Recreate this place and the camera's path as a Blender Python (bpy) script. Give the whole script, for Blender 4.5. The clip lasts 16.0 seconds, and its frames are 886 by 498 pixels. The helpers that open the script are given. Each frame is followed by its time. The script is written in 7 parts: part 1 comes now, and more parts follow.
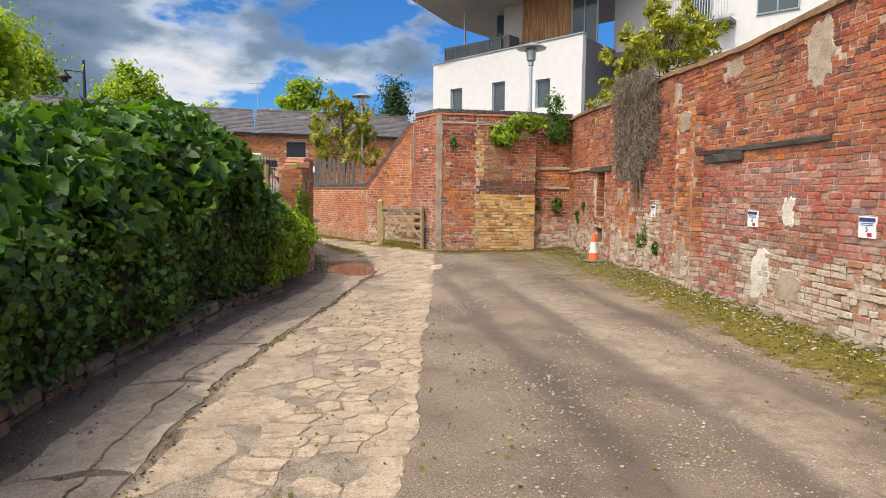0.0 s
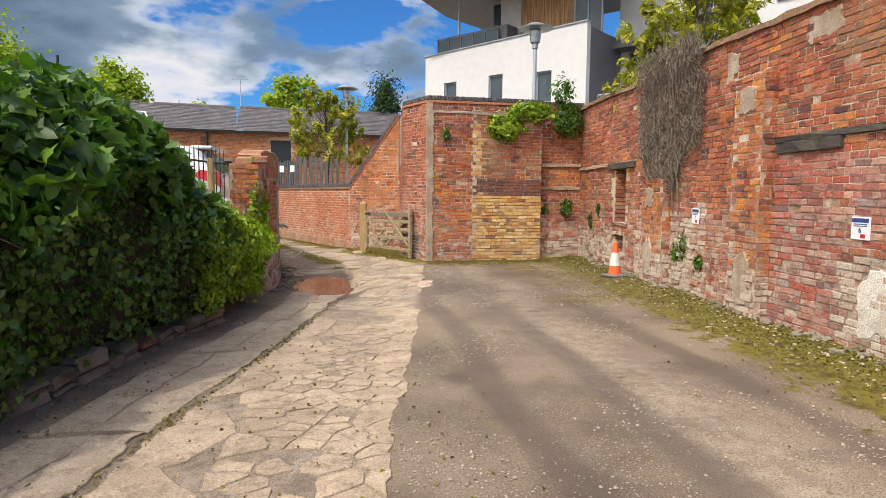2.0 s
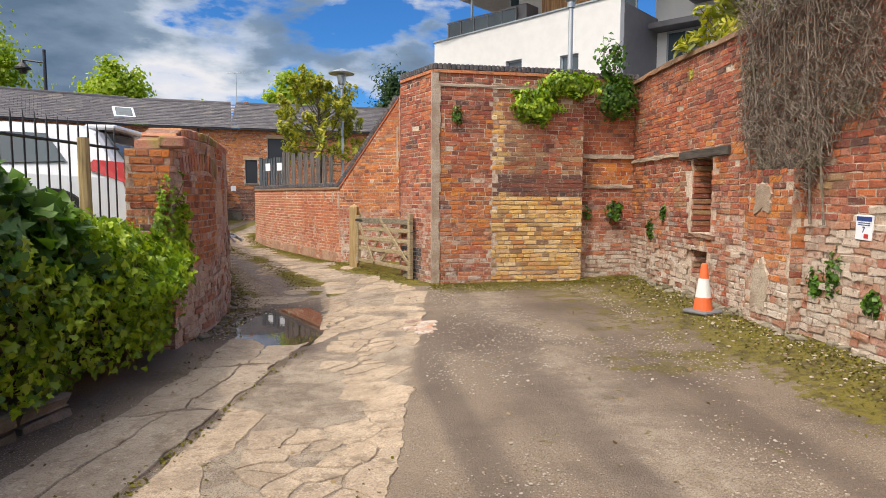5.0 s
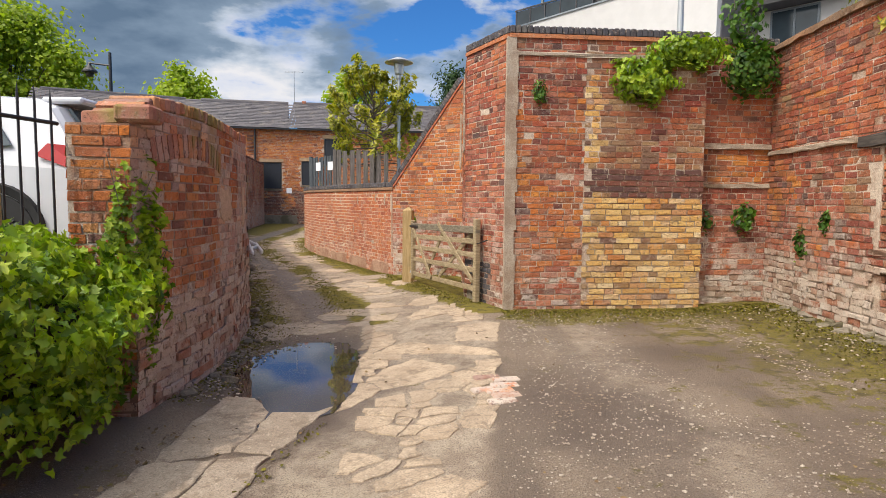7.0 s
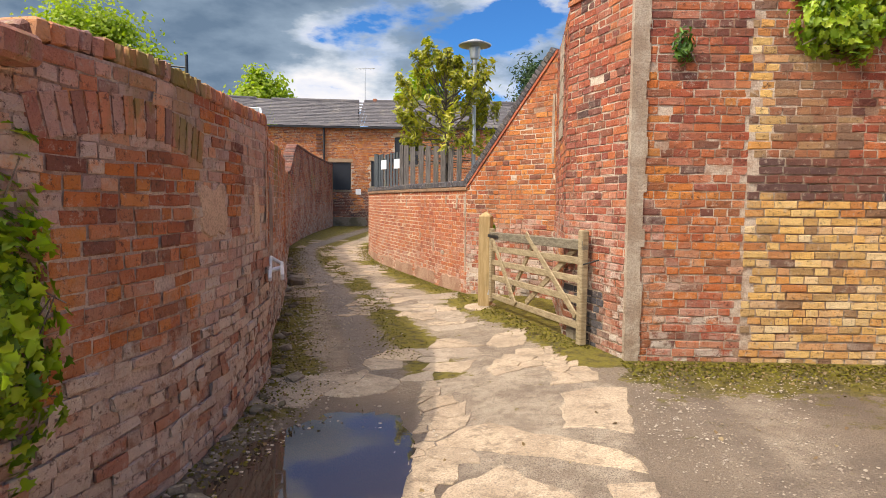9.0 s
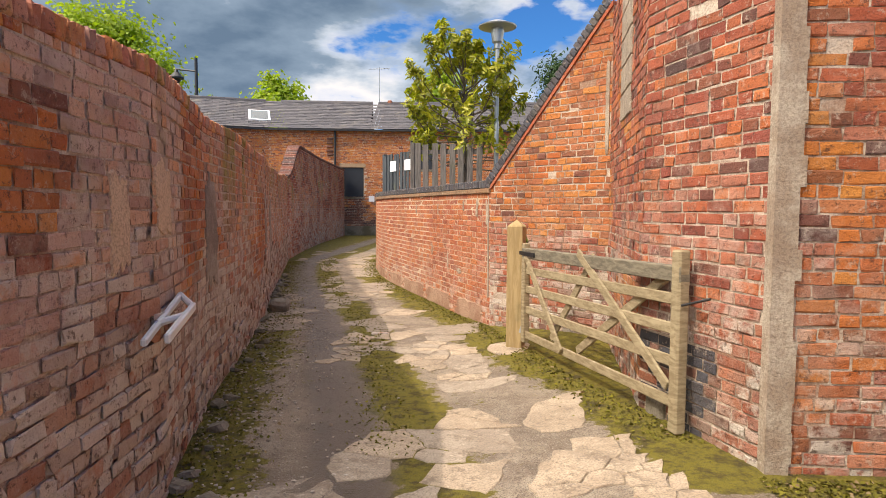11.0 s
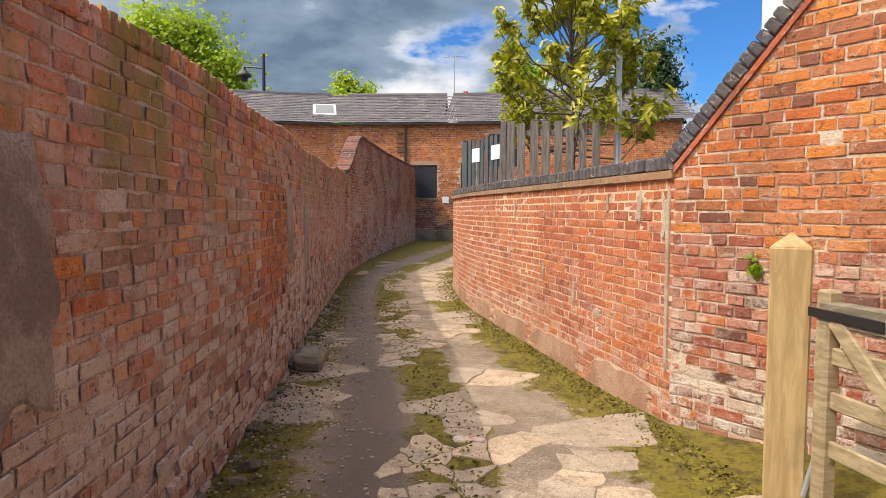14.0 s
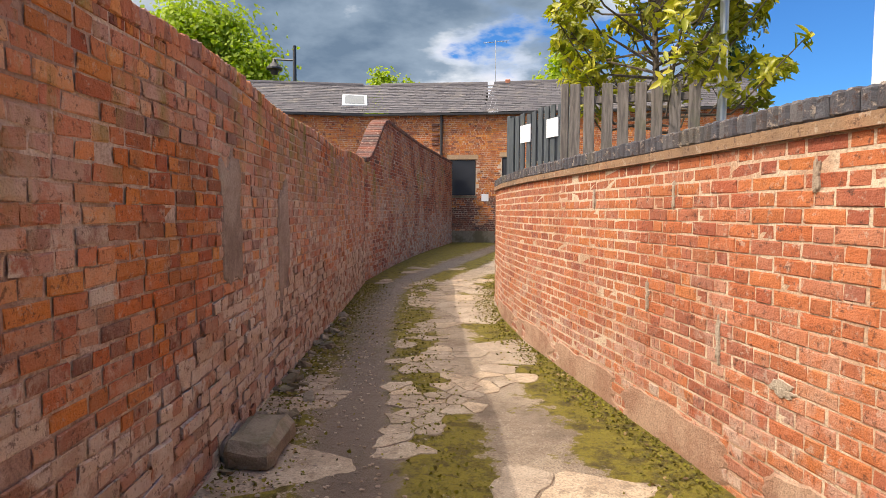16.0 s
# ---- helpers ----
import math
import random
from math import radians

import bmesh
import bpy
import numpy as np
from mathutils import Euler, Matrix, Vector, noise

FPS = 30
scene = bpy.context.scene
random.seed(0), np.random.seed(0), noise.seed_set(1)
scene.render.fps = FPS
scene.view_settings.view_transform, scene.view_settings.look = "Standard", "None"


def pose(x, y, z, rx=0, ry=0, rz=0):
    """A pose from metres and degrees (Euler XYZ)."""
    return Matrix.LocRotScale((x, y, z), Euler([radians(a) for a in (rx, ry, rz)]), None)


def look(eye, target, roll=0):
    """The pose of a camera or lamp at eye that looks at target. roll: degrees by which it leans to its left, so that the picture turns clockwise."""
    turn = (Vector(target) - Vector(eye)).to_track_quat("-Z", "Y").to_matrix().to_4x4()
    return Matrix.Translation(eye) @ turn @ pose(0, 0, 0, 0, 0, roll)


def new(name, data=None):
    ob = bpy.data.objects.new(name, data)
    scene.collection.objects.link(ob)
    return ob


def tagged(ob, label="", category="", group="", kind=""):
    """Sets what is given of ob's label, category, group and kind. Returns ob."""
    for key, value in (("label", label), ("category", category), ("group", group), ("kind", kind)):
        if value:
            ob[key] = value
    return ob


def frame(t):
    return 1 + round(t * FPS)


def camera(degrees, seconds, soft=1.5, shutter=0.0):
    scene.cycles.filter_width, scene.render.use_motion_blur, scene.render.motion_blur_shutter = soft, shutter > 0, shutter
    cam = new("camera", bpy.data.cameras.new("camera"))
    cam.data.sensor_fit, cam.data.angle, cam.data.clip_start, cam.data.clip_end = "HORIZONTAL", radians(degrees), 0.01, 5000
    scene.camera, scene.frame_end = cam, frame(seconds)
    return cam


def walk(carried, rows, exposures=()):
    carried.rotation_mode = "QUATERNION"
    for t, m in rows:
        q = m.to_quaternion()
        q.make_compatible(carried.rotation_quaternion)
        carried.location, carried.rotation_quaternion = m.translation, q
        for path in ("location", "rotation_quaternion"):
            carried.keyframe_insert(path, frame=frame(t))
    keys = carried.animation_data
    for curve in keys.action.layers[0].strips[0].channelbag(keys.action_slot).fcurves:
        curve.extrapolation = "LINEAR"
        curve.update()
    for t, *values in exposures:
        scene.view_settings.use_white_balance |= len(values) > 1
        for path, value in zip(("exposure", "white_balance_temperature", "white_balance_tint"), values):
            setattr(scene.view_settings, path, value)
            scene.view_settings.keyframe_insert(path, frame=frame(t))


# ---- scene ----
cam = camera(71.5, 16.0, soft=0.75)
METRES, EYE, TILT, LEAN, TURN = 18.5, 1.5, 0.0, 0.0, -11.4
ROWS = [
    (0.0, 0.0, 0.0, 0.0, 0.04, -5.23, -0.47),
    (0.5, -0.0004, 0.0304, 0.0002, -0.13, -5.19, -0.42),
    (1.0, 0.0007, 0.0608, -0.0012, -0.31, -5.22, -0.45),
    (1.5, 0.0009, 0.0918, -0.0019, -0.45, -5.03, -0.47),
    (2.0, 0.0037, 0.1221, -0.001, -0.48, -5.06, -0.44),
    (2.5, 0.0057, 0.1526, -0.0005, -0.63, -5.18, -0.49),
    (3.0, 0.005, 0.183, 0.0001, -0.64, -4.98, -0.46),
    (3.5, 0.0056, 0.2134, -0.0015, -0.45, -4.92, -0.39),
    (6.0, 0.0032, 0.3636, -0.0033, 3.29, -4.67, -0.36),
    (6.5, -0.0009, 0.3936, -0.0048, 5.26, -4.55, -0.48),
    (7.0, -0.006, 0.4252, -0.0044, 6.2, -4.53, -0.46),
    (7.5, -0.0119, 0.4566, -0.0031, 7.34, -4.53, -0.45),
    (8.0, -0.0186, 0.4869, -0.0011, 9.03, -4.56, -0.37),
    (8.5, -0.024, 0.5169, -0.0016, 11.33, -4.54, -0.46),
    (9.0, -0.03, 0.5465, -0.0033, 12.97, -4.47, -0.49),
    (11.5, -0.0623, 0.6962, -0.0051, 16.17, -3.6, -0.13),
    (12.0, -0.072, 0.7262, -0.0053, 18.94, -3.54, -0.22),
    (12.5, -0.0848, 0.755, -0.0038, 20.5, -3.58, -0.15),
    (13.0, -0.0991, 0.783, -0.004, 20.96, -3.59, -0.16),
    (13.5, -0.1134, 0.8129, -0.005, 21.05, -3.6, -0.16),
    (14.0, -0.1285, 0.8424, -0.0058, 21.48, -3.55, -0.11),
    (14.5, -0.1401, 0.8723, -0.0073, 22.07, -3.51, -0.14),
    (15.0, -0.1535, 0.9047, -0.0094, 23.18, -3.43, -0.15),
    (15.5, -0.1661, 0.9372, -0.0102, 24.64, -3.47, -0.14),
    (16.0, -0.1787, 0.9683, -0.0111, 25.09, -3.46, -0.25),
]
walk(cam, [(t, pose(0, 0, EYE, TILT, LEAN, TURN) @ pose(METRES * x, METRES * y, METRES * z, 90 + pitch, roll, yaw)) for t, x, y, z, yaw, pitch, roll in ROWS], [(0.0, -0.2, 6900, 12), (7.0, -0.18, 6900, 12), (9.0, 0.05, 7200, 13), (12.5, 0.05, 7300, 13), (16.0, 0.17, 7400, 14)])

# ---- world, sun ----
SUN = Vector((0.62, 0.50, -1.0)).normalized()
sun_data = bpy.data.lights.new("sun", "SUN")
sun_data.energy, sun_data.angle, sun_data.color = 2.85, radians(0.6), (1.0, 0.94, 0.85)
sun = new("sun", sun_data)
sun.matrix_world = look((0, 0, 40), Vector((0, 0, 40)) + SUN)

world = bpy.data.worlds.new("sky")
world.use_nodes = True
scene.world = world
wt = world.node_tree
wt.nodes.clear()


def wnode(kind, **values):
    n = wt.nodes.new(kind)
    for k, v in values.items():
        n.inputs[k.replace("_", " ")].default_value = v
    return n


def wmath(op, a, b=None):
    n = wt.nodes.new("ShaderNodeMath")
    n.operation = op
    for i, v in enumerate((a, b)):
        if v is None:
            continue
        if isinstance(v, (int, float)):
            n.inputs[i].default_value = v
        else:
            wt.links.new(v, n.inputs[i])
    return n.outputs[0]


def wramp(fac, stops):
    n = wt.nodes.new("ShaderNodeValToRGB")
    el = n.color_ramp.elements
    while len(el) < len(stops):
        el.new(0.5)
    for e, (p, c) in zip(el, stops):
        e.position, e.color = p, (*c, 1)
    wt.links.new(fac, n.inputs[0])
    return n.outputs[0]


sky = wt.nodes.new("ShaderNodeTexSky")
sky.sky_type, sky.sun_disc = "NISHITA", False
sky.sun_elevation = math.asin(-SUN.z)
sky.sun_rotation = math.atan2(-SUN.x, -SUN.y)
sky.air_density, sky.dust_density, sky.ozone_density = 1.0, 0.4, 3.0
coord = wt.nodes.new("ShaderNodeTexCoord")
sep = wt.nodes.new("ShaderNodeSeparateXYZ")
wt.links.new(coord.outputs["Generated"], sep.inputs[0])
comb = wt.nodes.new("ShaderNodeCombineXYZ")
wt.links.new(wmath("MULTIPLY", sep.outputs["Z"], 2.4), comb.inputs[2])
wt.links.new(sep.outputs["X"], comb.inputs[0])
wt.links.new(sep.outputs["Y"], comb.inputs[1])
cloud_map = wt.nodes.new("ShaderNodeMapping")
cloud_map.inputs["Location"].default_value = (3.1, 0.6, 0.0)
wt.links.new(comb.outputs[0], cloud_map.inputs[0])
cover = wnode("ShaderNodeTexNoise", Scale=3.8, Detail=12.0, Roughness=0.54, Distortion=0.1)
shade = wnode("ShaderNodeTexNoise", Scale=2.9, Detail=7.0, Roughness=0.55)
shift = wt.nodes.new("ShaderNodeMapping")
shift.inputs["Location"].default_value = (0.35, 5.3, 2.0)
wt.links.new(cloud_map.outputs[0], cover.inputs["Vector"])
wt.links.new(cloud_map.outputs[0], shift.inputs[0])
wt.links.new(shift.outputs[0], shade.inputs["Vector"])
bias = wmath("MULTIPLY", wmath("MAXIMUM", wmath("MINIMUM", sep.outputs["X"], 0.3), -0.3), -0.42)
density = wmath("ADD", cover.outputs["Fac"], bias)
mask = wramp(density, [(0.455, (0, 0, 0)), (0.50, (0.8, 0.8, 0.8)), (0.56, (1, 1, 1))])
# thin edges and low banks are white, deep cloud is slate grey
body = wmath("ADD", wmath("MULTIPLY", wmath("ADD", density, -0.5), 1.5), wmath("MULTIPLY", wmath("ADD", shade.outputs["Fac"], -0.5), 1.5))
tone = wramp(wmath("ADD", wmath("ADD", body, 0.25), wmath("MULTIPLY", wmath("MINIMUM", sep.outputs["Z"], 0.4), 0.95)), [(0.36, (0.98, 1.02, 1.10)), (0.48, (0.62, 0.74, 0.90)), (0.60, (0.27, 0.39, 0.55)), (0.85, (0.14, 0.23, 0.36))])
blue_bg = wnode("ShaderNodeBackground", Strength=0.125)
tint = wt.nodes.new("ShaderNodeMix")
tint.data_type, tint.blend_type = "RGBA", "MULTIPLY"
tint.inputs[0].default_value = 1.0
tint.inputs[7].default_value = (0.28, 0.76, 1.30, 1)
wt.links.new(sky.outputs[0], tint.inputs[6])
wt.links.new(tint.outputs[2], blue_bg.inputs[0])
cloud_bg = wnode("ShaderNodeBackground", Strength=0.95)
wt.links.new(tone, cloud_bg.inputs[0])
# the cloud deck glows warm white on the side where the sun stands and thins out to bright white overhead
toward = wt.nodes.new("ShaderNodeVectorMath")
toward.operation = "DOT_PRODUCT"
toward.inputs[1].default_value = -SUN
wt.links.new(coord.outputs["Generated"], toward.inputs[0])
overhead = wmath("MULTIPLY", wmath("MAXIMUM", wmath("ADD", sep.outputs["Z"], -0.36), 0.0), 3.9)
glow = wmath("MULTIPLY", wmath("MAXIMUM", wmath("ADD", toward.outputs["Value"], -0.16), 0.0), 2.7)
glow_bg = wnode("ShaderNodeBackground", Color=(1.0, 0.97, 0.92, 1))
wt.links.new(wmath("ADD", glow, overhead), glow_bg.inputs[1])
cloud_sum = wt.nodes.new("ShaderNodeAddShader")
wt.links.new(cloud_bg.outputs[0], cloud_sum.inputs[0])
wt.links.new(glow_bg.outputs[0], cloud_sum.inputs[1])
mix_bg = wt.nodes.new("ShaderNodeMixShader")
wt.links.new(mask, mix_bg.inputs[0])
wt.links.new(blue_bg.outputs[0], mix_bg.inputs[1])
wt.links.new(cloud_sum.outputs[0], mix_bg.inputs[2])
out = wt.nodes.new("ShaderNodeOutputWorld")
wt.links.new(mix_bg.outputs[0], out.inputs[0])


# ---- materials ----
class Nodes:
    """A small builder for a node material."""

    def __init__(self, name):
        self.mat = bpy.data.materials.new(name)
        self.mat.use_nodes = True
        self.tree = self.mat.node_tree
        self.bsdf = self.tree.nodes["Principled BSDF"]
        self.geo = self.tree.nodes.new("ShaderNodeNewGeometry")
        self.pos = self.geo.outputs["Position"]

    def put(self, value, socket):
        if isinstance(value, (int, float)):
            socket.default_value = value
        elif isinstance(value, tuple):
            socket.default_value = (*value, 1) if len(value) == 3 else value
        else:
            self.tree.links.new(value, socket)

    def noise(self, scale, detail=4.0, rough=0.55, distort=0.0, stretch=None):
        n = self.tree.nodes.new("ShaderNodeTexNoise")
        n.inputs["Scale"].default_value, n.inputs["Detail"].default_value = scale, detail
        n.inputs["Roughness"].default_value, n.inputs["Distortion"].default_value = rough, distort
        src = self.pos
        if stretch:
            m = self.tree.nodes.new("ShaderNodeMapping")
            m.inputs["Scale"].default_value = stretch
            self.tree.links.new(src, m.inputs[0])
            src = m.outputs[0]
        self.tree.links.new(src, n.inputs["Vector"])
        return n.outputs["Fac"]

    def voronoi(self, scale, feature="F1"):
        n = self.tree.nodes.new("ShaderNodeTexVoronoi")
        n.feature = feature
        n.inputs["Scale"].default_value = scale
        self.tree.links.new(self.pos, n.inputs["Vector"])
        return n.outputs["Distance"]

    def math(self, op, a, b=0.0, clamp=False):
        n = self.tree.nodes.new("ShaderNodeMath")
        n.operation, n.use_clamp = op, clamp
        self.put(a, n.inputs[0])
        self.put(b, n.inputs[1])
        return n.outputs[0]

    def span(self, value, lo, hi, a=0.0, b=1.0):
        n = self.tree.nodes.new("ShaderNodeMapRange")
        n.interpolation_type = "SMOOTHSTEP"
        self.put(value, n.inputs[0])
        for i, v in enumerate((lo, hi, a, b)):
            n.inputs[i + 1].default_value = v
        return n.outputs[0]

    def ramp(self, fac, colours, hard=False):
        n = self.tree.nodes.new("ShaderNodeValToRGB")
        el = n.color_ramp.elements
        if hard:
            n.color_ramp.interpolation = "CONSTANT"
        while len(el) < len(colours):
            el.new(0.5)
        for i, (e, c) in enumerate(zip(el, colours)):
            e.position, e.color = i / (len(colours) - (0 if hard else 1)), (*c, 1)
        self.put(fac, n.inputs[0])
        return n.outputs[0]

    def mix(self, fac, a, b, mode="MIX"):
        n = self.tree.nodes.new("ShaderNodeMix")
        n.data_type, n.blend_type = "RGBA", mode
        self.put(fac, n.inputs[0])
        self.put(a, n.inputs[6])
        self.put(b, n.inputs[7])
        return n.outputs[2]

    def height(self):
        n = self.tree.nodes.new("ShaderNodeSeparateXYZ")
        self.tree.links.new(self.pos, n.inputs[0])
        return n.outputs["Z"]

    def attribute(self, name):
        n = self.tree.nodes.new("ShaderNodeAttribute")
        n.attribute_name = name
        return n.outputs["Fac"]

    def random(self):
        o = self.tree.nodes.new("ShaderNodeObjectInfo")
        a = self.math("MULTIPLY", o.outputs["Random"], 7.31)
        return self.math("FRACT", self.math("ADD", a, self.geo.outputs["Random Per Island"]))

    def done(self, colour, rough=0.8, bump=None, depth=0.003, **more):
        self.put(colour, self.bsdf.inputs["Base Color"])
        self.put(rough, self.bsdf.inputs["Roughness"])
        for k, v in more.items():
            self.put(v, self.bsdf.inputs[k.replace("_", " ")])
        if bump is not None:
            b = self.tree.nodes.new("ShaderNodeBump")
            b.inputs["Distance"].default_value = depth
            b.inputs["Strength"].default_value = 1.0
            self.tree.links.new(bump, b.inputs["Height"])
            self.tree.links.new(b.outputs[0], self.bsdf.inputs["Normal"])
        return self.mat


def weathered(n, c, dark=0.6, pale=0.55):
    """Soot, lime and rain stains that run over brick and joint alike."""
    c = n.mix(n.span(n.noise(0.75, 8, 0.72, 0.4), 0.55, 0.68, 0, dark), c, (0.085, 0.05, 0.036))
    c = n.mix(n.span(n.noise(1.25, 8, 0.74, 0.6, (1.0, 1.0, 0.8)), 0.58, 0.70, 0, pale), c, (0.52, 0.42, 0.34))
    c = n.mix(n.span(n.noise(1.0, 6, 0.7, 0.2, (7.0, 7.0, 0.5)), 0.58, 0.74, 0, 0.35), c, (0.13, 0.075, 0.05))
    return c


def brick_material(name, colours, lime=0.25, lime_top=0.9, soot=0.35, moss=0.0, veil=0.0, patch=(0.5, 0.18, 0.07)):
    n = Nodes(name)
    r = n.random()
    base = n.ramp(r, colours)
    own = n.math("FRACT", n.math("MULTIPLY", r, 17.3))
    grain = n.noise(95, 3, 0.7)
    broad = n.noise(0.9, 4, 0.6)
    mid = n.noise(9, 4, 0.6)
    c = n.mix(n.span(broad, 0.5, 0.66, 0, 0.3), base, patch)
    # sooty and burnt bricks stand singly among clean ones
    c = n.mix(n.math("MULTIPLY", n.span(n.noise(2.3, 5, 0.65), 0.50, 0.68, 0, soot), n.span(own, 0.1, 0.9, 0.35, 1.5), True), c, (0.055, 0.04, 0.035))
    c = n.mix(n.span(grain, 0.3, 0.75, 0.0, 0.35), c, n.mix(0.5, c, (0.12, 0.06, 0.04)))
    # lime and salts that bloom out of the lower courses, brick by brick
    low = n.span(n.math("ADD", n.height(), n.math("MULTIPLY", n.noise(1.4, 5, 0.6), -1.6)), -1.0, lime_top - 0.55, 1, 0)
    spots = n.math("MULTIPLY", n.span(n.noise(6.5, 6, 0.72), 0.38, 0.56), n.span(own, 0.15, 0.85, 0.2, 1.35))
    c = n.mix(n.math("MULTIPLY", n.math("MULTIPLY", low, spots), lime, True), c, (0.58, 0.50, 0.42))
    c = n.mix(n.math("MULTIPLY", n.span(n.noise(16, 6, 0.8), 0.55, 0.64), 0.55), c, (0.52, 0.42, 0.33))
    c = n.mix(n.math("MULTIPLY", n.span(n.noise(24, 6, 0.8), 0.54, 0.63), 0.75), c, (0.07, 0.032, 0.022))
    if veil:
        c = n.mix(n.math("MULTIPLY", n.span(n.noise(1.15, 5, 0.65), 0.46, 0.62, 0, veil), n.span(own, 0.0, 1.0, 0.4, 1.3), True), c, (0.42, 0.30, 0.26))
    if moss:
        c = n.mix(n.math("MULTIPLY", n.math("MULTIPLY", n.span(n.noise(1.0, 6, 0.65, 0.3, (2.6, 2.6, 0.7)), 0.50, 0.66), n.span(n.height(), 0.9, 1.9, 0.15, 1.3)), moss, True), c, (0.24, 0.19, 0.045))
    c = weathered(n, c, soot * 1.3, 0.05 + lime * 0.25)
    h = n.math("ADD", n.math("MULTIPLY", grain, 0.35), n.math("ADD", n.math("MULTIPLY", mid, 0.7), n.math("MULTIPLY", n.noise(27, 5, 0.7), 0.9)))
    return n.done(c, n.span(mid, 0.3, 0.7, 0.78, 0.95), h, 0.013)


BRICK_RED = brick_material("old red brick", [(0.23, 0.045, 0.025), (0.42, 0.095, 0.04), (0.54, 0.16, 0.05), (0.27, 0.05, 0.03), (0.46, 0.17, 0.10), (0.38, 0.08, 0.032), (0.10, 0.042, 0.036), (0.53, 0.14, 0.042)], 0.95, 1.7)
BRICK_ORANGE = brick_material("orange brick", [(0.58, 0.17, 0.028), (0.47, 0.115, 0.026), (0.64, 0.25, 0.05), (0.33, 0.075, 0.028), (0.54, 0.20, 0.08), (0.16, 0.05, 0.034), (0.62, 0.21, 0.033)], 0.7, 1.3, 0.25)
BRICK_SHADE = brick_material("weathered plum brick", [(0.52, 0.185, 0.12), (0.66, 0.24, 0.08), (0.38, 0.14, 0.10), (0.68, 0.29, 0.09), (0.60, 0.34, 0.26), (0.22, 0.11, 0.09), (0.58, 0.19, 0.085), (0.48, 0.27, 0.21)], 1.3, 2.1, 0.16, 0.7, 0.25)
BRICK_YELLOW = brick_material("yellow brick", [(0.74, 0.44, 0.13), (0.80, 0.55, 0.23), (0.64, 0.28, 0.06), (0.82, 0.64, 0.37), (0.50, 0.18, 0.05), (0.77, 0.46, 0.14), (0.18, 0.09, 0.06), (0.80, 0.52, 0.18)], 0.25, 0.8, 0.1, 0, 0, (0.68, 0.37, 0.10))
BRICK_DARK = brick_material("sooty brick", [(0.10, 0.05, 0.045), (0.17, 0.07, 0.05), (0.24, 0.07, 0.04), (0.08, 0.06, 0.06)], 0.2, 0.8, 0.4)
BRICK_NEW = brick_material("salmon brick", [(0.49, 0.125, 0.042), (0.55, 0.165, 0.055), (0.40, 0.095, 0.04), (0.52, 0.19, 0.10), (0.33, 0.08, 0.04), (0.54, 0.165, 0.045)], 0.5, 0.95, 0.14, 0, 0, (0.56, 0.19, 0.06))
BRICK_BROWN = brick_material("brown stock brick", [(0.27, 0.13, 0.07), (0.36, 0.13, 0.055), (0.20, 0.11, 0.075), (0.40, 0.25, 0.12), (0.32, 0.10, 0.045), (0.42, 0.14, 0.05)], 0.4, 1.0, 0.3)
STONE = brick_material("limewashed rubble", [(0.58, 0.47, 0.37), (0.64, 0.52, 0.42), (0.42, 0.29, 0.21), (0.68, 0.58, 0.48), (0.46, 0.22, 0.13), (0.38, 0.14, 0.075), (0.30, 0.20, 0.14)], 0.9, 1.8, 0.2, 0.1, 0, (0.48, 0.35, 0.25))
BRICK_DUSTY = brick_material("dusty pale plum brick", [(0.56, 0.33, 0.25), (0.66, 0.42, 0.32), (0.48, 0.25, 0.19), (0.70, 0.36, 0.19), (0.60, 0.43, 0.36), (0.36, 0.22, 0.19), (0.68, 0.30, 0.13), (0.54, 0.39, 0.33)], 1.2, 2.6, 0.14, 0.3, 0.5, (0.62, 0.38, 0.27))
BRICK_LIMED = brick_material("red brick smeared with lime", [(0.42, 0.08, 0.05), (0.50, 0.12, 0.07), (0.36, 0.06, 0.04), (0.56, 0.30, 0.22), (0.30, 0.06, 0.045), (0.20, 0.13, 0.13), (0.48, 0.10, 0.055)], 0.6, 2.2, 0.15, 0, 0.15, (0.48, 0.14, 0.08))
BLUE_BRICK = brick_material("blue engineering brick", [(0.055, 0.06, 0.075), (0.08, 0.085, 0.10), (0.045, 0.045, 0.055), (0.11, 0.105, 0.11)], 0.0, 0.1, 0.3, 0.1, 0, (0.09, 0.09, 0.10))


def mortar_material(name, colour, dark, stained=False):
    n = Nodes(name)
    c = n.mix(n.span(n.noise(1.6, 7, 0.7), 0.40, 0.56), dark, colour)
    c = n.mix(n.span(n.noise(9, 5, 0.7), 0.45, 0.65, 0, 0.5), c, dark)
    if stained:
        c = weathered(n, c, 0.4, 0.3)
    c = n.mix(n.span(n.noise(70, 3), 0.4, 0.7, 0, 0.4), c, (0.12, 0.08, 0.06))
    return n.done(c, 0.95, n.math("ADD", n.noise(60, 4, 0.7), n.noise(12, 3)), 0.008)


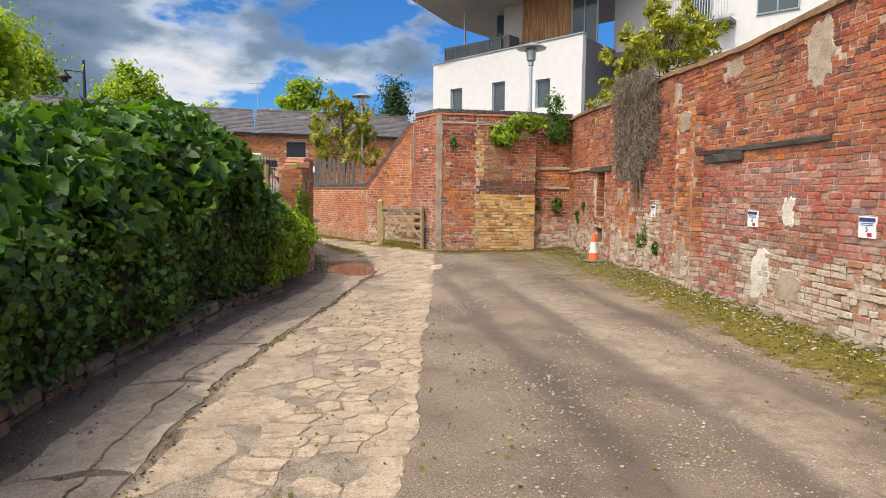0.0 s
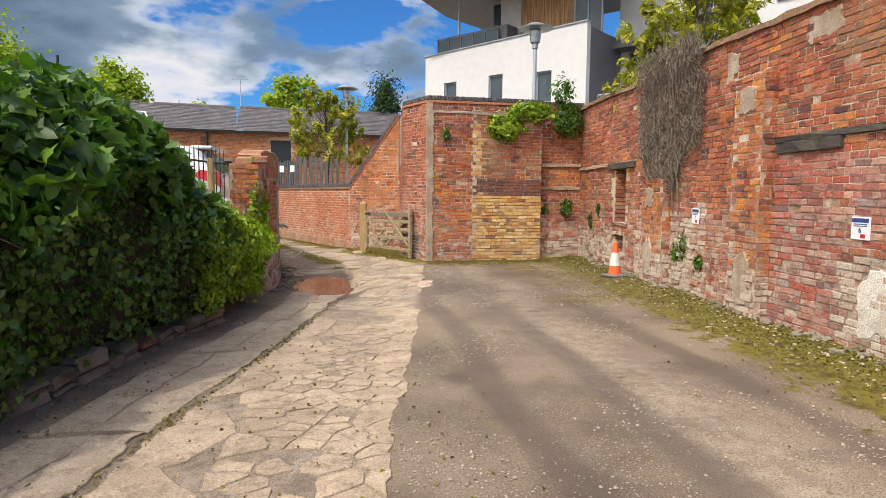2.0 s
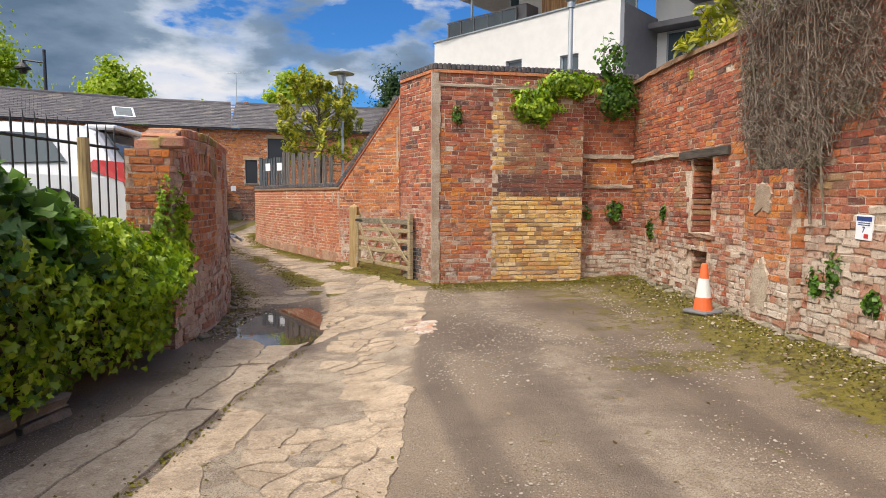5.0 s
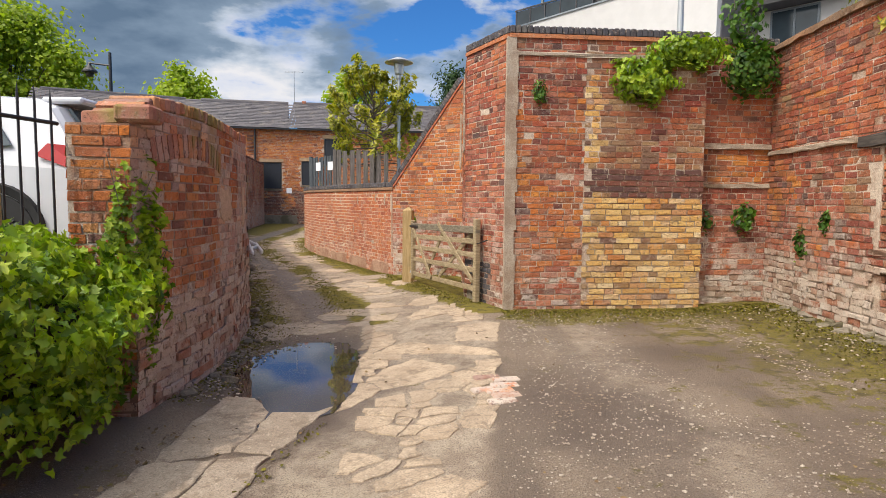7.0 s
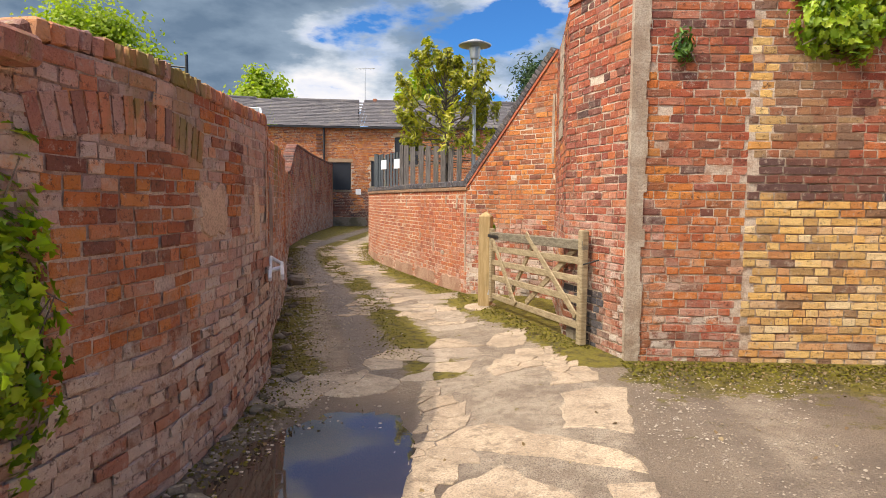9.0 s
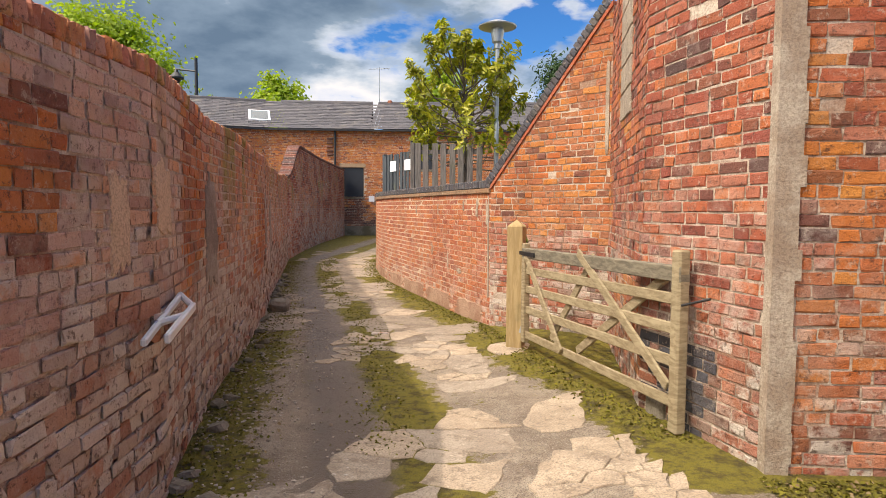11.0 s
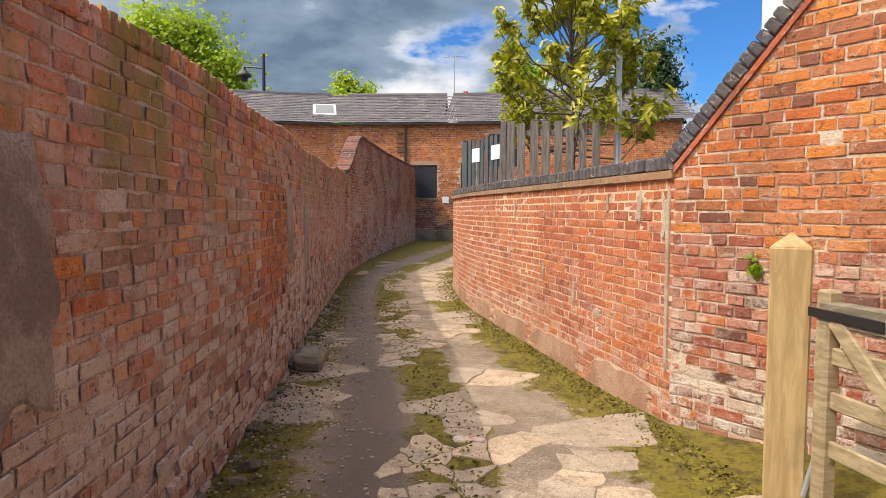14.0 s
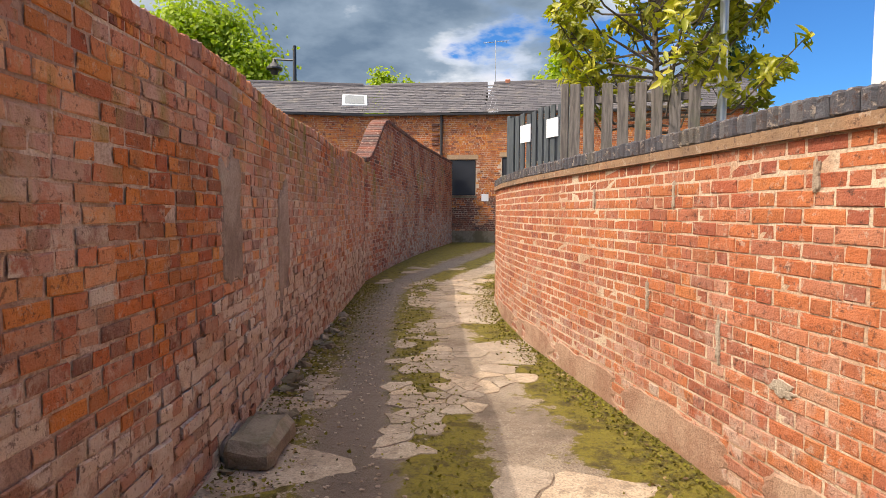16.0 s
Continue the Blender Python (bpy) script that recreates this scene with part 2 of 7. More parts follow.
MORTAR = mortar_material("old lime mortar", (0.64, 0.53, 0.42), (0.34, 0.19, 0.12), True)
MORTAR_DARK = mortar_material("sooty mortar", (0.62, 0.51, 0.42), (0.36, 0.24, 0.19), True)
MORTAR_NEW = mortar_material("pale mortar", (0.70, 0.55, 0.40), (0.54, 0.34, 0.22))
CEMENT = mortar_material("cement render", (0.48, 0.40, 0.31), (0.33, 0.24, 0.17))
GREY_RENDER = mortar_material("old grey render", (0.40, 0.33, 0.27), (0.22, 0.17, 0.14))
SALMON_RENDER = mortar_material("salmon stained render", (0.50, 0.32, 0.22), (0.37, 0.20, 0.13))
SANDY_RENDER = mortar_material("sandy render", (0.66, 0.48, 0.33), (0.52, 0.36, 0.24))
PLASTER = mortar_material("white flaking plaster", (0.78, 0.74, 0.66), (0.60, 0.54, 0.46))


def ground_material():
    n = Nodes("trodden gravel and asphalt")
    moss, pale, wet = n.attribute("moss"), n.attribute("pale"), n.attribute("wet")
    chip = n.voronoi(46)
    base = n.mix(n.span(n.noise(0.7, 6, 0.6), 0.36, 0.66), (0.31, 0.238, 0.168), (0.175, 0.128, 0.09))
    base = n.mix(pale, base, n.mix(n.span(n.noise(5, 6, 0.75), 0.4, 0.6), (0.58, 0.48, 0.36), (0.34, 0.265, 0.195)))
    stones = n.math("MULTIPLY", n.span(chip, 0.18, 0.32, 1, 0), n.math("MULTIPLY", n.span(n.noise(1.5, 7, 0.7), 0.42, 0.52), n.math("SUBTRACT", 1.0, wet)))
    base = n.mix(n.math("MULTIPLY", stones, 0.9), base, n.mix(n.noise(31, 2), (0.60, 0.53, 0.44), (0.34, 0.27, 0.21)))
    grit = n.math("MULTIPLY", n.span(n.voronoi(105), 0.16, 0.36, 1, 0), n.span(n.noise(4, 6, 0.75), 0.38, 0.54))
    base = n.mix(n.math("MULTIPLY", n.math("MULTIPLY", grit, n.math("SUBTRACT", 1.0, wet)), 0.9), base, n.mix(n.noise(57, 2), (0.66, 0.58, 0.49), (0.28, 0.22, 0.17)))
    base = n.mix(n.span(n.noise(1.1, 7, 0.68), 0.51, 0.64, 0, 0.35), base, (0.08, 0.055, 0.04))
    base = n.mix(n.span(n.noise(120, 2), 0.45, 0.7, 0, 0.75), base, (0.09, 0.065, 0.05))
    m = n.math("ADD", moss, n.math("MULTIPLY", n.math("SUBTRACT", n.noise(3.1, 8, 0.78), 0.5), 3.6))
    green = n.ramp(n.span(n.noise(6, 7, 0.75), 0.3, 0.7), [(0.05, 0.036, 0.010), (0.12, 0.095, 0.010), (0.20, 0.165, 0.014), (0.075, 0.053, 0.014)])
    base = n.mix(n.span(m, 0.36, 0.56), base, green)
    base = n.mix(wet, base, n.mix(0.72, base, (0.078, 0.057, 0.047)))
    h = n.math("ADD", n.math("MULTIPLY", n.noise(38, 5, 0.75), 1.0), n.math("MULTIPLY", stones, 0.6))
    rough = n.math("SUBTRACT", 0.92, n.math("MULTIPLY", wet, 0.45))
    return n.done(base, rough, h, 0.022)


GROUND = ground_material()


def concrete_material(name, a, b):
    n = Nodes(name)
    r = n.random()
    c = n.mix(n.span(n.noise(2.4, 6, 0.65), 0.36, 0.64), a, b)
    c = n.mix(n.math("MULTIPLY", r, 0.3), c, (0.30, 0.235, 0.175))
    c = n.mix(n.span(n.noise(7.5, 7, 0.78), 0.50, 0.62, 0, 0.7), c, (0.19, 0.14, 0.095))
    c = n.mix(n.span(n.noise(1.3, 7, 0.75, 0.6), 0.52, 0.62, 0, 0.45), c, (0.22, 0.165, 0.115))
    c = n.mix(n.span(n.noise(23, 5, 0.75), 0.55, 0.66, 0, 0.5), c, (0.66, 0.55, 0.42))
    c = n.mix(n.span(n.noise(85, 3), 0.42, 0.7, 0, 0.7), c, (0.18, 0.145, 0.11))
    h = n.math("ADD", n.noise(75, 3, 0.7), n.math("MULTIPLY", n.noise(9, 5, 0.7), 1.3))
    return n.done(c, 0.88, h, 0.007)


CONCRETE = concrete_material("worn concrete", (0.58, 0.45, 0.315), (0.42, 0.315, 0.215))
CONCRETE_GREY = concrete_material("grey worn concrete", (0.46, 0.375, 0.285), (0.33, 0.26, 0.195))


def wood_material(name, light, dark, along=(2.0, 2.0, 30.0), rough=0.85):
    n = Nodes(name)
    g = n.noise(1.0, 6, 0.65, 0.4, along)
    c = n.mix(n.span(g, 0.34, 0.68), dark, light)
    c = n.mix(n.math("MULTIPLY", n.random(), 0.35), c, n.mix(0.5, c, dark))
    c = n.mix(n.span(n.noise(2.6, 5), 0.55, 0.72, 0, 0.4), c, (0.14, 0.14, 0.07))
    return n.done(c, rough, g, 0.004)


GATE_WOOD = wood_material("silvered gate timber", (0.42, 0.34, 0.21), (0.24, 0.18, 0.10), (9, 9, 34))
POST_WOOD = wood_material("treated post timber", (0.52, 0.38, 0.19), (0.34, 0.23, 0.10), (26, 26, 3))
RAIL_WOOD = wood_material("dark weathered gate rail", (0.25, 0.215, 0.15), (0.12, 0.10, 0.07), (9, 9, 34))
GREY_WOOD = wood_material("grey weathered paling", (0.23, 0.20, 0.175), (0.10, 0.085, 0.075), (30, 30, 3))
DARK_WOOD = wood_material("painted dark paling", (0.075, 0.09, 0.10), (0.045, 0.055, 0.065), (30, 30, 3))
BEAM_WOOD = wood_material("blackened timber lintel", (0.10, 0.08, 0.065), (0.035, 0.03, 0.027), (3, 3, 30))
CLADDING = wood_material("cedar cladding", (0.48, 0.27, 0.12), (0.20, 0.10, 0.05), (14, 14, 0.8))
BARK = wood_material("bark", (0.17, 0.13, 0.095), (0.07, 0.055, 0.04), (16, 16, 4))
TWIG = wood_material("dead twigs", (0.27, 0.215, 0.17), (0.11, 0.085, 0.065), (20, 20, 20))


def plain(name, colour, rough=0.5, metal=0.0, vary=0.12, **more):
    n = Nodes(name)
    dark = tuple(v * (1 - vary) for v in colour)
    c = n.mix(n.span(n.noise(3.0, 5), 0.35, 0.65), colour, dark)
    c = n.mix(n.span(n.noise(45, 3), 0.5, 0.75, 0, vary), c, tuple(v * 0.6 for v in colour))
    return n.done(c, rough, n.noise(60, 3), 0.0008, Metallic=metal, **more)


RENDER_WHITE = plain("white wall render", (0.64, 0.64, 0.635), 0.9, 0, 0.05)
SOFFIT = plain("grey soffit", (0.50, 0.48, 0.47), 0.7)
PANEL_DARK = plain("dark grey panel", (0.13, 0.125, 0.135), 0.5)
PANEL_GREY = plain("blue grey frame", (0.26, 0.31, 0.35), 0.45)
STEEL = plain("galvanised steel", (0.45, 0.48, 0.50), 0.4, 0.6)
IRON = plain("black painted iron", (0.02, 0.02, 0.022), 0.45)
CAR_WHITE = plain("white car paint", (0.58, 0.60, 0.63), 0.2, 0, 0.03, Coat_Weight=0.6)
RUBBER = plain("black rubber", (0.02, 0.02, 0.021), 0.75)
TAIL_RED = plain("red lamp lens", (0.45, 0.012, 0.014), 0.2)
CHROME = plain("bright metal", (0.65, 0.66, 0.67), 0.25, 0.9)
CONE_ORANGE = plain("faded orange plastic", (0.75, 0.14, 0.04), 0.55)
CONE_WHITE = plain("grubby reflective white", (0.72, 0.72, 0.70), 0.5)
SIGN_WHITE = plain("white sign board", (0.80, 0.82, 0.86), 0.5, 0, 0.06)
SIGN_BLUE = plain("blue sign print", (0.03, 0.06, 0.22), 0.5)
SIGN_RED = plain("red sign print", (0.5, 0.03, 0.03), 0.5)
PVC = plain("white plastic", (0.78, 0.77, 0.74), 0.5)
SHUTTER = plain("black painted shutter", (0.018, 0.022, 0.03), 0.55)
SANDSTONE = mortar_material("sandstone lintel", (0.52, 0.36, 0.22), (0.40, 0.27, 0.17))
DARK_STONE = mortar_material("mossy kerb stone", (0.27, 0.235, 0.18), (0.14, 0.125, 0.075))
# near-black brown for sheets that stand in for shade in niches and hedge
SHADE_BROWN = mortar_material("dark soil and litter", (0.085, 0.06, 0.04), (0.045, 0.033, 0.025))
TARMAC = mortar_material("car park tarmac", (0.07, 0.068, 0.066), (0.05, 0.048, 0.046))


def slate_material():
    n = Nodes("grey roof slate")
    c = n.ramp(n.random(), [(0.085, 0.08, 0.088), (0.13, 0.12, 0.125), (0.07, 0.066, 0.075), (0.11, 0.10, 0.105)])
    c = n.mix(n.span(n.noise(1.1, 6, 0.7), 0.52, 0.7, 0, 0.5), c, (0.27, 0.23, 0.18))
    return n.done(c, 0.78, n.noise(40, 4), 0.004)


SLATE = slate_material()


def glass_material(name, colour):
    n = Nodes(name)
    return n.done(n.mix(n.span(n.noise(0.8, 3), 0.3, 0.7), colour, tuple(v * 0.6 for v in colour)), 0.06, None, 0, Specular_IOR_Level=0.4)


GLASS = glass_material("window glass over a dark room", (0.06, 0.09, 0.11))


def water_material():
    n = Nodes("puddle water")
    return n.done(n.mix(n.noise(2.0, 3), (0.05, 0.036, 0.028), (0.075, 0.052, 0.04)), 0.02, n.noise(9, 2), 0.0003, IOR=1.45, Specular_IOR_Level=1.0)


WATER = water_material()


def leaf_material(name, colours, gloss=0.45, through_light=0.35):
    n = Nodes(name)
    c = n.ramp(n.random(), colours)
    c = n.mix(n.span(n.noise(1.3, 4), 0.4, 0.65, 0, 0.4), c, tuple(v * 0.6 for v in colours[0]))
    n.done(c, gloss, n.noise(50, 2), 0.002)
    t = n.tree.nodes.new("ShaderNodeBsdfTranslucent")
    n.put(n.mix(1.0, c, (1.0, 1.15, 0.35), "MULTIPLY"), t.inputs[0])
    m = n.tree.nodes.new("ShaderNodeMixShader")
    m.inputs[0].default_value = through_light
    n.tree.links.new(n.bsdf.outputs[0], m.inputs[1])
    n.tree.links.new(t.outputs[0], m.inputs[2])
    n.tree.links.new(m.outputs[0], n.tree.nodes["Material Output"].inputs[0])
    return n.mat


LEAF_HEDGE = leaf_material("hedge leaves", [(0.03, 0.09, 0.012), (0.075, 0.19, 0.022), (0.20, 0.36, 0.04), (0.04, 0.12, 0.02), (0.11, 0.24, 0.026), (0.018, 0.055, 0.01), (0.14, 0.28, 0.03)])
LEAF_IVY = leaf_material("bright ivy leaves", [(0.07, 0.15, 0.012), (0.30, 0.46, 0.022), (0.46, 0.60, 0.03), (0.15, 0.28, 0.018), (0.54, 0.64, 0.05)], 0.38)
LEAF_GOLD = leaf_material("yellow green evergreen leaves", [(0.30, 0.32, 0.025), (0.46, 0.43, 0.035), (0.62, 0.54, 0.06), (0.13, 0.17, 0.018), (0.38, 0.38, 0.03)], 0.35, 0.4)
LEAF_TREE = leaf_material("spring tree leaves", [(0.28, 0.38, 0.03), (0.38, 0.48, 0.04), (0.48, 0.56, 0.06), (0.20, 0.29, 0.03)], 0.6, 0.5)
LEAF_DARK = leaf_material("conifer leaves", [(0.022, 0.06, 0.012), (0.03, 0.08, 0.016), (0.045, 0.10, 0.02)], 0.6, 0.15)
LEAF_MOSS = leaf_material("moss tufts", [(0.12, 0.105, 0.008), (0.19, 0.165, 0.012), (0.06, 0.05, 0.008), (0.26, 0.225, 0.018)], 0.9, 0.1)
LEAF_LITTER = leaf_material("dry leaf litter", [(0.24, 0.15, 0.07), (0.34, 0.24, 0.12), (0.14, 0.085, 0.045), (0.40, 0.31, 0.18)], 0.9, 0.1)


# ---- building blocks ----
def mesh_from(name, verts, faces, mats, idx=None, smooth=False):
    me = bpy.data.meshes.new(name)
    me.from_pydata([tuple(v) for v in verts], [], [tuple(f) for f in faces])
    for m in mats if isinstance(mats, (list, tuple)) else [mats]:
        me.materials.append(m)
    if idx is not None:
        me.polygons.foreach_set("material_index", np.array(idx, dtype=np.int32))
    if smooth:
        me.polygons.foreach_set("use_smooth", np.ones(len(me.polygons), dtype=bool))
    me.update()
    return me


def under(ob, parent):
    ob.parent = parent
    return ob


def part(name, bm, material, parent, label="", smooth=False):
    me = bpy.data.meshes.new(name)
    bmesh.ops.recalc_face_normals(bm, faces=bm.faces)
    bm.to_mesh(me)
    bm.free()
    me.materials.append(material)
    if smooth:
        me.polygons.foreach_set("use_smooth", np.ones(len(me.polygons), dtype=bool))
    ob = new(name, me)
    if parent is not None:
        ob.parent = parent
    return tagged(ob, label)


def thing(name, m, label, category, group="", kind=""):
    ob = new(name)
    ob.empty_display_size = 0.2
    ob.matrix_world = m
    return tagged(ob, label, category, group, kind)


def box(bm, x0, x1, y0, y1, z0, z1, bevel=0.0, m=None):
    r = bmesh.ops.create_cube(bm, size=1.0)
    vs = r["verts"]
    for v in vs:
        v.co = Vector(((x0 + x1) / 2 + v.co.x * (x1 - x0), (y0 + y1) / 2 + v.co.y * (y1 - y0), (z0 + z1) / 2 + v.co.z * (z1 - z0)))
    if bevel:
        es = list({e for v in vs for e in v.link_edges})
        r = bmesh.ops.bevel(bm, geom=es, offset=bevel, segments=1, affect="EDGES", profile=0.5)
        vs = list({v for f in r["faces"] for v in f.verts} | {v for v in vs if v.is_valid})
    if m is not None:
        bmesh.ops.transform(bm, matrix=m, verts=vs)
    return vs


def boxed(*args, **kw):
    bm = bmesh.new()
    box(bm, *args, **kw)
    return bm


def rod(bm, a, b, r0, r1=None, sides=8):
    """A tapered rod from a to b."""
    a, b = Vector(a), Vector(b)
    d = b - a
    m = Matrix.Translation((a + b) / 2) @ d.to_track_quat("Z", "Y").to_matrix().to_4x4()
    bmesh.ops.create_cone(bm, cap_ends=True, segments=sides, radius1=r0, radius2=r0 if r1 is None else r1, depth=d.length, matrix=m)


def rodded(*args, **kw):
    bm = bmesh.new()
    rod(bm, *args, **kw)
    return bm


def lathe(bm, profile, sides=20, at=(0, 0, 0)):
    """A turned body from (radius, height) pairs."""
    rings = []
    for r, z in profile:
        rings.append([bm.verts.new((at[0] + r * math.cos(2 * math.pi * i / sides), at[1] + r * math.sin(2 * math.pi * i / sides), at[2] + z)) for i in range(sides)])
    for a, b in zip(rings, rings[1:]):
        for i in range(sides):
            bm.faces.new((a[i], a[(i + 1) % sides], b[(i + 1) % sides], b[i]))
    bm.faces.new(rings[0][::-1])
    bm.faces.new(rings[-1])


def prism(bm, poly, z0, z1):
    lo = [bm.verts.new((x, y, z0)) for x, y in poly]
    hi = [bm.verts.new((x, y, z1)) for x, y in poly]
    n = len(poly)
    for i in range(n):
        bm.faces.new((lo[i], lo[(i + 1) % n], hi[(i + 1) % n], hi[i]))
    bm.faces.new(lo[::-1])
    bm.faces.new(hi)


def smooth01(v, lo, hi):
    t = min(1.0, max(0.0, (v - lo) / (hi - lo)))
    return t * t * (3 - 2 * t)


# ---- the lie of the land ----
LW_LINE = [(-0.32, 12.2), (-0.14, 13.3), (-0.13, 14.2), (-0.24, 15.35), (-0.76, 17.1), (-1.0, 18.24), (-1.68, 21.0), (-2.17, 22.6), (-2.68, 24.5), (-3.45, 27.4), (-3.95, 29.3)]
LW2_LINE = [(-3.98, 29.4), (-4.35, 32.2), (-4.9, 36.5), (-5.5, 43.6)]
LR_LINE = [(-1.0, 32.5), (-1.3, 30.5), (-1.3, 29.0), (-1.17, 27.7), (-0.86, 26.4), (-0.44, 25.1), (0.17, 23.6), (0.72, 22.3), (1.08, 21.4), (1.58, 20.22)]


def along_y(line, y):
    pts = sorted(line, key=lambda p: p[1])
    return float(np.interp(y, [p[1] for p in pts], [p[0] for p in pts]))


def rw_x(y):
    return 4.51 + 0.138 * y


def hedge_x(y):
    return float(np.interp(y, [-8, 3.9, 5.0, 7.0, 9.3, 11.0, 12.3], [-2.3, -2.0, -1.9, -1.45, -1.02, -0.40, -0.28]))


def ground_z(x, y):
    z = -0.14 * smooth01(y, 5.5, 10.5) * smooth01(-x, -2.7, -1.0) * (1 - smooth01(y, 24, 34))
    z += 0.07 * smooth01(x - rw_x(y), -1.5, -0.1) * (1 - smooth01(y, 15, 17))
    z -= 0.06 * math.exp(-((x - 0.72) / 0.62) ** 2 - ((y - 13.3) / 1.5) ** 2)
    z += 0.012 * noise.noise(Vector((x * 0.7, y * 0.7, 3.0)))
    return z



# ---- ground ----
def groove_x(y):
    return float(np.interp(y, [-4, 3.1, 4.7, 6.4, 9.1, 11.0, 12.4], [-1.15, -0.92, -0.77, -0.38, 0.28, 0.73, 1.15]))


def slab_right(y):
    return float(np.interp(y, [-4, 2.9, 3.75, 6.1, 8.0, 11.5, 14.7, 16.5], [-0.6, 0.37, 0.6, 1.03, 1.44, 2.15, 2.75, 2.2]))


def build_ground():
    def axis(fine0, fine1, step, far):
        v = list(np.arange(fine0, fine1 + step / 2, step))
        lo, hi, grow = fine0, fine1, step
        while hi < far:
            grow *= 1.6
            lo, hi = lo - grow, hi + grow
            v = [lo] + v + [hi]
        return v
    xs, ys = axis(-4.2, 7.4, 0.09, 700), axis(-3.0, 34.0, 0.1, 700)
    verts, moss, pale, wet = [], [], [], []
    for y in ys:
        lw = along_y(LW_LINE, y) if y > 12.2 else hedge_x(y) - 0.1
        lr = along_y(LR_LINE + [(1.9, 19.0), (2.7, 17.0), (3.0, 15.6)], y)
        for x in xs:
            verts.append((x, y, ground_z(x, y) + 0.006 * noise.noise(Vector((x * 5, y * 5, 0)))))
            m = p = w = 0.0
            if y > 12.2:
                m = max(m, 1.0 * (1 - smooth01(x - lw, 0.15, 0.75)) * smooth01(y, 13.5, 15.5))
            if y > 15.4:
                mid = (lw + lr) / 2
                m = max(m, 1.2 * (1 - smooth01(lr - x, 0.25, 0.85)), 0.95 * (1 - smooth01(abs(x - mid + 0.1), 0.12, 0.42)))
                p = 0.4 - 0.3 * (1 - smooth01(abs(x - mid + 0.62), 0.2, 0.5))
                w = 0.95 * (1 - smooth01(abs(x - mid + 0.62), 0.18, 0.34))
            else:
                m = max(m, 1.15 * smooth01(x - rw_x(y), -1.5, -0.5), 1.1 * smooth01(y, 14.1, 15.2) * smooth01(x, 2.6, 3.2))
                m = max(m, 0.55 * (1 - smooth01(math.hypot((x - 4.4) / 1.0, (y - 10.4) / 0.55), 0.4, 1.1)))
                for c in (1.5, 2.35, 3.45):
                    w = max(w, 0.7 * (1 - smooth01(abs(x - c - 0.06 * y + 0.1 * noise.noise(Vector((0.0, y * 0.6, c)))), 0.1, 0.19)))
                w = max(w, 0.85 * (1 - smooth01(math.hypot((x - 2.9) / 0.9, (y - 11.6) / 1.1), 0.5, 1.0)))
                w = max(w, (0.35 + 0.35 * noise.noise(Vector((x * 0.9, y * 0.7, 5.0)))) * smooth01(y, 7.5, 10.5) * smooth01(x, 2.0, 2.8))
                m = max(m, 0.5 * smooth01(y, 9.5, 12.0) * smooth01(x, 3.4, 5.0))
                w = max(w, 0.65 * (1 - smooth01(math.hypot((x - 4.3) / 1.7, (y - 12.9) / 1.15), 0.45, 1.0)))
                p = max(p, 0.55 * (1 - smooth01(abs(x - 2.7 - 0.05 * y), 0.1, 0.6)))
            if y < 16 and groove_x(y) < x < slab_right(y) - 0.05:
                p, w = 0.75, 0.1
            w = max(w, 0.9 * (1 - smooth01(math.hypot(x - 1.75, y - 7.0), 0.12, 0.3)))
            w = max(w, 0.95 * (1 - smooth01(math.hypot((x - 0.75) / 0.95, (y - 13.2) / 2.0), 0.6, 1.05)))
            moss.append(m), pale.append(p), wet.append(w)
    nx = len(xs)
    faces = [(j * nx + i, j * nx + i + 1, (j + 1) * nx + i + 1, (j + 1) * nx + i) for j in range(len(ys) - 1) for i in range(nx - 1)]
    me = mesh_from("ground", verts, faces, GROUND, smooth=True)
    for key, values in (("moss", moss), ("pale", pale), ("wet", wet)):
        me.attributes.new(key, "FLOAT", "POINT").data.foreach_set("value", np.array(values, dtype=np.float32))
    return tagged(new("ground", me), "brown gravel and asphalt yard with moss and damp ruts", "ground", kind="structure")


ground = build_ground()


# ---- brick walls ----
def brick_verts(l, h, proud, rng, wear=0.004):
    """A worn brick, its face towards -y, with chamfered front edges; its bed is at the origin's corner."""
    j = lambda s: rng.uniform(-s, s)
    c = 0.0035
    back = [(0, 0.0, 0), (l, 0.0, 0), (l, 0.0, h), (0, 0.0, h)]
    mid = [(x + j(wear), -proud + c + j(0.001), z + j(wear)) for x, z in ((0, 0), (l, 0), (l, h), (0, h))]
    front = [(x + j(wear), -proud + j(0.0025), z + j(wear)) for x, z in ((c, c), (l - c, c), (l - c, h - c), (c, h - c))]
    return back + mid + front


BRICK_FACES = [(8, 9, 10, 11)] + [(4 + i, 4 + (i + 1) % 4, 8 + (i + 1) % 4, 8 + i) for i in range(4)] + [(i, (i + 1) % 4, 4 + (i + 1) % 4, 4 + i) for i in range(4)]
VARIANTS = {}


def brick_variant(l, h, mat, k):
    key = (l, h, mat.name, k)
    if key not in VARIANTS:
        rng = random.Random(str(key))
        VARIANTS[key] = mesh_from("brick", brick_verts(l, h, 0.002 + 0.004 * rng.random(), rng, 0.006), BRICK_FACES, mat)
    return VARIANTS[key]


def wall_pose(line):
    """Place along a wall: a function of s that gives the point and the way on; and the length."""
    ends, lens = [Vector((*p, 0)) for p in line], [0.0]
    for a, b in zip(ends, ends[1:]):
        lens.append(lens[-1] + (b - a).length)

    def at(s):
        k = max(0, min(len(ends) - 2, int(np.searchsorted(lens, s, side="right")) - 1))
        d = (ends[k + 1] - ends[k]).normalized()
        return ends[k] + d * (s - lens[k]), d
    return at, lens


PENDING = []


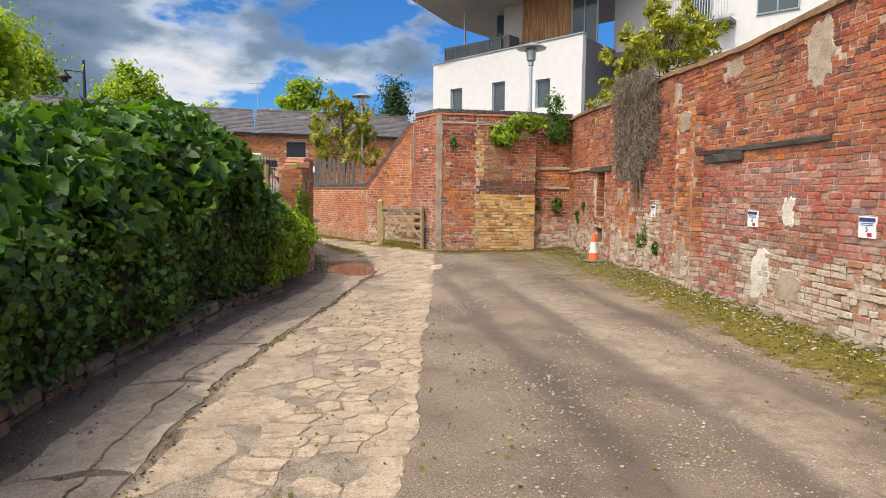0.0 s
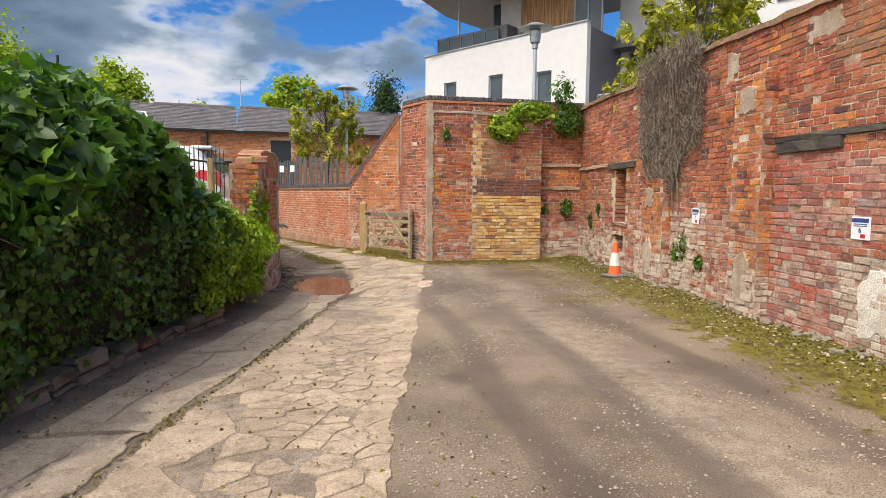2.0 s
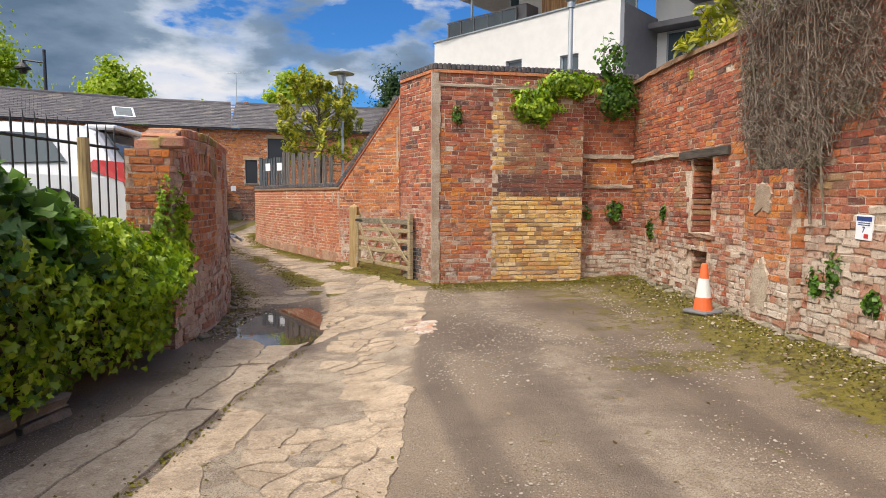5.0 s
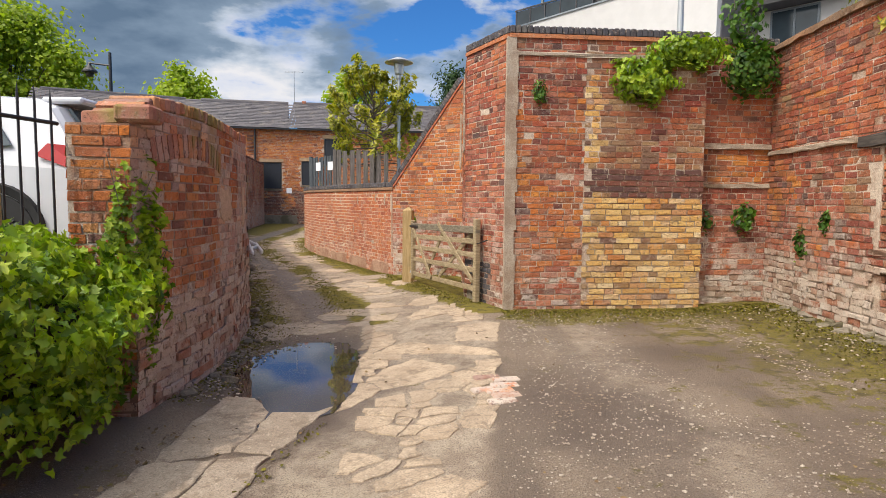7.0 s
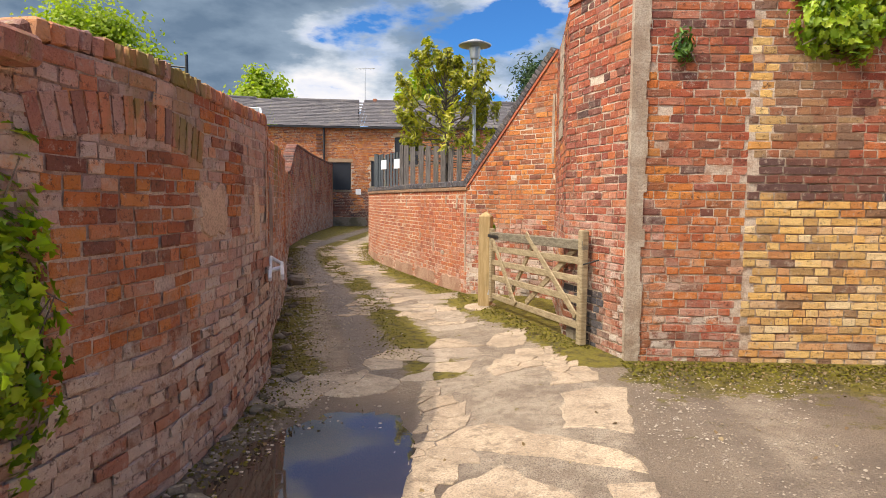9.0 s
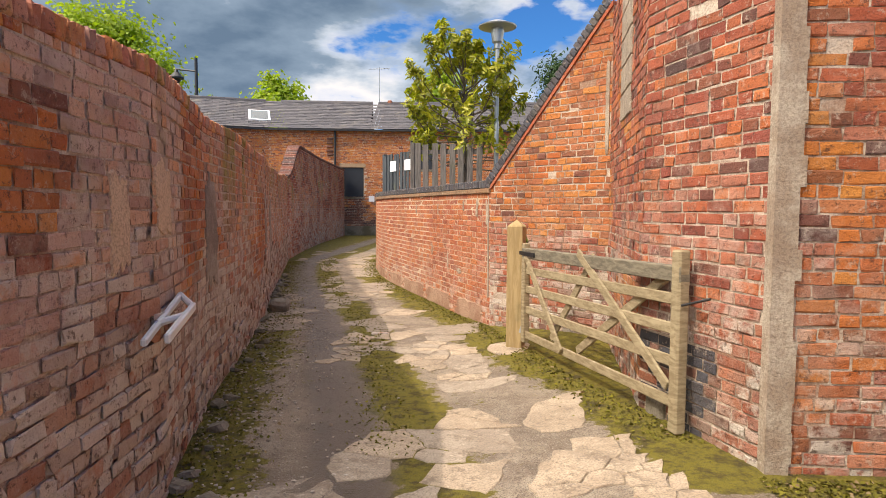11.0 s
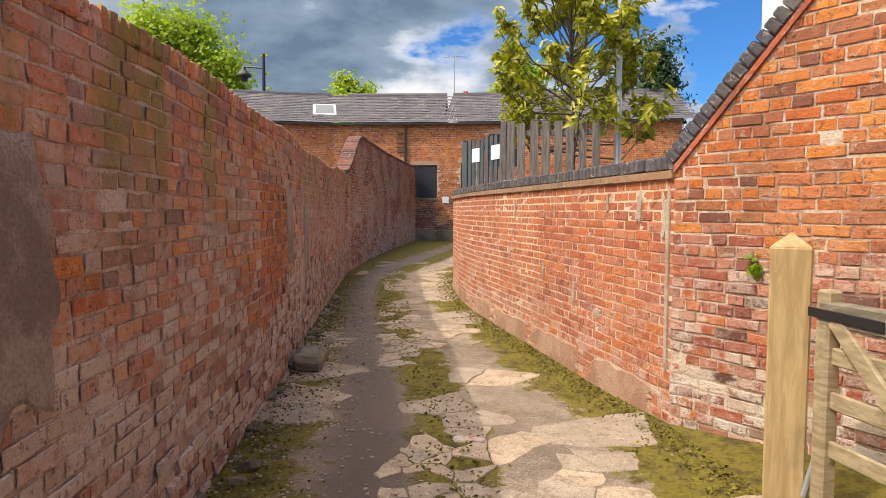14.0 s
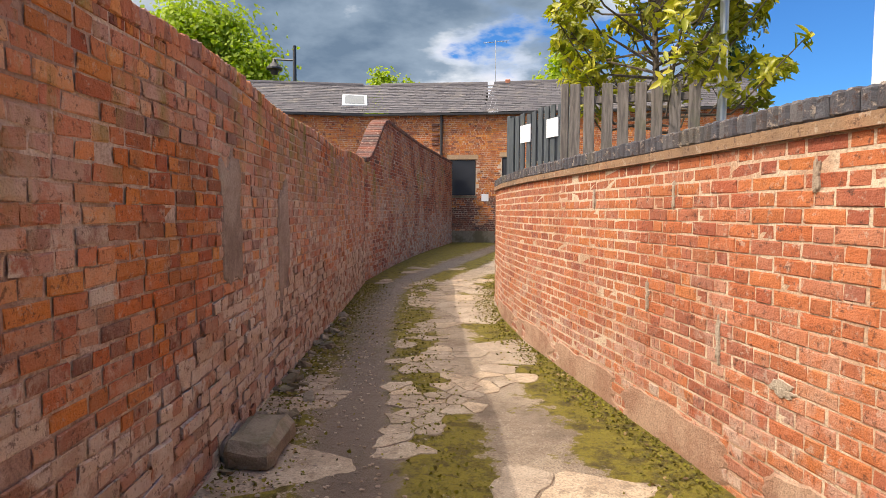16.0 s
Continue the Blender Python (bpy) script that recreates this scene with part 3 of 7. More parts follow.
def build_wall(name, line, top, zone, label, thick=0.34, mortar=MORTAR, course=0.075, bond="old", holes=(), near=None, joints=(), seed=1, base=-0.25, missing=0.006, jut=None):
    """A brick wall whose face lies on line, looking to the right of the way. top(s): its height; zone(s, z): the material of a brick there.
    holes: (s0, s1, z0, z1, depth) recesses. jut(s, z): how far the face stands out. near(s, z): bricks to be laid singly."""
    at, lens = wall_pose(line)
    total = lens[-1]
    cuts = sorted({0.0, total, *lens, *[h[0] for h in holes], *[h[1] for h in holes], *np.arange(0, total, 0.4)})
    cuts = [c for i, c in enumerate(cuts) if i == 0 or c - cuts[i - 1] > 0.004]
    bm = bmesh.new()

    def block(s0, s1, za0, zb0, za1, zb1, f, b):
        (p0, d0), (p1, d1) = at(s0 + 1e-5), at(s1 - 1e-5)
        n0, n1 = Vector((d0.y, -d0.x, 0)), Vector((d1.y, -d1.x, 0))
        v = []
        for p, n, lo, hi in ((p0, n0, za0, zb0), (p1, n1, za1, zb1)):
            for off in (-f, -b):
                for z in (lo, hi):
                    v.append(bm.verts.new((p.x + n.x * off, p.y + n.y * off, z)))
        for q in ((0, 4, 5, 1), (2, 3, 7, 6), (1, 5, 7, 3), (0, 2, 6, 4), (0, 1, 3, 2), (4, 6, 7, 5)):
            bm.faces.new([v[i] for i in q])
    for s0, s1 in zip(cuts, cuts[1:]):
        mid = (s0 + s1) / 2
        inside = sorted((h[2], h[3], h[4]) for h in holes if h[0] < mid < h[1])
        z = base
        for lo, hi, deep in inside:
            block(s0, s1, z, lo, z, lo, 0.0, thick)
            block(s0, s1, lo, hi, lo, hi, deep, thick + 0.02)
            z = hi
        block(s0, s1, z, top(s0 + 1e-4), z, top(s1 - 1e-4), 0.0, thick)
    bmesh.ops.recalc_face_normals(bm, faces=bm.faces)
    me = bpy.data.meshes.new(name)
    bm.to_mesh(me)
    bm.free()
    me.materials.append(mortar)
    wall = tagged(new(name, me), label, "wall", kind="structure")
    rng = random.Random(seed)
    sharp = [t for t in lens[1:-1] if at(t - 0.01)[1].dot(at(t + 0.01)[1]) < 0.9] + list(joints)
    mats, verts, faces, idx, single = [], [], [], [], []
    z, row = base, 0
    highest = max(top(s) for s in np.linspace(0, total, 200))
    while z < highest:
        h = course - (0.015 if bond == "old" else 0.013)
        s = -0.11 * (row % 2) - rng.uniform(0, 0.05) if bond == "old" else -0.1725 * (row % 2)
        header_row = bond == "old" and row % 5 == 3
        k = row if bond == "old" else 0
        while s < total:
            if bond == "old":
                l = rng.uniform(0.095, 0.112) if header_row or rng.random() < 0.34 else rng.uniform(0.19, 0.222)
            else:
                l = 0.104 if k % 2 else 0.217
            k += 1
            a, b = max(0.0, s), min(total, s + l)
            for turn in sharp:
                if a < turn < b:
                    a, b = (a, turn) if turn - a > b - turn else (turn, b)
            mid = (a + b) / 2
            s += l + (0.015 if bond == "old" else 0.013)
            if b - a < 0.04 or z + h < ground_z(*at(mid)[0].xy) - 0.02:
                continue
            if z + h > min(top(a), top(b)) + 0.012:
                mat = zone(mid, z + h / 2)
                for q in range(4 if z < max(top(a), top(b)) and mat else 0):
                    c0, c1 = a + (b - a) * q / 4, a + (b - a) * (q + 1) / 4
                    cut = min(h, min(top(c0), top(c1)) - z)
                    if cut > 0.012:
                        p, d = at((c0 + c1) / 2)
                        m = Matrix((d, Vector((-d.y, d.x, 0)), (0, 0, 1))).transposed().to_4x4()
                        m.translation = p - d * (c1 - c0) / 2 + Vector((0, 0, z))
                        if mat not in mats:
                            mats.append(mat)
                        o = len(verts)
                        verts += [m @ Vector(v) for v in brick_verts(c1 - c0, cut, 0.006, rng, 0.002)]
                        faces += [[o + i for i in f] for f in BRICK_FACES]
                        idx += [mats.index(mat)] * len(BRICK_FACES)
                continue
            if any(h0 < b and a < h1 and l0 < z + h and z < l1 for h0, h1, l0, l1, _ in holes):
                continue
            mat = zone(mid, z + h / 2)
            if rng.random() < (0.05 if mat is STONE else missing) or mat is None:
                continue
            p, d = at(mid)
            out_by = jut(mid, z) if jut else 0.0
            lift = rng.uniform(-0.003, 0.003) if bond == "old" else 0.0
            tilt = rng.uniform(-0.012, 0.012) if bond == "old" else 0.0
            push = rng.uniform(-0.001, 0.007) if bond == "old" else rng.uniform(-0.001, 0.001)
            y_axis = Vector((-d.y, d.x, 0))
            m = Matrix((d, y_axis, (0, 0, 1))).transposed().to_4x4()
            m.translation = p - d * (b - a) / 2 + Vector((0, 0, z + lift)) - y_axis * (push + out_by)
            m = m @ Matrix.Rotation(tilt, 4, "Y")
            if near and abs(b - a - l) < 1e-6 and near(mid, z) and len(single) < 300:
                single.append((round(l, 2), h, mat, rng.randrange(3), m))
            else:
                if mat not in mats:
                    mats.append(mat)
                o = len(verts)
                rough_stone = mat is STONE
                verts += [m @ Vector(v) for v in brick_verts(b - a, h, 0.004 + 0.022 * rng.random() if rough_stone else (0.002 + 0.004 * rng.random()) if bond == "old" else 0.002, rng, 0.017 if rough_stone else 0.009 if bond == "old" else 0.002)]
                faces += [[o + i for i in f] for f in BRICK_FACES]
                idx += [mats.index(mat)] * len(BRICK_FACES)
        z += course
        row += 1
    rest = new("brickwork", mesh_from("brickwork", verts, faces, mats, idx))
    rest.parent = wall
    tagged(rest, kind="stuff")
    PENDING.append((wall, single))
    return wall


def patch(parent, line, s, z, w, h, mat, name="render_patch", thick=0.02, seed=0, label="", ragged=0.35):
    """A ragged skin of render or plaster on a wall."""
    rng = random.Random(seed)
    at, _ = wall_pose(line)
    bm = bmesh.new()
    n = 44
    ring, skin = [], []
    for i in range(n):
        t = 2 * math.pi * i / n
        r = 1 / max(abs(math.cos(t)), abs(math.sin(t))) ** 0.75 * (1 - ragged * (0.45 + 0.9 * noise.noise(Vector((2.2 * math.cos(t), 2.2 * math.sin(t), seed * 3.7))) + 0.25 * rng.random()))
        for out_by, shrink, store in ((0.002, 1.0, ring), (thick * 0.75, 0.93, skin)):
            p, d = at(s + w / 2 * r * shrink * math.cos(t))
            q = Vector((d.y, -d.x, 0)) * out_by + p
            store.append(bm.verts.new((q.x, q.y, z + h / 2 * r * shrink * math.sin(t))))
    for i in range(n):
        bm.faces.new((ring[i], ring[(i + 1) % n], skin[(i + 1) % n], skin[i]))
    p, d = at(s)
    hub = bm.verts.new(p + Vector((d.y, -d.x, 0)) * thick * 0.9 + Vector((0, 0, z)))
    for i in range(n):
        bm.faces.new((skin[i], skin[(i + 1) % n], hub))
    return part(name, bm, mat, parent, label)


def copings(parent, line, height, mat, width=0.075, deep=0.40, tall=0.10, over=0.03, name="coping_brick", uneven=0.004, seed=5):
    """A course of bricks on edge along the top of a wall."""
    at, lens = wall_pose(line)
    rng = random.Random(seed)
    meshes = []
    for k in range(5):
        bm = boxed(0, width - 0.008, -over, deep - over, 0, tall, bevel=0.012)
        for v in bm.verts:
            v.co += Vector((rng.uniform(-1, 1), rng.uniform(-1, 1), rng.uniform(-1, 1))) * uneven
        me = bpy.data.meshes.new(name)
        bm.to_mesh(me)
        bm.free()
        me.materials.append(mat)
        meshes.append(me)
    s = 0.0
    while s < lens[-1] - width * 0.6:
        (p, d), z0, z1 = at(s), height(s), height(s + width)
        slope = math.atan2(z1 - z0, width)
        y_axis = Vector((-d.y, d.x, 0))
        m = Matrix((d, y_axis, (0, 0, 1))).transposed().to_4x4()
        m.translation = p + Vector((0, 0, z0 + rng.uniform(-uneven, uneven)))
        ob = new(name, meshes[rng.randrange(5)])
        ob.parent = parent
        ob.matrix_world = m @ Matrix.Rotation(-slope, 4, "Y") @ Matrix.Rotation(rng.uniform(-1, 1) * uneven * 4, 4, "Z")
        s += width * math.cos(slope)


def band(parent, line, height, mat, tall, out_by, deep, name, label="", rough=0.0, seed=2):
    """A continuous course along a wall: a ledge, a creasing or a coping bed."""
    at, lens = wall_pose(line)
    rng = random.Random(seed)
    bm = bmesh.new()
    stops = sorted({*lens, *np.arange(0, lens[-1], 0.25)})
    last = None
    for s in stops:
        p, d = at(min(s, lens[-1] - 1e-4) if s else 1e-4)
        n = Vector((d.y, -d.x, 0))
        j = lambda: rng.uniform(-rough, rough)
        ring = [bm.verts.new((p + n * o).to_tuple()[:2] + (height(s) + z,)) for o, z in ((out_by + j(), j()), (out_by + j(), tall + j()), (-deep, tall + j()), (-deep, 0))]
        if last:
            for i in range(4):
                bm.faces.new((last[i], last[(i + 1) % 4], ring[(i + 1) % 4], ring[i]))
        else:
            bm.faces.new(ring[::-1])
        last = ring
    bm.faces.new(last)
    return part(name, bm, mat, parent, label)


# yard wall, face to the west
RW_LINE = [(rw_x(15.85), 15.85), (rw_x(-6.0), -6.0)]


def rw_zone(s, z):
    y = 15.85 - s * 0.9906
    v = noise.noise(Vector((y * 0.9, z * 0.9, 4.0))) + 0.5 * noise.noise(Vector((y * 2.7, z * 2.7, 1.0)))
    ragged = 0.35 * noise.noise(Vector((y * 0.8, 0, 9.0)))
    if 7.2 < y < 8.3 and z < 1.96:
        return BRICK_LIMED
    if (y < 7.2 and z < 0.85 + ragged) or (9.9 < y < 10.95 and z < 1.35 + ragged) or (y > 13.0 and z < 0.75 + ragged) or (11.75 < y < 12.4 and z < 0.9 + ragged):
        return STONE
    if y < 7.2 and z < 1.9:
        return BRICK_LIMED if v > 0.0 else BRICK_RED
    if y < 5.9:
        return BRICK_RED if v < 0.35 else BRICK_ORANGE
    if v > 0.3:
        return BRICK_ORANGE
    if v < -0.42:
        return BRICK_BROWN
    return BRICK_RED


def rw_jut(s, z):
    y = 15.85 - s * 0.9906
    v = noise.noise(Vector((y * 0.8, z * 0.7, 21.0))) + 0.4 * noise.noise(Vector((y * 3.0, z * 3.0, 12.0)))
    return 0.009 if v > 0.12 else 0.0


RW_NICHES = [(2.38, 2.98, 0.97, 2.0, 0.45), (2.45, 2.9, 0.38, 0.72, 0.4)]
wall_yard = build_wall("wall_yard", RW_LINE, lambda s: 3.44 + 0.03 * math.sin(s * 1.3), rw_zone, "tall patched old red brick yard wall with flaking plaster", seed=11, thick=0.5, holes=RW_NICHES, near=lambda s, z: 7.0 < s < 10.6 and z < 1.75, missing=0.016, jut=rw_jut)
band(wall_yard, RW_LINE, lambda s: 3.44 + 0.03 * math.sin(s * 1.3), BRICK_BROWN, 0.07, 0.05, 0.4, "coping", "weathered tile and brick coping", 0.012)

# end wall of the yard, face to the south
BW_LINE = [(3.0, 15.6), (5.62, 15.6)]
BW2_LINE = [(5.62, 15.82), (6.72, 15.82)]


def bw_zone(s, z):
    x = 3.0 + s
    v = noise.noise(Vector((x * 1.3, z * 1.3, 7.0)))
    if 1.0 < s < 2.6 and z < 1.83:
        return BRICK_DARK if z > 1.48 + 0.06 * v else BRICK_YELLOW
    if 1.03 < s < 1.22 and z > 1.95:
        return BRICK_YELLOW if v > -0.15 else BRICK_BROWN
    if s > 1.0 and z > 1.83:
        return BRICK_BROWN if v > -0.25 else BRICK_RED
    if z > 2.75:
        return BRICK_BROWN if v > 0.1 else BRICK_RED
    return BRICK_ORANGE if v > -0.05 else BRICK_RED


wall_end = build_wall("wall_end", BW_LINE, lambda s: 3.48, bw_zone, "patched brick end wall with a panel of yellow bricks", seed=12, joints=(1.0,), near=lambda s, z: 0.9 < s < 2.7 and z < 1.9, jut=lambda s, z: 0.012 if 1.0 < s < 2.6 and z < 1.83 else 0.0)
wall_end_recess = build_wall("wall_end_recess", BW2_LINE, lambda s: 3.48, lambda s, z: STONE if z < 0.45 else BRICK_RED if z < 1.6 or z > 2.2 else BRICK_ORANGE, "set back brick end wall below ivy", seed=13)
CH_LINE = [(2.6, 16.72), (3.0, 15.6)]
wall_splay = build_wall("wall_splay", CH_LINE, lambda s: 3.48, lambda s, z: (BLUE_BRICK if noise.noise(Vector((s * 9, z * 14, 2.0))) > -0.1 else BRICK_DARK) if z < 0.55 and s < 0.8 else BRICK_RED, "splayed red brick corner of the yard wall", seed=14, near=lambda s, z: z < 1.7)
RT_LINE = [(2.83, 19.0), (2.6, 16.72)]
wall_return = build_wall("wall_return", RT_LINE, lambda s: 3.48, lambda s, z: BRICK_RED if noise.noise(Vector((s, z, 2.0))) < 0.2 else BRICK_ORANGE, "red brick wall behind the field gate", seed=15)
SW_LINE = [(1.58, 20.22), (2.83, 19.0)]
sw_top = lambda s: 1.66 + (3.56 - 1.66) * s / 1.747
wall_raked = build_wall("wall_raked", SW_LINE, sw_top, lambda s, z: STONE if z < 0.35 and noise.noise(Vector((s * 7, z * 13, 1.0))) > 0.12 else BRICK_RED if z < 1.15 + 0.3 * noise.noise(Vector((s * 2, z * 2, 5.0))) else BRICK_ORANGE, "orange brick wall with a steep raked top", seed=16, near=lambda s, z: True)
for wl, ln, hz in ((wall_end, BW_LINE, lambda s: 3.48), (wall_end_recess, BW2_LINE, lambda s: 3.48), (wall_splay, CH_LINE, lambda s: 3.48)):
    band(wl, ln, hz, BRICK_ORANGE, 0.05, 0.03, 0.37, "creasing")
    copings(wl, ln, lambda s: 3.53, BLUE_BRICK, tall=0.10)
band(wall_raked, SW_LINE, lambda s: sw_top(s) - 0.005, BRICK_RED, 0.05, 0.025, 0.36, "creasing")
copings(wall_raked, SW_LINE, lambda s: sw_top(s) + 0.05, BLUE_BRICK, tall=0.11)

# curved lane wall
lr_top = lambda s: 1.62
wall_lane = build_wall("wall_lane", LR_LINE, lr_top, lambda s, z: BRICK_NEW, "curved salmon brick lane wall under blue coping bricks", mortar=MORTAR_NEW, bond="new", seed=17, near=lambda s, z: s > 10.2, missing=0.0)
band(wall_lane, LR_LINE, lr_top, BRICK_BROWN, 0.055, 0.03, 0.37, "creasing", "brown creasing course")
copings(wall_lane, LR_LINE, lambda s: 1.675, BLUE_BRICK, tall=0.105, over=0.02)

# old lane wall, face to the east
def lw_top(s):
    return 2.06 + 0.02 * math.sin(s * 2.1) - 0.14 * (1 - smooth01(s, 0.1, 0.35)) + 0.15 * smooth01(s, 13.5, 18)


def lw_zone(s, z):
    v = noise.noise(Vector((s * 0.8, z * 0.9, 14.0))) + 0.4 * noise.noise(Vector((s * 2.5, z * 2.5, 3.0)))
    if z < 0.62 + 0.25 * (1.5 < s < 6.5) + 0.4 * noise.noise(Vector((s * 0.9, 0, 6.0))):
        return STONE
    if (0.25 < s < 1.5 and 0.3 < z < 1.72 and v > -0.35) or (3.95 < s < 4.85 and z > 0.75) or (8.2 < s < 9.4 and 0.7 < z < 1.6):
        return BRICK_ORANGE
    return BRICK_ORANGE if v > 0.3 else BRICK_DUSTY if s < 4.0 and v > -0.45 else BRICK_SHADE


wall_old_lane = build_wall("wall_old_lane", LW_LINE, lw_top, lw_zone, "weathered plum and orange brick lane wall with mossy top", mortar=MORTAR_DARK, seed=18, near=lambda s, z: 3.6 < s < 8.5 and 0.2 < z < 1.9, missing=0.012)
copings(wall_old_lane, LW_LINE, lw_top, BRICK_SHADE, tall=0.10, deep=0.36, over=0.012, uneven=0.007)
lw2_top = lambda s: 2.25 + 1.05 * smooth01(s, 0.1, 2.4)
wall_old_lane_far = build_wall("wall_old_lane_far", LW2_LINE, lw2_top, lambda s, z: BRICK_SHADE if noise.noise(Vector((s, z, 2.0))) < 0.1 else BRICK_RED, "taller old brick wall with a raked end", mortar=MORTAR_DARK, seed=19)
copings(wall_old_lane_far, LW2_LINE, lw2_top, BRICK_DARK, width=0.11, tall=0.09, deep=0.36)



# ---- paving ----
def clip(poly, px, py, nx, ny):
    out_poly = []
    for i in range(len(poly)):
        a, b = poly[i], poly[(i + 1) % len(poly)]
        da, db = (a[0] - px) * nx + (a[1] - py) * ny, (b[0] - px) * nx + (b[1] - py) * ny
        if da <= 0:
            out_poly.append(a)
        if (da < 0) != (db < 0) and abs(da - db) > 1e-9:
            t = da / (da - db)
            out_poly.append((a[0] + (b[0] - a[0]) * t, a[1] + (b[1] - a[1]) * t))
    return out_poly


def cells(seeds, reach):
    """Voronoi cells of seeds (x, y), each kept within reach."""
    pts = np.array(seeds)
    made = []
    for i, (x, y) in enumerate(seeds):
        r = reach[i]
        poly = [(x - r, y - r), (x + r, y - r), (x + r, y + r), (x - r, y + r)]
        d = np.hypot(pts[:, 0] - x, pts[:, 1] - y)
        for j in np.argsort(d)[1:22]:
            if d[j] > 2.9 * r or d[j] < 1e-6:
                break
            qx, qy = pts[j]
            poly = clip(poly, (x + qx) / 2, (y + qy) / 2, qx - x, qy - y)
            if len(poly) < 3:
                break
        made.append(poly)
    return made


def shrink(poly, gap):
    """The polygon drawn in by gap at every edge."""
    res = poly
    cx, cy = sum(p[0] for p in poly) / len(poly), sum(p[1] for p in poly) / len(poly)
    for a, b in zip(poly, poly[1:] + poly[:1]):
        l = math.hypot(b[0] - a[0], b[1] - a[1])
        if l < 1e-4:
            continue
        nx, ny = (b[1] - a[1]) / l, -(b[0] - a[0]) / l
        if (cx - a[0]) * nx + (cy - a[1]) * ny > 0:
            nx, ny = -nx, -ny
        res = clip(res, a[0] - nx * gap, a[1] - ny * gap, nx, ny)
        if len(res) < 3:
            return []
    return res


def slab(poly, mat, parent, rng, lift, name="paving_slab"):
    """One broken slab with a worn, uneven edge."""
    ring = []
    for a, b in zip(poly, poly[1:] + poly[:1]):
        l = math.hypot(b[0] - a[0], b[1] - a[1])
        k = max(1, min(16, int(l / 0.05)))
        for i in range(k):
            t = i / k
            w = 0.0 if i == 0 else rng.uniform(-0.005, 0.005)
            ring.append((a[0] + (b[0] - a[0]) * t + w, a[1] + (b[1] - a[1]) * t + rng.uniform(-0.005, 0.005) * (i > 0)))
    warp = lambda x, y, k: 0.06 * noise.noise(Vector((x * 1.7, y * 1.7, k))) + 0.035 * noise.noise(Vector((x * 6.5, y * 6.5, k))) + 0.018 * noise.noise(Vector((x * 17, y * 17, k)))
    ring = [(x + warp(x, y, 1.0), y + warp(x, y, 20.0)) for x, y in ring]
    cx, cy = sum(p[0] for p in ring) / len(ring), sum(p[1] for p in ring) / len(ring)
    tx, ty = rng.uniform(-0.008, 0.008), rng.uniform(-0.008, 0.008)
    n, verts = len(ring), []
    for k, dz in ((1.0, -0.03), (1.0, lift - 0.007), (0.965, lift)):
        for x, y in ring:
            X, Y = cx + (x - cx) * k, cy + (y - cy) * k
            verts.append((X, Y, ground_z(X, Y) + dz + tx * (X - cx) + ty * (Y - cy)))
    faces = [(k * n + i, k * n + (i + 1) % n, (k + 1) * n + (i + 1) % n, (k + 1) * n + i) for k in (0, 1) for i in range(n)] + [tuple(range(2 * n, 3 * n))]
    ob = new(name, mesh_from(name, verts, faces, mat))
    ob.parent = parent
    return ob


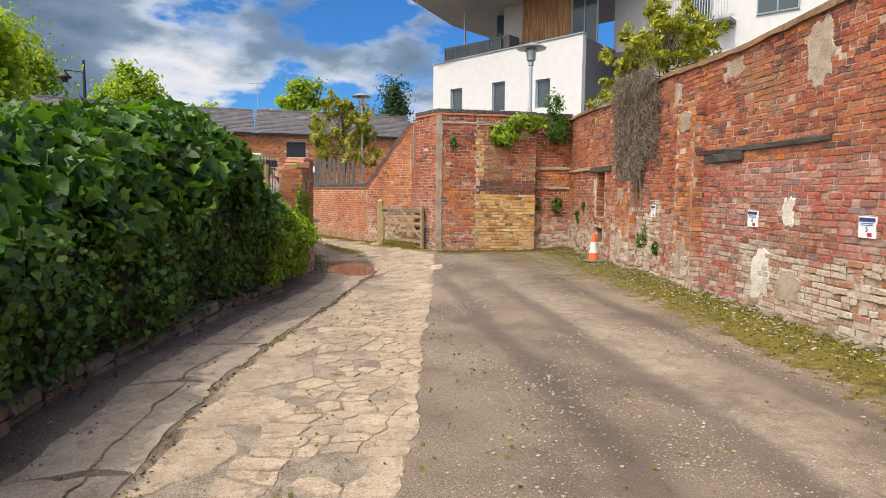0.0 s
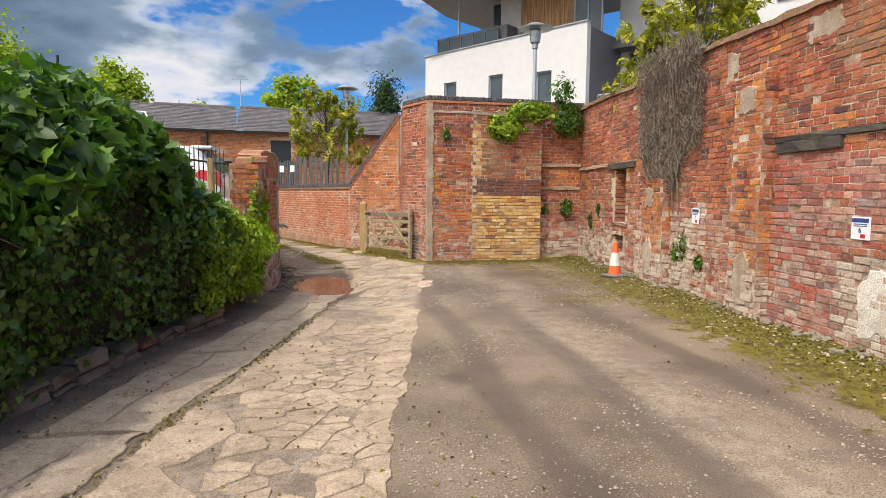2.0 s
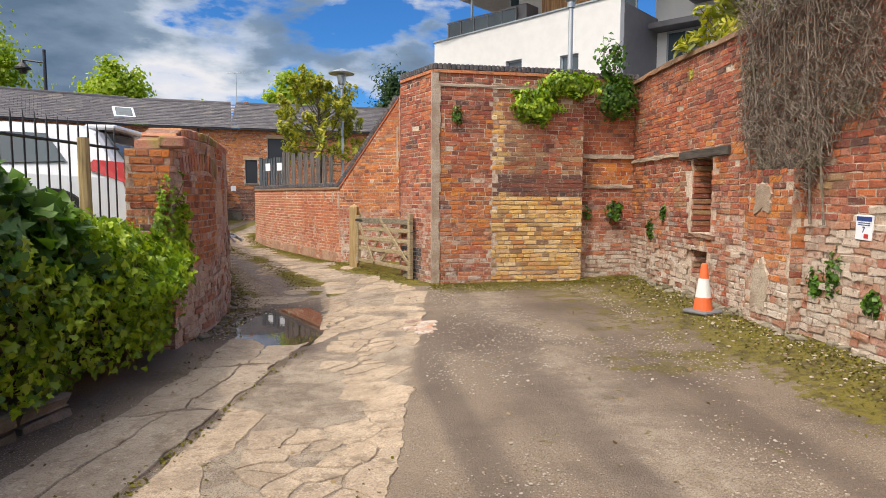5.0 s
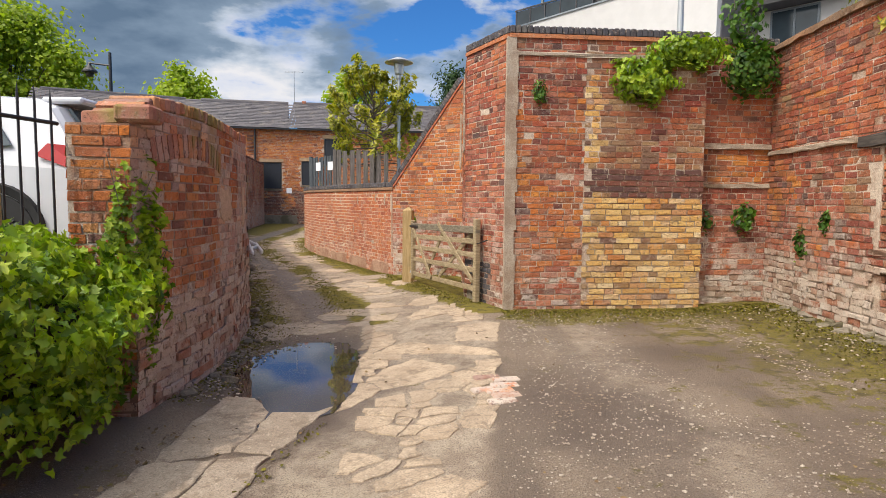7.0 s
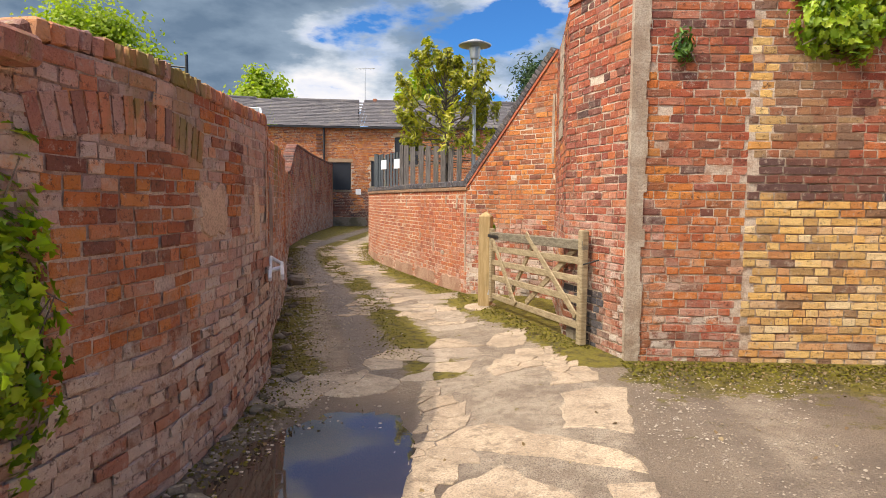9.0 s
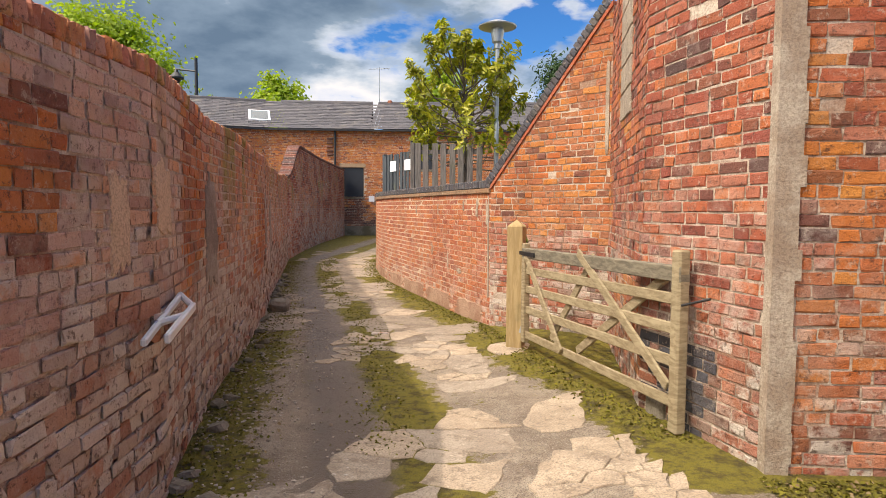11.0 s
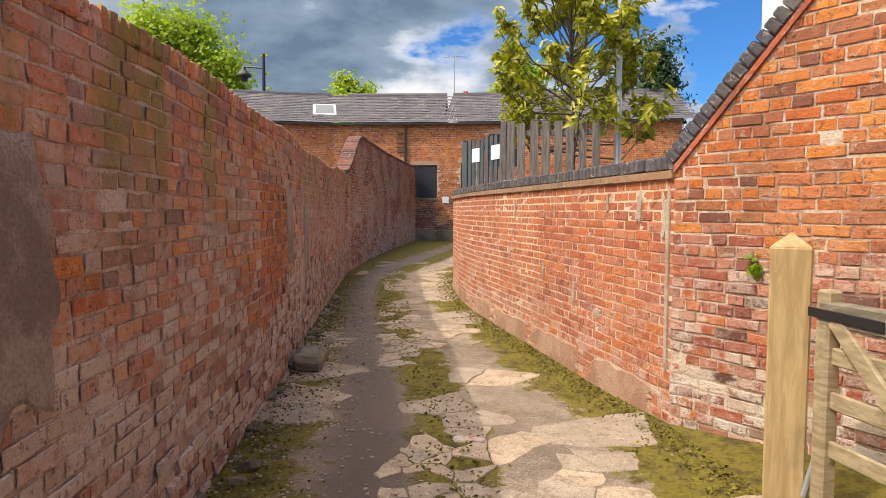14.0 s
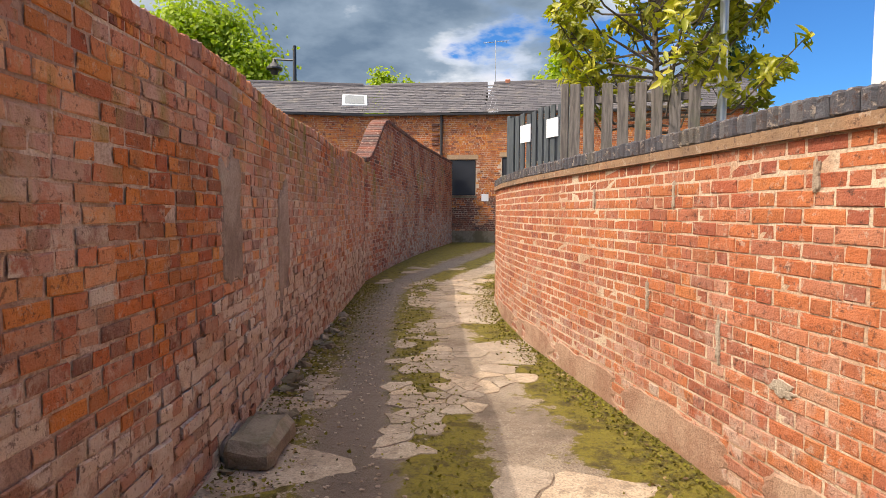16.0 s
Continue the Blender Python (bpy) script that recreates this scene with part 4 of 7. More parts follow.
def build_paving():
    rng = random.Random(41)
    pave = tagged(new("pavement"), "broken pale concrete paving with weeds in the cracks", "pavement", kind="structure")
    seeds, reach, kinds = [], [], []

    def scatter(n, inside, gap, kind, x0, x1, y0, y1):
        tries = 0
        got = 0
        while got < n and tries < n * 60:
            tries += 1
            x, y = rng.uniform(x0, x1), rng.uniform(y0, y1)
            g = gap(x, y)
            if g is None or not inside(x, y) or any(abs(sx - x) < g and abs(sy - y) < g and math.hypot(sx - x, sy - y) < g for sx, sy in seeds):
                continue
            seeds.append((x, y)), reach.append(g * 1.75), kinds.append(kind)
            got += 1

    def yard_gap(x, y):
        """Great smooth slabs along the groove, a seam of broken bits, then a row of setts at the edge."""
        e = slab_right(y) - x
        w = noise.noise(Vector((x * 0.7, y * 0.35, 8.0)))
        if e < 0.42:
            return 0.3 if w > -0.25 else 0.17
        if e < 0.8:
            return 0.12 if w < 0.12 else 0.42
        return 0.78 if w > -0.15 else 0.36 if w > -0.32 else 0.15
    scatter(520, lambda x, y: groove_x(y) < x < slab_right(y), yard_gap, "yard", -1.2, 2.9, -2.0, 12.3)
    y = -2.0
    while y < 11.8:
        step = rng.uniform(1.1, 2.3)
        a0, a1, b0, b1 = hedge_x(y) + 0.42, hedge_x(y + step) + 0.42, groove_x(y) - 0.07, groove_x(y + step) - 0.07
        k = rng.uniform(0.35, 0.65)
        m0, m1 = a0 + (b0 - a0) * k, a1 + (b1 - a1) * (k + rng.uniform(-0.1, 0.1))
        for poly in ([(a0, y), (m0, y + 0.1), (m1, y + step), (a1, y + step)], [(m0, y + 0.1), (b0, y), (b1, y + step), (m1, y + step)]):
            poly = shrink(poly, 0.007)
            if len(poly) > 2:
                slab(poly, CONCRETE_GREY, pave, rng, 0.012)
        y += step
    scatter(230, lambda x, y: 1.05 < x < slab_right(y), lambda x, y: 0.13 + 0.5 * (noise.noise(Vector((x * 0.8, y * 0.6, 2.0))) > -0.1), "yard", 0.9, 2.9, 12.3, 17.2)
    lane = lambda x, y: along_y(LW_LINE, y) + 0.35 < x < along_y(LR_LINE + [(1.7, 19.0), (1.9, 17.0), (1.6, 15.6)], y) - 0.45
    scatter(520, lane, lambda x, y: 0.11 + 0.12 * (noise.noise(Vector((x * 0.9, y * 0.5, 12.0))) > 0.0) + 0.25 * (noise.noise(Vector((x * 0.9, y * 0.5, 12.0))) > 0.22), "lane", -4, 2.2, 15.2, 33.0)
    for poly, kind, (x, y) in zip(cells(seeds, reach), kinds, seeds):
        if len(poly) < 3:
            continue
        if kind == "lane":
            mid = (along_y(LW_LINE, y) + along_y(LR_LINE, y)) / 2
            if abs(x - mid + 0.62) < 0.24 or rng.random() < 0.3 or noise.noise(Vector((x * 1.1, y * 0.6, 30.0))) < -0.08:
                continue
        if kind == "yard":
            poly = clip(poly, groove_x(y), y, -1, 0.22)
            poly = clip(poly, slab_right(y), y, 1, -0.2)
        if len(poly) < 3:
            continue
        seam = kind == "yard" and y < 12.3 and 0.34 < slab_right(y) - x < 0.85
        poly = shrink(poly, rng.uniform(0.006, 0.022) if seam else rng.uniform(0.002, 0.007))
        if len(poly) < 3:
            continue
        if kind == "yard" and (rng.random() < (0.22 if seam else 0.02) or (y > 9.5 and noise.noise(Vector((x * 1.3, y * 0.9, 44.0))) < -0.22)):
            continue
        mat = CONCRETE if kind == "yard" or (kind == "lane" and rng.random() < 0.4) else CONCRETE_GREY
        slab(poly, mat, pave, rng, rng.uniform(0.005, 0.011) if kind != "lane" else rng.uniform(0.004, 0.009))
    return pave


pavement = build_paving()
bm = bmesh.new()
ring = []
for i in range(90):
    t = 2 * math.pi * i / 90
    r = 0.9 + 0.32 * noise.noise(Vector((1.6 * math.cos(t), 1.6 * math.sin(t), 6.0))) + 0.14 * noise.noise(Vector((5 * math.cos(t), 5 * math.sin(t), 2.0)))
    ring.append(bm.verts.new((0.66 + 0.74 * r * math.cos(t), 13.4 + 1.7 * r * math.sin(t), -0.164)))
bm.faces.new(ring)
tagged(part("puddle", bm, WATER, None), "muddy puddle of rain water reflecting the sky", "water", kind="structure")

# raised land behind the walls
bm = bmesh.new()
prism(bm, [(-60, -20), (-2.75, -20), (-2.75, 3.9), (-2.1, 7.0), (-1.6, 9.3), (-1.0, 12.2), (-0.55, 12.3), (-0.5, 15.4), (-1.05, 17.3), (-1.95, 21), (-3.0, 24.6), (-4.2, 29.3), (-4.6, 32), (-5.7, 43), (-60, 38)], -0.5, 0.78)
tagged(part("ground_car_park", bm, TARMAC, None), "raised tarmac car park behind the hedge", "ground", kind="structure")
bm = bmesh.new()
prism(bm, [(-0.7, 32.4), (-1.0, 30.4), (-1.0, 29.0), (-0.87, 27.8), (-0.56, 26.5), (-0.14, 25.2), (0.45, 23.7), (1.0, 22.4), (1.36, 21.5), (1.9, 20.4), (3.15, 19.2), (3.1, 16.0), (7.1, 16.1), (4.3, -6), (60, -6), (60, 80), (8, 80), (4, 43)], -0.5, 1.5)
tagged(part("ground_terrace", bm, TARMAC, None), "raised terrace behind the lane wall", "ground", kind="structure")



# ---- foliage ----
LEAF_SHAPES = {
    "maple": [(0, 0), (-0.30, 0.02), (-0.24, 0.2), (-0.58, 0.42), (-0.26, 0.5), (-0.2, 0.8), (0, 1.0), (0.2, 0.8), (0.26, 0.5), (0.58, 0.42), (0.24, 0.2), (0.30, 0.02)],
    "broad": [(0, 0), (-0.50, 0.22), (-0.36, 0.72), (0, 1.0), (0.36, 0.72), (0.50, 0.22)],
    "long": [(0, 0), (-0.17, 0.35), (-0.14, 0.7), (0, 1.0), (0.14, 0.7), (0.17, 0.35)],
}


def leaf_mesh(name, centres, normals, sizes, mat, seed, shape="broad", fold=0.16, droop=0.0, spread=0.5):
    """Many small folded leaves as one mesh."""
    rng = np.random.default_rng(seed)
    c, n = np.asarray(centres, float), np.asarray(normals, float)
    n = n + rng.normal(0, spread, n.shape)
    n /= np.linalg.norm(n, axis=1, keepdims=True) + 1e-9
    t = rng.normal(0, 1, n.shape) + np.array([0, 0, -droop])
    t -= n * (t * n).sum(1, keepdims=True)
    t /= np.linalg.norm(t, axis=1, keepdims=True) + 1e-9
    b = np.cross(n, t)
    s = np.asarray(sizes, float)[:, None]
    cols = []
    for u, v in LEAF_SHAPES[shape]:
        lift = fold * abs(u) * 2 - 0.22 * v * v
        cols.append(c + s * (b * u + t * (v - 0.4) + n * lift))
    verts = np.stack(cols, 1).reshape(-1, 3)
    count = len(LEAF_SHAPES[shape])
    half = count // 2
    k = np.arange(len(c))[:, None] * count
    faces = np.concatenate([k + np.array([0, *range(half, 0, -1)]), k + np.array([0, *range(count - 1, half - 1, -1)])], 1).reshape(-1, half + 1)
    me = bpy.data.meshes.new(name)
    me.vertices.add(len(verts))
    me.vertices.foreach_set("co", verts.ravel())
    me.loops.add(faces.size)
    me.loops.foreach_set("vertex_index", faces.ravel().astype(np.int32))
    me.polygons.add(len(faces))
    me.polygons.foreach_set("loop_start", np.arange(0, faces.size, half + 1, dtype=np.int32))
    me.materials.append(mat)
    me.update(calc_edges=True)
    me.validate()
    return me


def leaves(name, parent, *args, **kw):
    ob = new(name, leaf_mesh(name, *args, **kw))
    ob.parent = parent
    return tagged(ob, kind="stuff")


def tree(name, x, y, z0, height, width, mat, label, category="tree", leaf=0.3, count=4000, clumps=26, seed=1, shape="broad", trunk=0.5, bare=0.25, narrow=False, sparse=0.5):
    """A trunk with limbs that end in clumps of leaves."""
    rng = random.Random(seed)
    ob = thing(name, pose(x, y, z0), label, category)
    bm = bmesh.new()
    h0 = height * bare
    r = trunk * height * 0.05
    rod(bm, (0, 0, -0.1), (0.03 * height * rng.uniform(-1, 1), 0, h0), r, r * 0.75, 9)
    centres = []
    for i in range(clumps):
        t = (i + 0.5) / clumps
        z = h0 + (height - h0) * (0.12 + 0.82 * t)
        spread = (1 - t) ** 0.8 if narrow else math.sin(math.pi * (0.22 + 0.70 * t)) ** 0.8
        a = i * 2.4 + rng.uniform(-0.5, 0.5)
        d = width / 2 * spread * rng.uniform(0.35, 0.9)
        p = Vector((d * math.cos(a), d * math.sin(a), z + rng.uniform(-0.05, 0.05) * height))
        q = Vector((0, 0, h0 * 0.8 + (z - h0 * 0.8) * 0.45))
        centres.append(p)
        rod(bm, q * 0.98, p, r * 0.32 * (1.1 - t), r * 0.06, 5)
    rod(bm, (0, 0, h0 * 0.9), (0, 0, height * 0.85), r * 0.7, r * 0.1, 7)
    part("trunk", bm, BARK, ob)
    g = np.random.default_rng(seed)
    pts, nor, sz = [], [], []
    size = width / 2 * (0.34 if not narrow else 0.4) * (1.9 - sparse) / 1.4
    for p in centres:
        k = count // clumps
        d = g.normal(0, 1, (k, 3))
        d /= np.linalg.norm(d, axis=1, keepdims=True)
        rad = size * np.abs(g.normal(0.62, 0.38, (k, 1))) * g.uniform(0.6, 1.35)
        pts.append(np.array(p) + d * rad * np.array([1, 1, 0.75]))
        nor.append(d + np.array([0, 0, 0.5]))
        sz.append(leaf * g.uniform(0.6, 1.25, k))
    leaves("crown", ob, np.concatenate(pts), np.concatenate(nor), np.concatenate(sz), mat, seed, shape)
    return ob


# ---- hedge ----
def hedge_top(y):
    return float(np.interp(y, [-8, 3, 6, 7.5, 8.6, 9.5, 10.3, 11.1, 12.3], [1.74, 1.78, 2.02, 2.33, 2.5, 2.1, 1.5, 1.22, 1.1]))


def hedge_point(y, u, inset=0.0):
    """A place on the hedge's skin: u runs from the foot (0) over the top (1) to the back (1.6); and its outward normal."""
    hx, top = hedge_x(y), hedge_top(y)
    bulge = 0.14 + 0.4 * noise.noise(Vector((y * 0.9, u * 2.6, 1.0))) + 0.26 * noise.noise(Vector((y * 2.1, u * 5.0, 5.0)))
    if u < 1:
        a = u * math.pi / 2
        x = hx + bulge * math.sin(math.pi * min(1, u * 1.15 + 0.12)) - (0.75 + 0.25 * (1 - smooth01(y, 5, 8))) * (1 - math.cos(a)) ** (2.2 - 0.6 * (1 - smooth01(y, 5, 8)))
        foot = 0.11 - 0.08 * smooth01(y, 9.2, 10.2)
        z = foot + (top - foot) * math.sin(a) ** 0.85
        n = Vector((math.cos(a) + 0.25, -0.1, math.sin(a) * 0.8))
    else:
        x = hx - (0.75 + 0.25 * (1 - smooth01(y, 5, 8))) - (u - 1) * 1.9
        z = top + 0.25 * bulge - (u - 1) * 0.25
        n = Vector((0.1, 0, 1))
    n.normalize()
    if y > 11.2:
        n = (n + Vector((0, 0.9 * (y - 11.2), 0))).normalized()
    end = smooth01(y, 11.6, 12.35) * 0.25
    return Vector((x - end, y, z)) - n * inset, n


def build_hedge():
    ob = thing("hedge", pose(0, 0, 0), "tall dark green broad-leaved hedge overgrown with ivy", "hedge")
    rng = random.Random(5)
    # dark sheet behind the leaves, coloured as the shade deep in the hedge
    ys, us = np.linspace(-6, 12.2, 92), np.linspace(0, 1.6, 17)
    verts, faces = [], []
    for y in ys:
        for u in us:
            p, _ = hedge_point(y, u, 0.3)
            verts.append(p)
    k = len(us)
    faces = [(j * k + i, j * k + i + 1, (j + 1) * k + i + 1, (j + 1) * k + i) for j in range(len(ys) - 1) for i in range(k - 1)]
    core = new("inner_growth", mesh_from("inner_growth", verts, faces, SHADE_BROWN, smooth=True))
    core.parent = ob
    groups = {"big": ([], [], []), "ivy": ([], [], []), "bright": ([], [], [])}
    for i in range(54000):
        y = rng.uniform(0.5, 12.35) if i % 9 else rng.uniform(-6, 0.5)
        u = rng.uniform(0, 1.0) if i % 4 else rng.uniform(0.9, 1.6)
        p, n = hedge_point(y, u, rng.uniform(-0.1, 0.24))
        f = noise.noise(Vector((y * 1.1, u * 3.0, 3.0)))
        if y > 10.6 + 0.5 * f or (y > 9.6 and u < 0.35):
            g, s = "bright", rng.uniform(0.04, 0.085)
        elif u < 0.34 + 0.25 * f:
            g, s = "ivy", rng.uniform(0.035, 0.075)
        else:
            if rng.random() < 0.66:
                continue
            g, s = "big", rng.uniform(0.1, 0.25)
        p += Vector((rng.gauss(0, 0.03), rng.gauss(0, 0.03), rng.gauss(0, 0.03)))
        groups[g][0].append(p), groups[g][1].append(n + Vector((0, -0.2, 0.3))), groups[g][2].append(s)
    for g, mat, name in (("big", LEAF_HEDGE, "broad_leaves"), ("ivy", LEAF_HEDGE, "ivy_leaves"), ("bright", LEAF_IVY, "bright_ivy_leaves")):
        leaves(name, ob, [tuple(p) for p in groups[g][0]], [tuple(n) for n in groups[g][1]], groups[g][2], mat, 8, "broad" if g == "ivy" else "maple", droop=0.9, spread=0.75)
    bm = bmesh.new()
    for i in range(60):
        y = rng.uniform(1, 12)
        p, n = hedge_point(y, rng.uniform(0.0, 0.3), 0.12)
        q = p + Vector((rng.uniform(-0.1, 0.15), rng.uniform(-0.5, 0.5), rng.uniform(0.1, 0.5)))
        rod(bm, p, q, 0.008, 0.004, 4)
    tagged(part("stem_tangle", bm, BARK, ob), kind="stuff")
    return ob


build_hedge()


def build_kerb_stones():
    rng = random.Random(9)
    kerb = thing("retaining_wall", pose(0, 0, 0), "low crumbling brick and stone retaining wall under the hedge", "wall", kind="structure")
    y = -3.0
    while y < 9.9:
        l = rng.uniform(0.22, 0.62)
        a, b = Vector((hedge_x(y) + 0.06, y, 0)), Vector((hedge_x(y + l) + 0.06, y + l, 0))
        d = (b - a).normalized()
        z = ground_z(a.x, a.y)
        m = Matrix((d, Vector((-d.y, d.x, 0)), (0, 0, 1))).transposed().to_4x4()
        m.translation = a + Vector((0, 0, z - 0.03))
        zz = 0.0
        while zz < 0.12:
            h = rng.uniform(0.07, 0.14)
            bm = boxed(0, l - 0.02, 0, 0.3, zz, zz + h - 0.012, bevel=0.02)
            for v in bm.verts:
                v.co += Vector((rng.uniform(-0.02, 0.02), rng.uniform(-0.03, 0.02), rng.uniform(-0.012, 0.012)))
            part("stone", bm, DARK_STONE if rng.random() < 0.85 else BRICK_DARK, kerb).matrix_basis = m
            zz += h
        y += l


build_kerb_stones()


# ---- gate ----
def build_gate():
    a, b = Vector((1.90, 18.62, 0)), Vector((2.70, 16.12, 0))
    d = (b - a).normalized()
    m = Matrix((d, Vector((-d.y, d.x, 0)), (0, 0, 1))).transposed().to_4x4()
    m.translation = a + Vector((0, 0, ground_z(a.x, a.y)))
    gate = tagged(new("field_gate"), "silvered five bar timber field gate, shut beside the brick wall", "gate")
    gate.matrix_world = m
    L = (b - a).length

    def bar(name, p, q, wide, thick, label=""):
        p, q = Vector(p), Vector(q)
        e = q - p
        bm = boxed(0, e.length, -thick / 2, thick / 2, -wide / 2, wide / 2, bevel=0.006, m=Matrix.Translation(p) @ Matrix.Rotation(-math.atan2(e.z, e.x), 4, "Y"))
        return part(name, bm, GATE_WOOD, gate, label)
    rise = 0.13
    line = lambda x, z: (x, 0, z + rise * x / L)
    bar("top_rail", line(0.02, 1.02), line(L, 0.94), 0.10, 0.075).data.materials[0] = RAIL_WOOD
    for z in (0.84, 0.65, 0.44, 0.18):
        bar("rail", line(0.05, z), line(L - 0.04, z - 0.06), 0.075, 0.022)
    part("stile", boxed(0.0, 0.075, -0.035, 0.035, 0.1, 1.12, bevel=0.01), GATE_WOOD, gate)
    part("stile", boxed(L - 0.09, L, -0.04, 0.04, 0.06, 1.22, bevel=0.012), GATE_WOOD, gate)
    for y, pts in ((-0.03, [((0.1, 1.0), (0.95, 0.16)), ((1.42, 1.02), (0.62, 0.22)), ((1.25, 1.05), (2.52, 0.22)), ((2.45, 0.95), (1.15, 0.2))]),):
        for k, (p, q) in enumerate(pts):
            yy = y if k % 2 == 0 else 0.03
            (x0, z0), (x1, z1) = (p, q) if p[0] < q[0] else (q, p)
            bar("brace", (x0, yy, z0 + rise * x0 / L), (x1, yy, z1 + rise * x1 / L), 0.075, 0.022)
    part("hinge_strap", boxed(-0.03, 0.36, -0.046, -0.039, 1.0, 1.04), IRON, gate, "black iron hinge strap")
    part("hinge_pin", rodded((-0.05, -0.02, 0.18), (-0.05, 0.03, 0.34), 0.014), STEEL, gate, "galvanised lower hinge pin")
    part("latch", rodded((L + 0.0, -0.02, 0.88), (L + 0.16, 0.06, 0.94), 0.008), IRON, gate, "iron latch and wire tie")
    part("prop_block", boxed(L - 0.5, L - 0.3, 0.06, 0.22, -0.02, 0.17, bevel=0.02), DARK_STONE, gate)
    post = thing("gate_post", pose(1.83, 18.80, ground_z(1.83, 18.8) - 0.02, 0, 0, -18), "square yellow-brown timber gate post with a pointed top", "post")
    bm = boxed(-0.085, 0.085, -0.085, 0.085, 0, 1.32, bevel=0.008)
    v0 = [bm.verts.new((x, y, 1.32)) for x, y in ((-0.08, -0.08), (0.08, -0.08), (0.08, 0.08), (-0.08, 0.08))]
    tip = bm.verts.new((0, 0, 1.385))
    for i in range(4):
        bm.faces.new((v0[i], v0[(i + 1) % 4], tip))
    part("shaft", bm, POST_WOOD, post)
    bm = bmesh.new()
    bmesh.ops.create_icosphere(bm, subdivisions=3, radius=0.3)
    for v in bm.verts:
        v.co.z *= 0.16
        v.co += v.co.normalized() * 0.04 * noise.noise(v.co * 6)
    part("concrete_footing", bm, CONCRETE, post)


build_gate()


# ---- details of the walls ----
def wall_s(y):
    return (15.85 - y) / 0.9906


def timber(parent, line, s0, s1, z0, z1, out_by, name="lintel", mat=BEAM_WOOD, label="", seed=1):
    at, _ = wall_pose(line)
    p, d = at(s0)
    rng = random.Random(seed)
    m = Matrix((d, Vector((-d.y, d.x, 0)), (0, 0, 1))).transposed().to_4x4()
    m.translation = p
    bm = boxed(0, s1 - s0, -out_by, max(0.12, 0.06 - out_by), z0, z1, bevel=0.008)
    bmesh.ops.subdivide_edges(bm, edges=[e for e in bm.edges if e.calc_length() > (s1 - s0) * 0.8], cuts=6)
    for v in bm.verts:
        v.co += Vector((0, rng.uniform(-0.01, 0.01), rng.uniform(-0.008, 0.008)))
    ob = part(name, bm, mat, parent, label)
    ob.matrix_basis = m
    return ob


timber(wall_yard, RW_LINE, wall_s(8.55), wall_s(5.6), 2.08, 2.15, 0.03, "timber_band", label="weathered timber bond rail")
timber(wall_yard, RW_LINE, wall_s(8.25), wall_s(7.25), 1.96, 2.08, 0.05, label="charred timber lintel")
timber(wall_yard, RW_LINE, wall_s(13.85), wall_s(12.45), 2.0, 2.12, 0.05, label="old timber lintel over a niche", seed=3)
timber(wall_yard, RW_LINE, wall_s(13.6), wall_s(12.75), 0.9, 0.96, 0.03, "sill", BRICK_BROWN, seed=4)
timber(wall_yard, RW_LINE, wall_s(15.8), wall_s(13.85), 2.06, 2.12, 0.05, "ledge", CEMENT, seed=5)
timber(wall_end_recess, BW2_LINE, 0.0, 1.1, 2.14, 2.21, 0.06, "ledge", CEMENT, seed=6)
timber(wall_end_recess, BW2_LINE, 0.0, 1.1, 1.62, 1.68, 0.04, "ledge", CEMENT, seed=7)
timber(wall_end, BW_LINE, 0.0, 2.6, 3.26, 3.31, 0.025, "ledge", CEMENT, seed=8)
for y0, y1, top, out_by in ((8.35, 8.95, 2.9, 0.17), (10.95, 11.75, 1.75, 0.15)):
    ex = Vector((-0.9906, -0.1368, 0)) * out_by * -1
    base = [(rw_x(y1) - out_by, y1), (rw_x(y0) - out_by, y0)]
    pier = build_wall("wall_pier", [(rw_x(y1) + 0.02, y1 + 0.02), base[0], base[1], (rw_x(y0) + 0.02, y0 - 0.02)], lambda s, top=top: top, lambda s, z: STONE if z < 0.55 else BRICK_ORANGE if noise.noise(Vector((s * 3, z * 1.4, 8.0))) > -0.1 else BRICK_RED, "worn orange brick pier against the yard wall", thick=0.1, seed=int(y0 * 10), missing=0.02)
    patch(pier, base, 0.3, 0.5, 0.42, 0.7, CEMENT, seed=int(y0), thick=0.03)
    patch(pier, base, 0.3, top - 0.3, 0.4, 0.4, CEMENT, seed=int(y0) + 3, thick=0.03)
for y, z, w, h, mat, sd, label in ((5.85, 3.05, 0.5, 0.85, CEMENT, 1, ""), (6.75, 0.52, 0.55, 0.75, PLASTER, 2, "flaking white plaster"), (6.25, 1.3, 0.27, 0.45, PLASTER, 3, "white plaster patch"), (6.2, 0.45, 0.6, 0.5, CEMENT, 4, ""), (7.6, 3.2, 0.6, 0.4, CEMENT, 5, ""), (9.3, 3.1, 0.35, 0.5, CEMENT, 6, ""), (12.1, 2.95, 0.16, 0.9, CEMENT, 8, "")):
    patch(wall_yard, RW_LINE, wall_s(y), z, w, h, mat, seed=sd, label=label)
# dark sheets inside the niches: their deep shade put in as colour
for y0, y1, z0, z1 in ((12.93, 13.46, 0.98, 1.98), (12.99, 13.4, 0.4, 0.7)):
    timber(wall_yard, RW_LINE, wall_s(y1), wall_s(y0), z0, z1, -0.3, "niche_back", SHADE_BROWN)
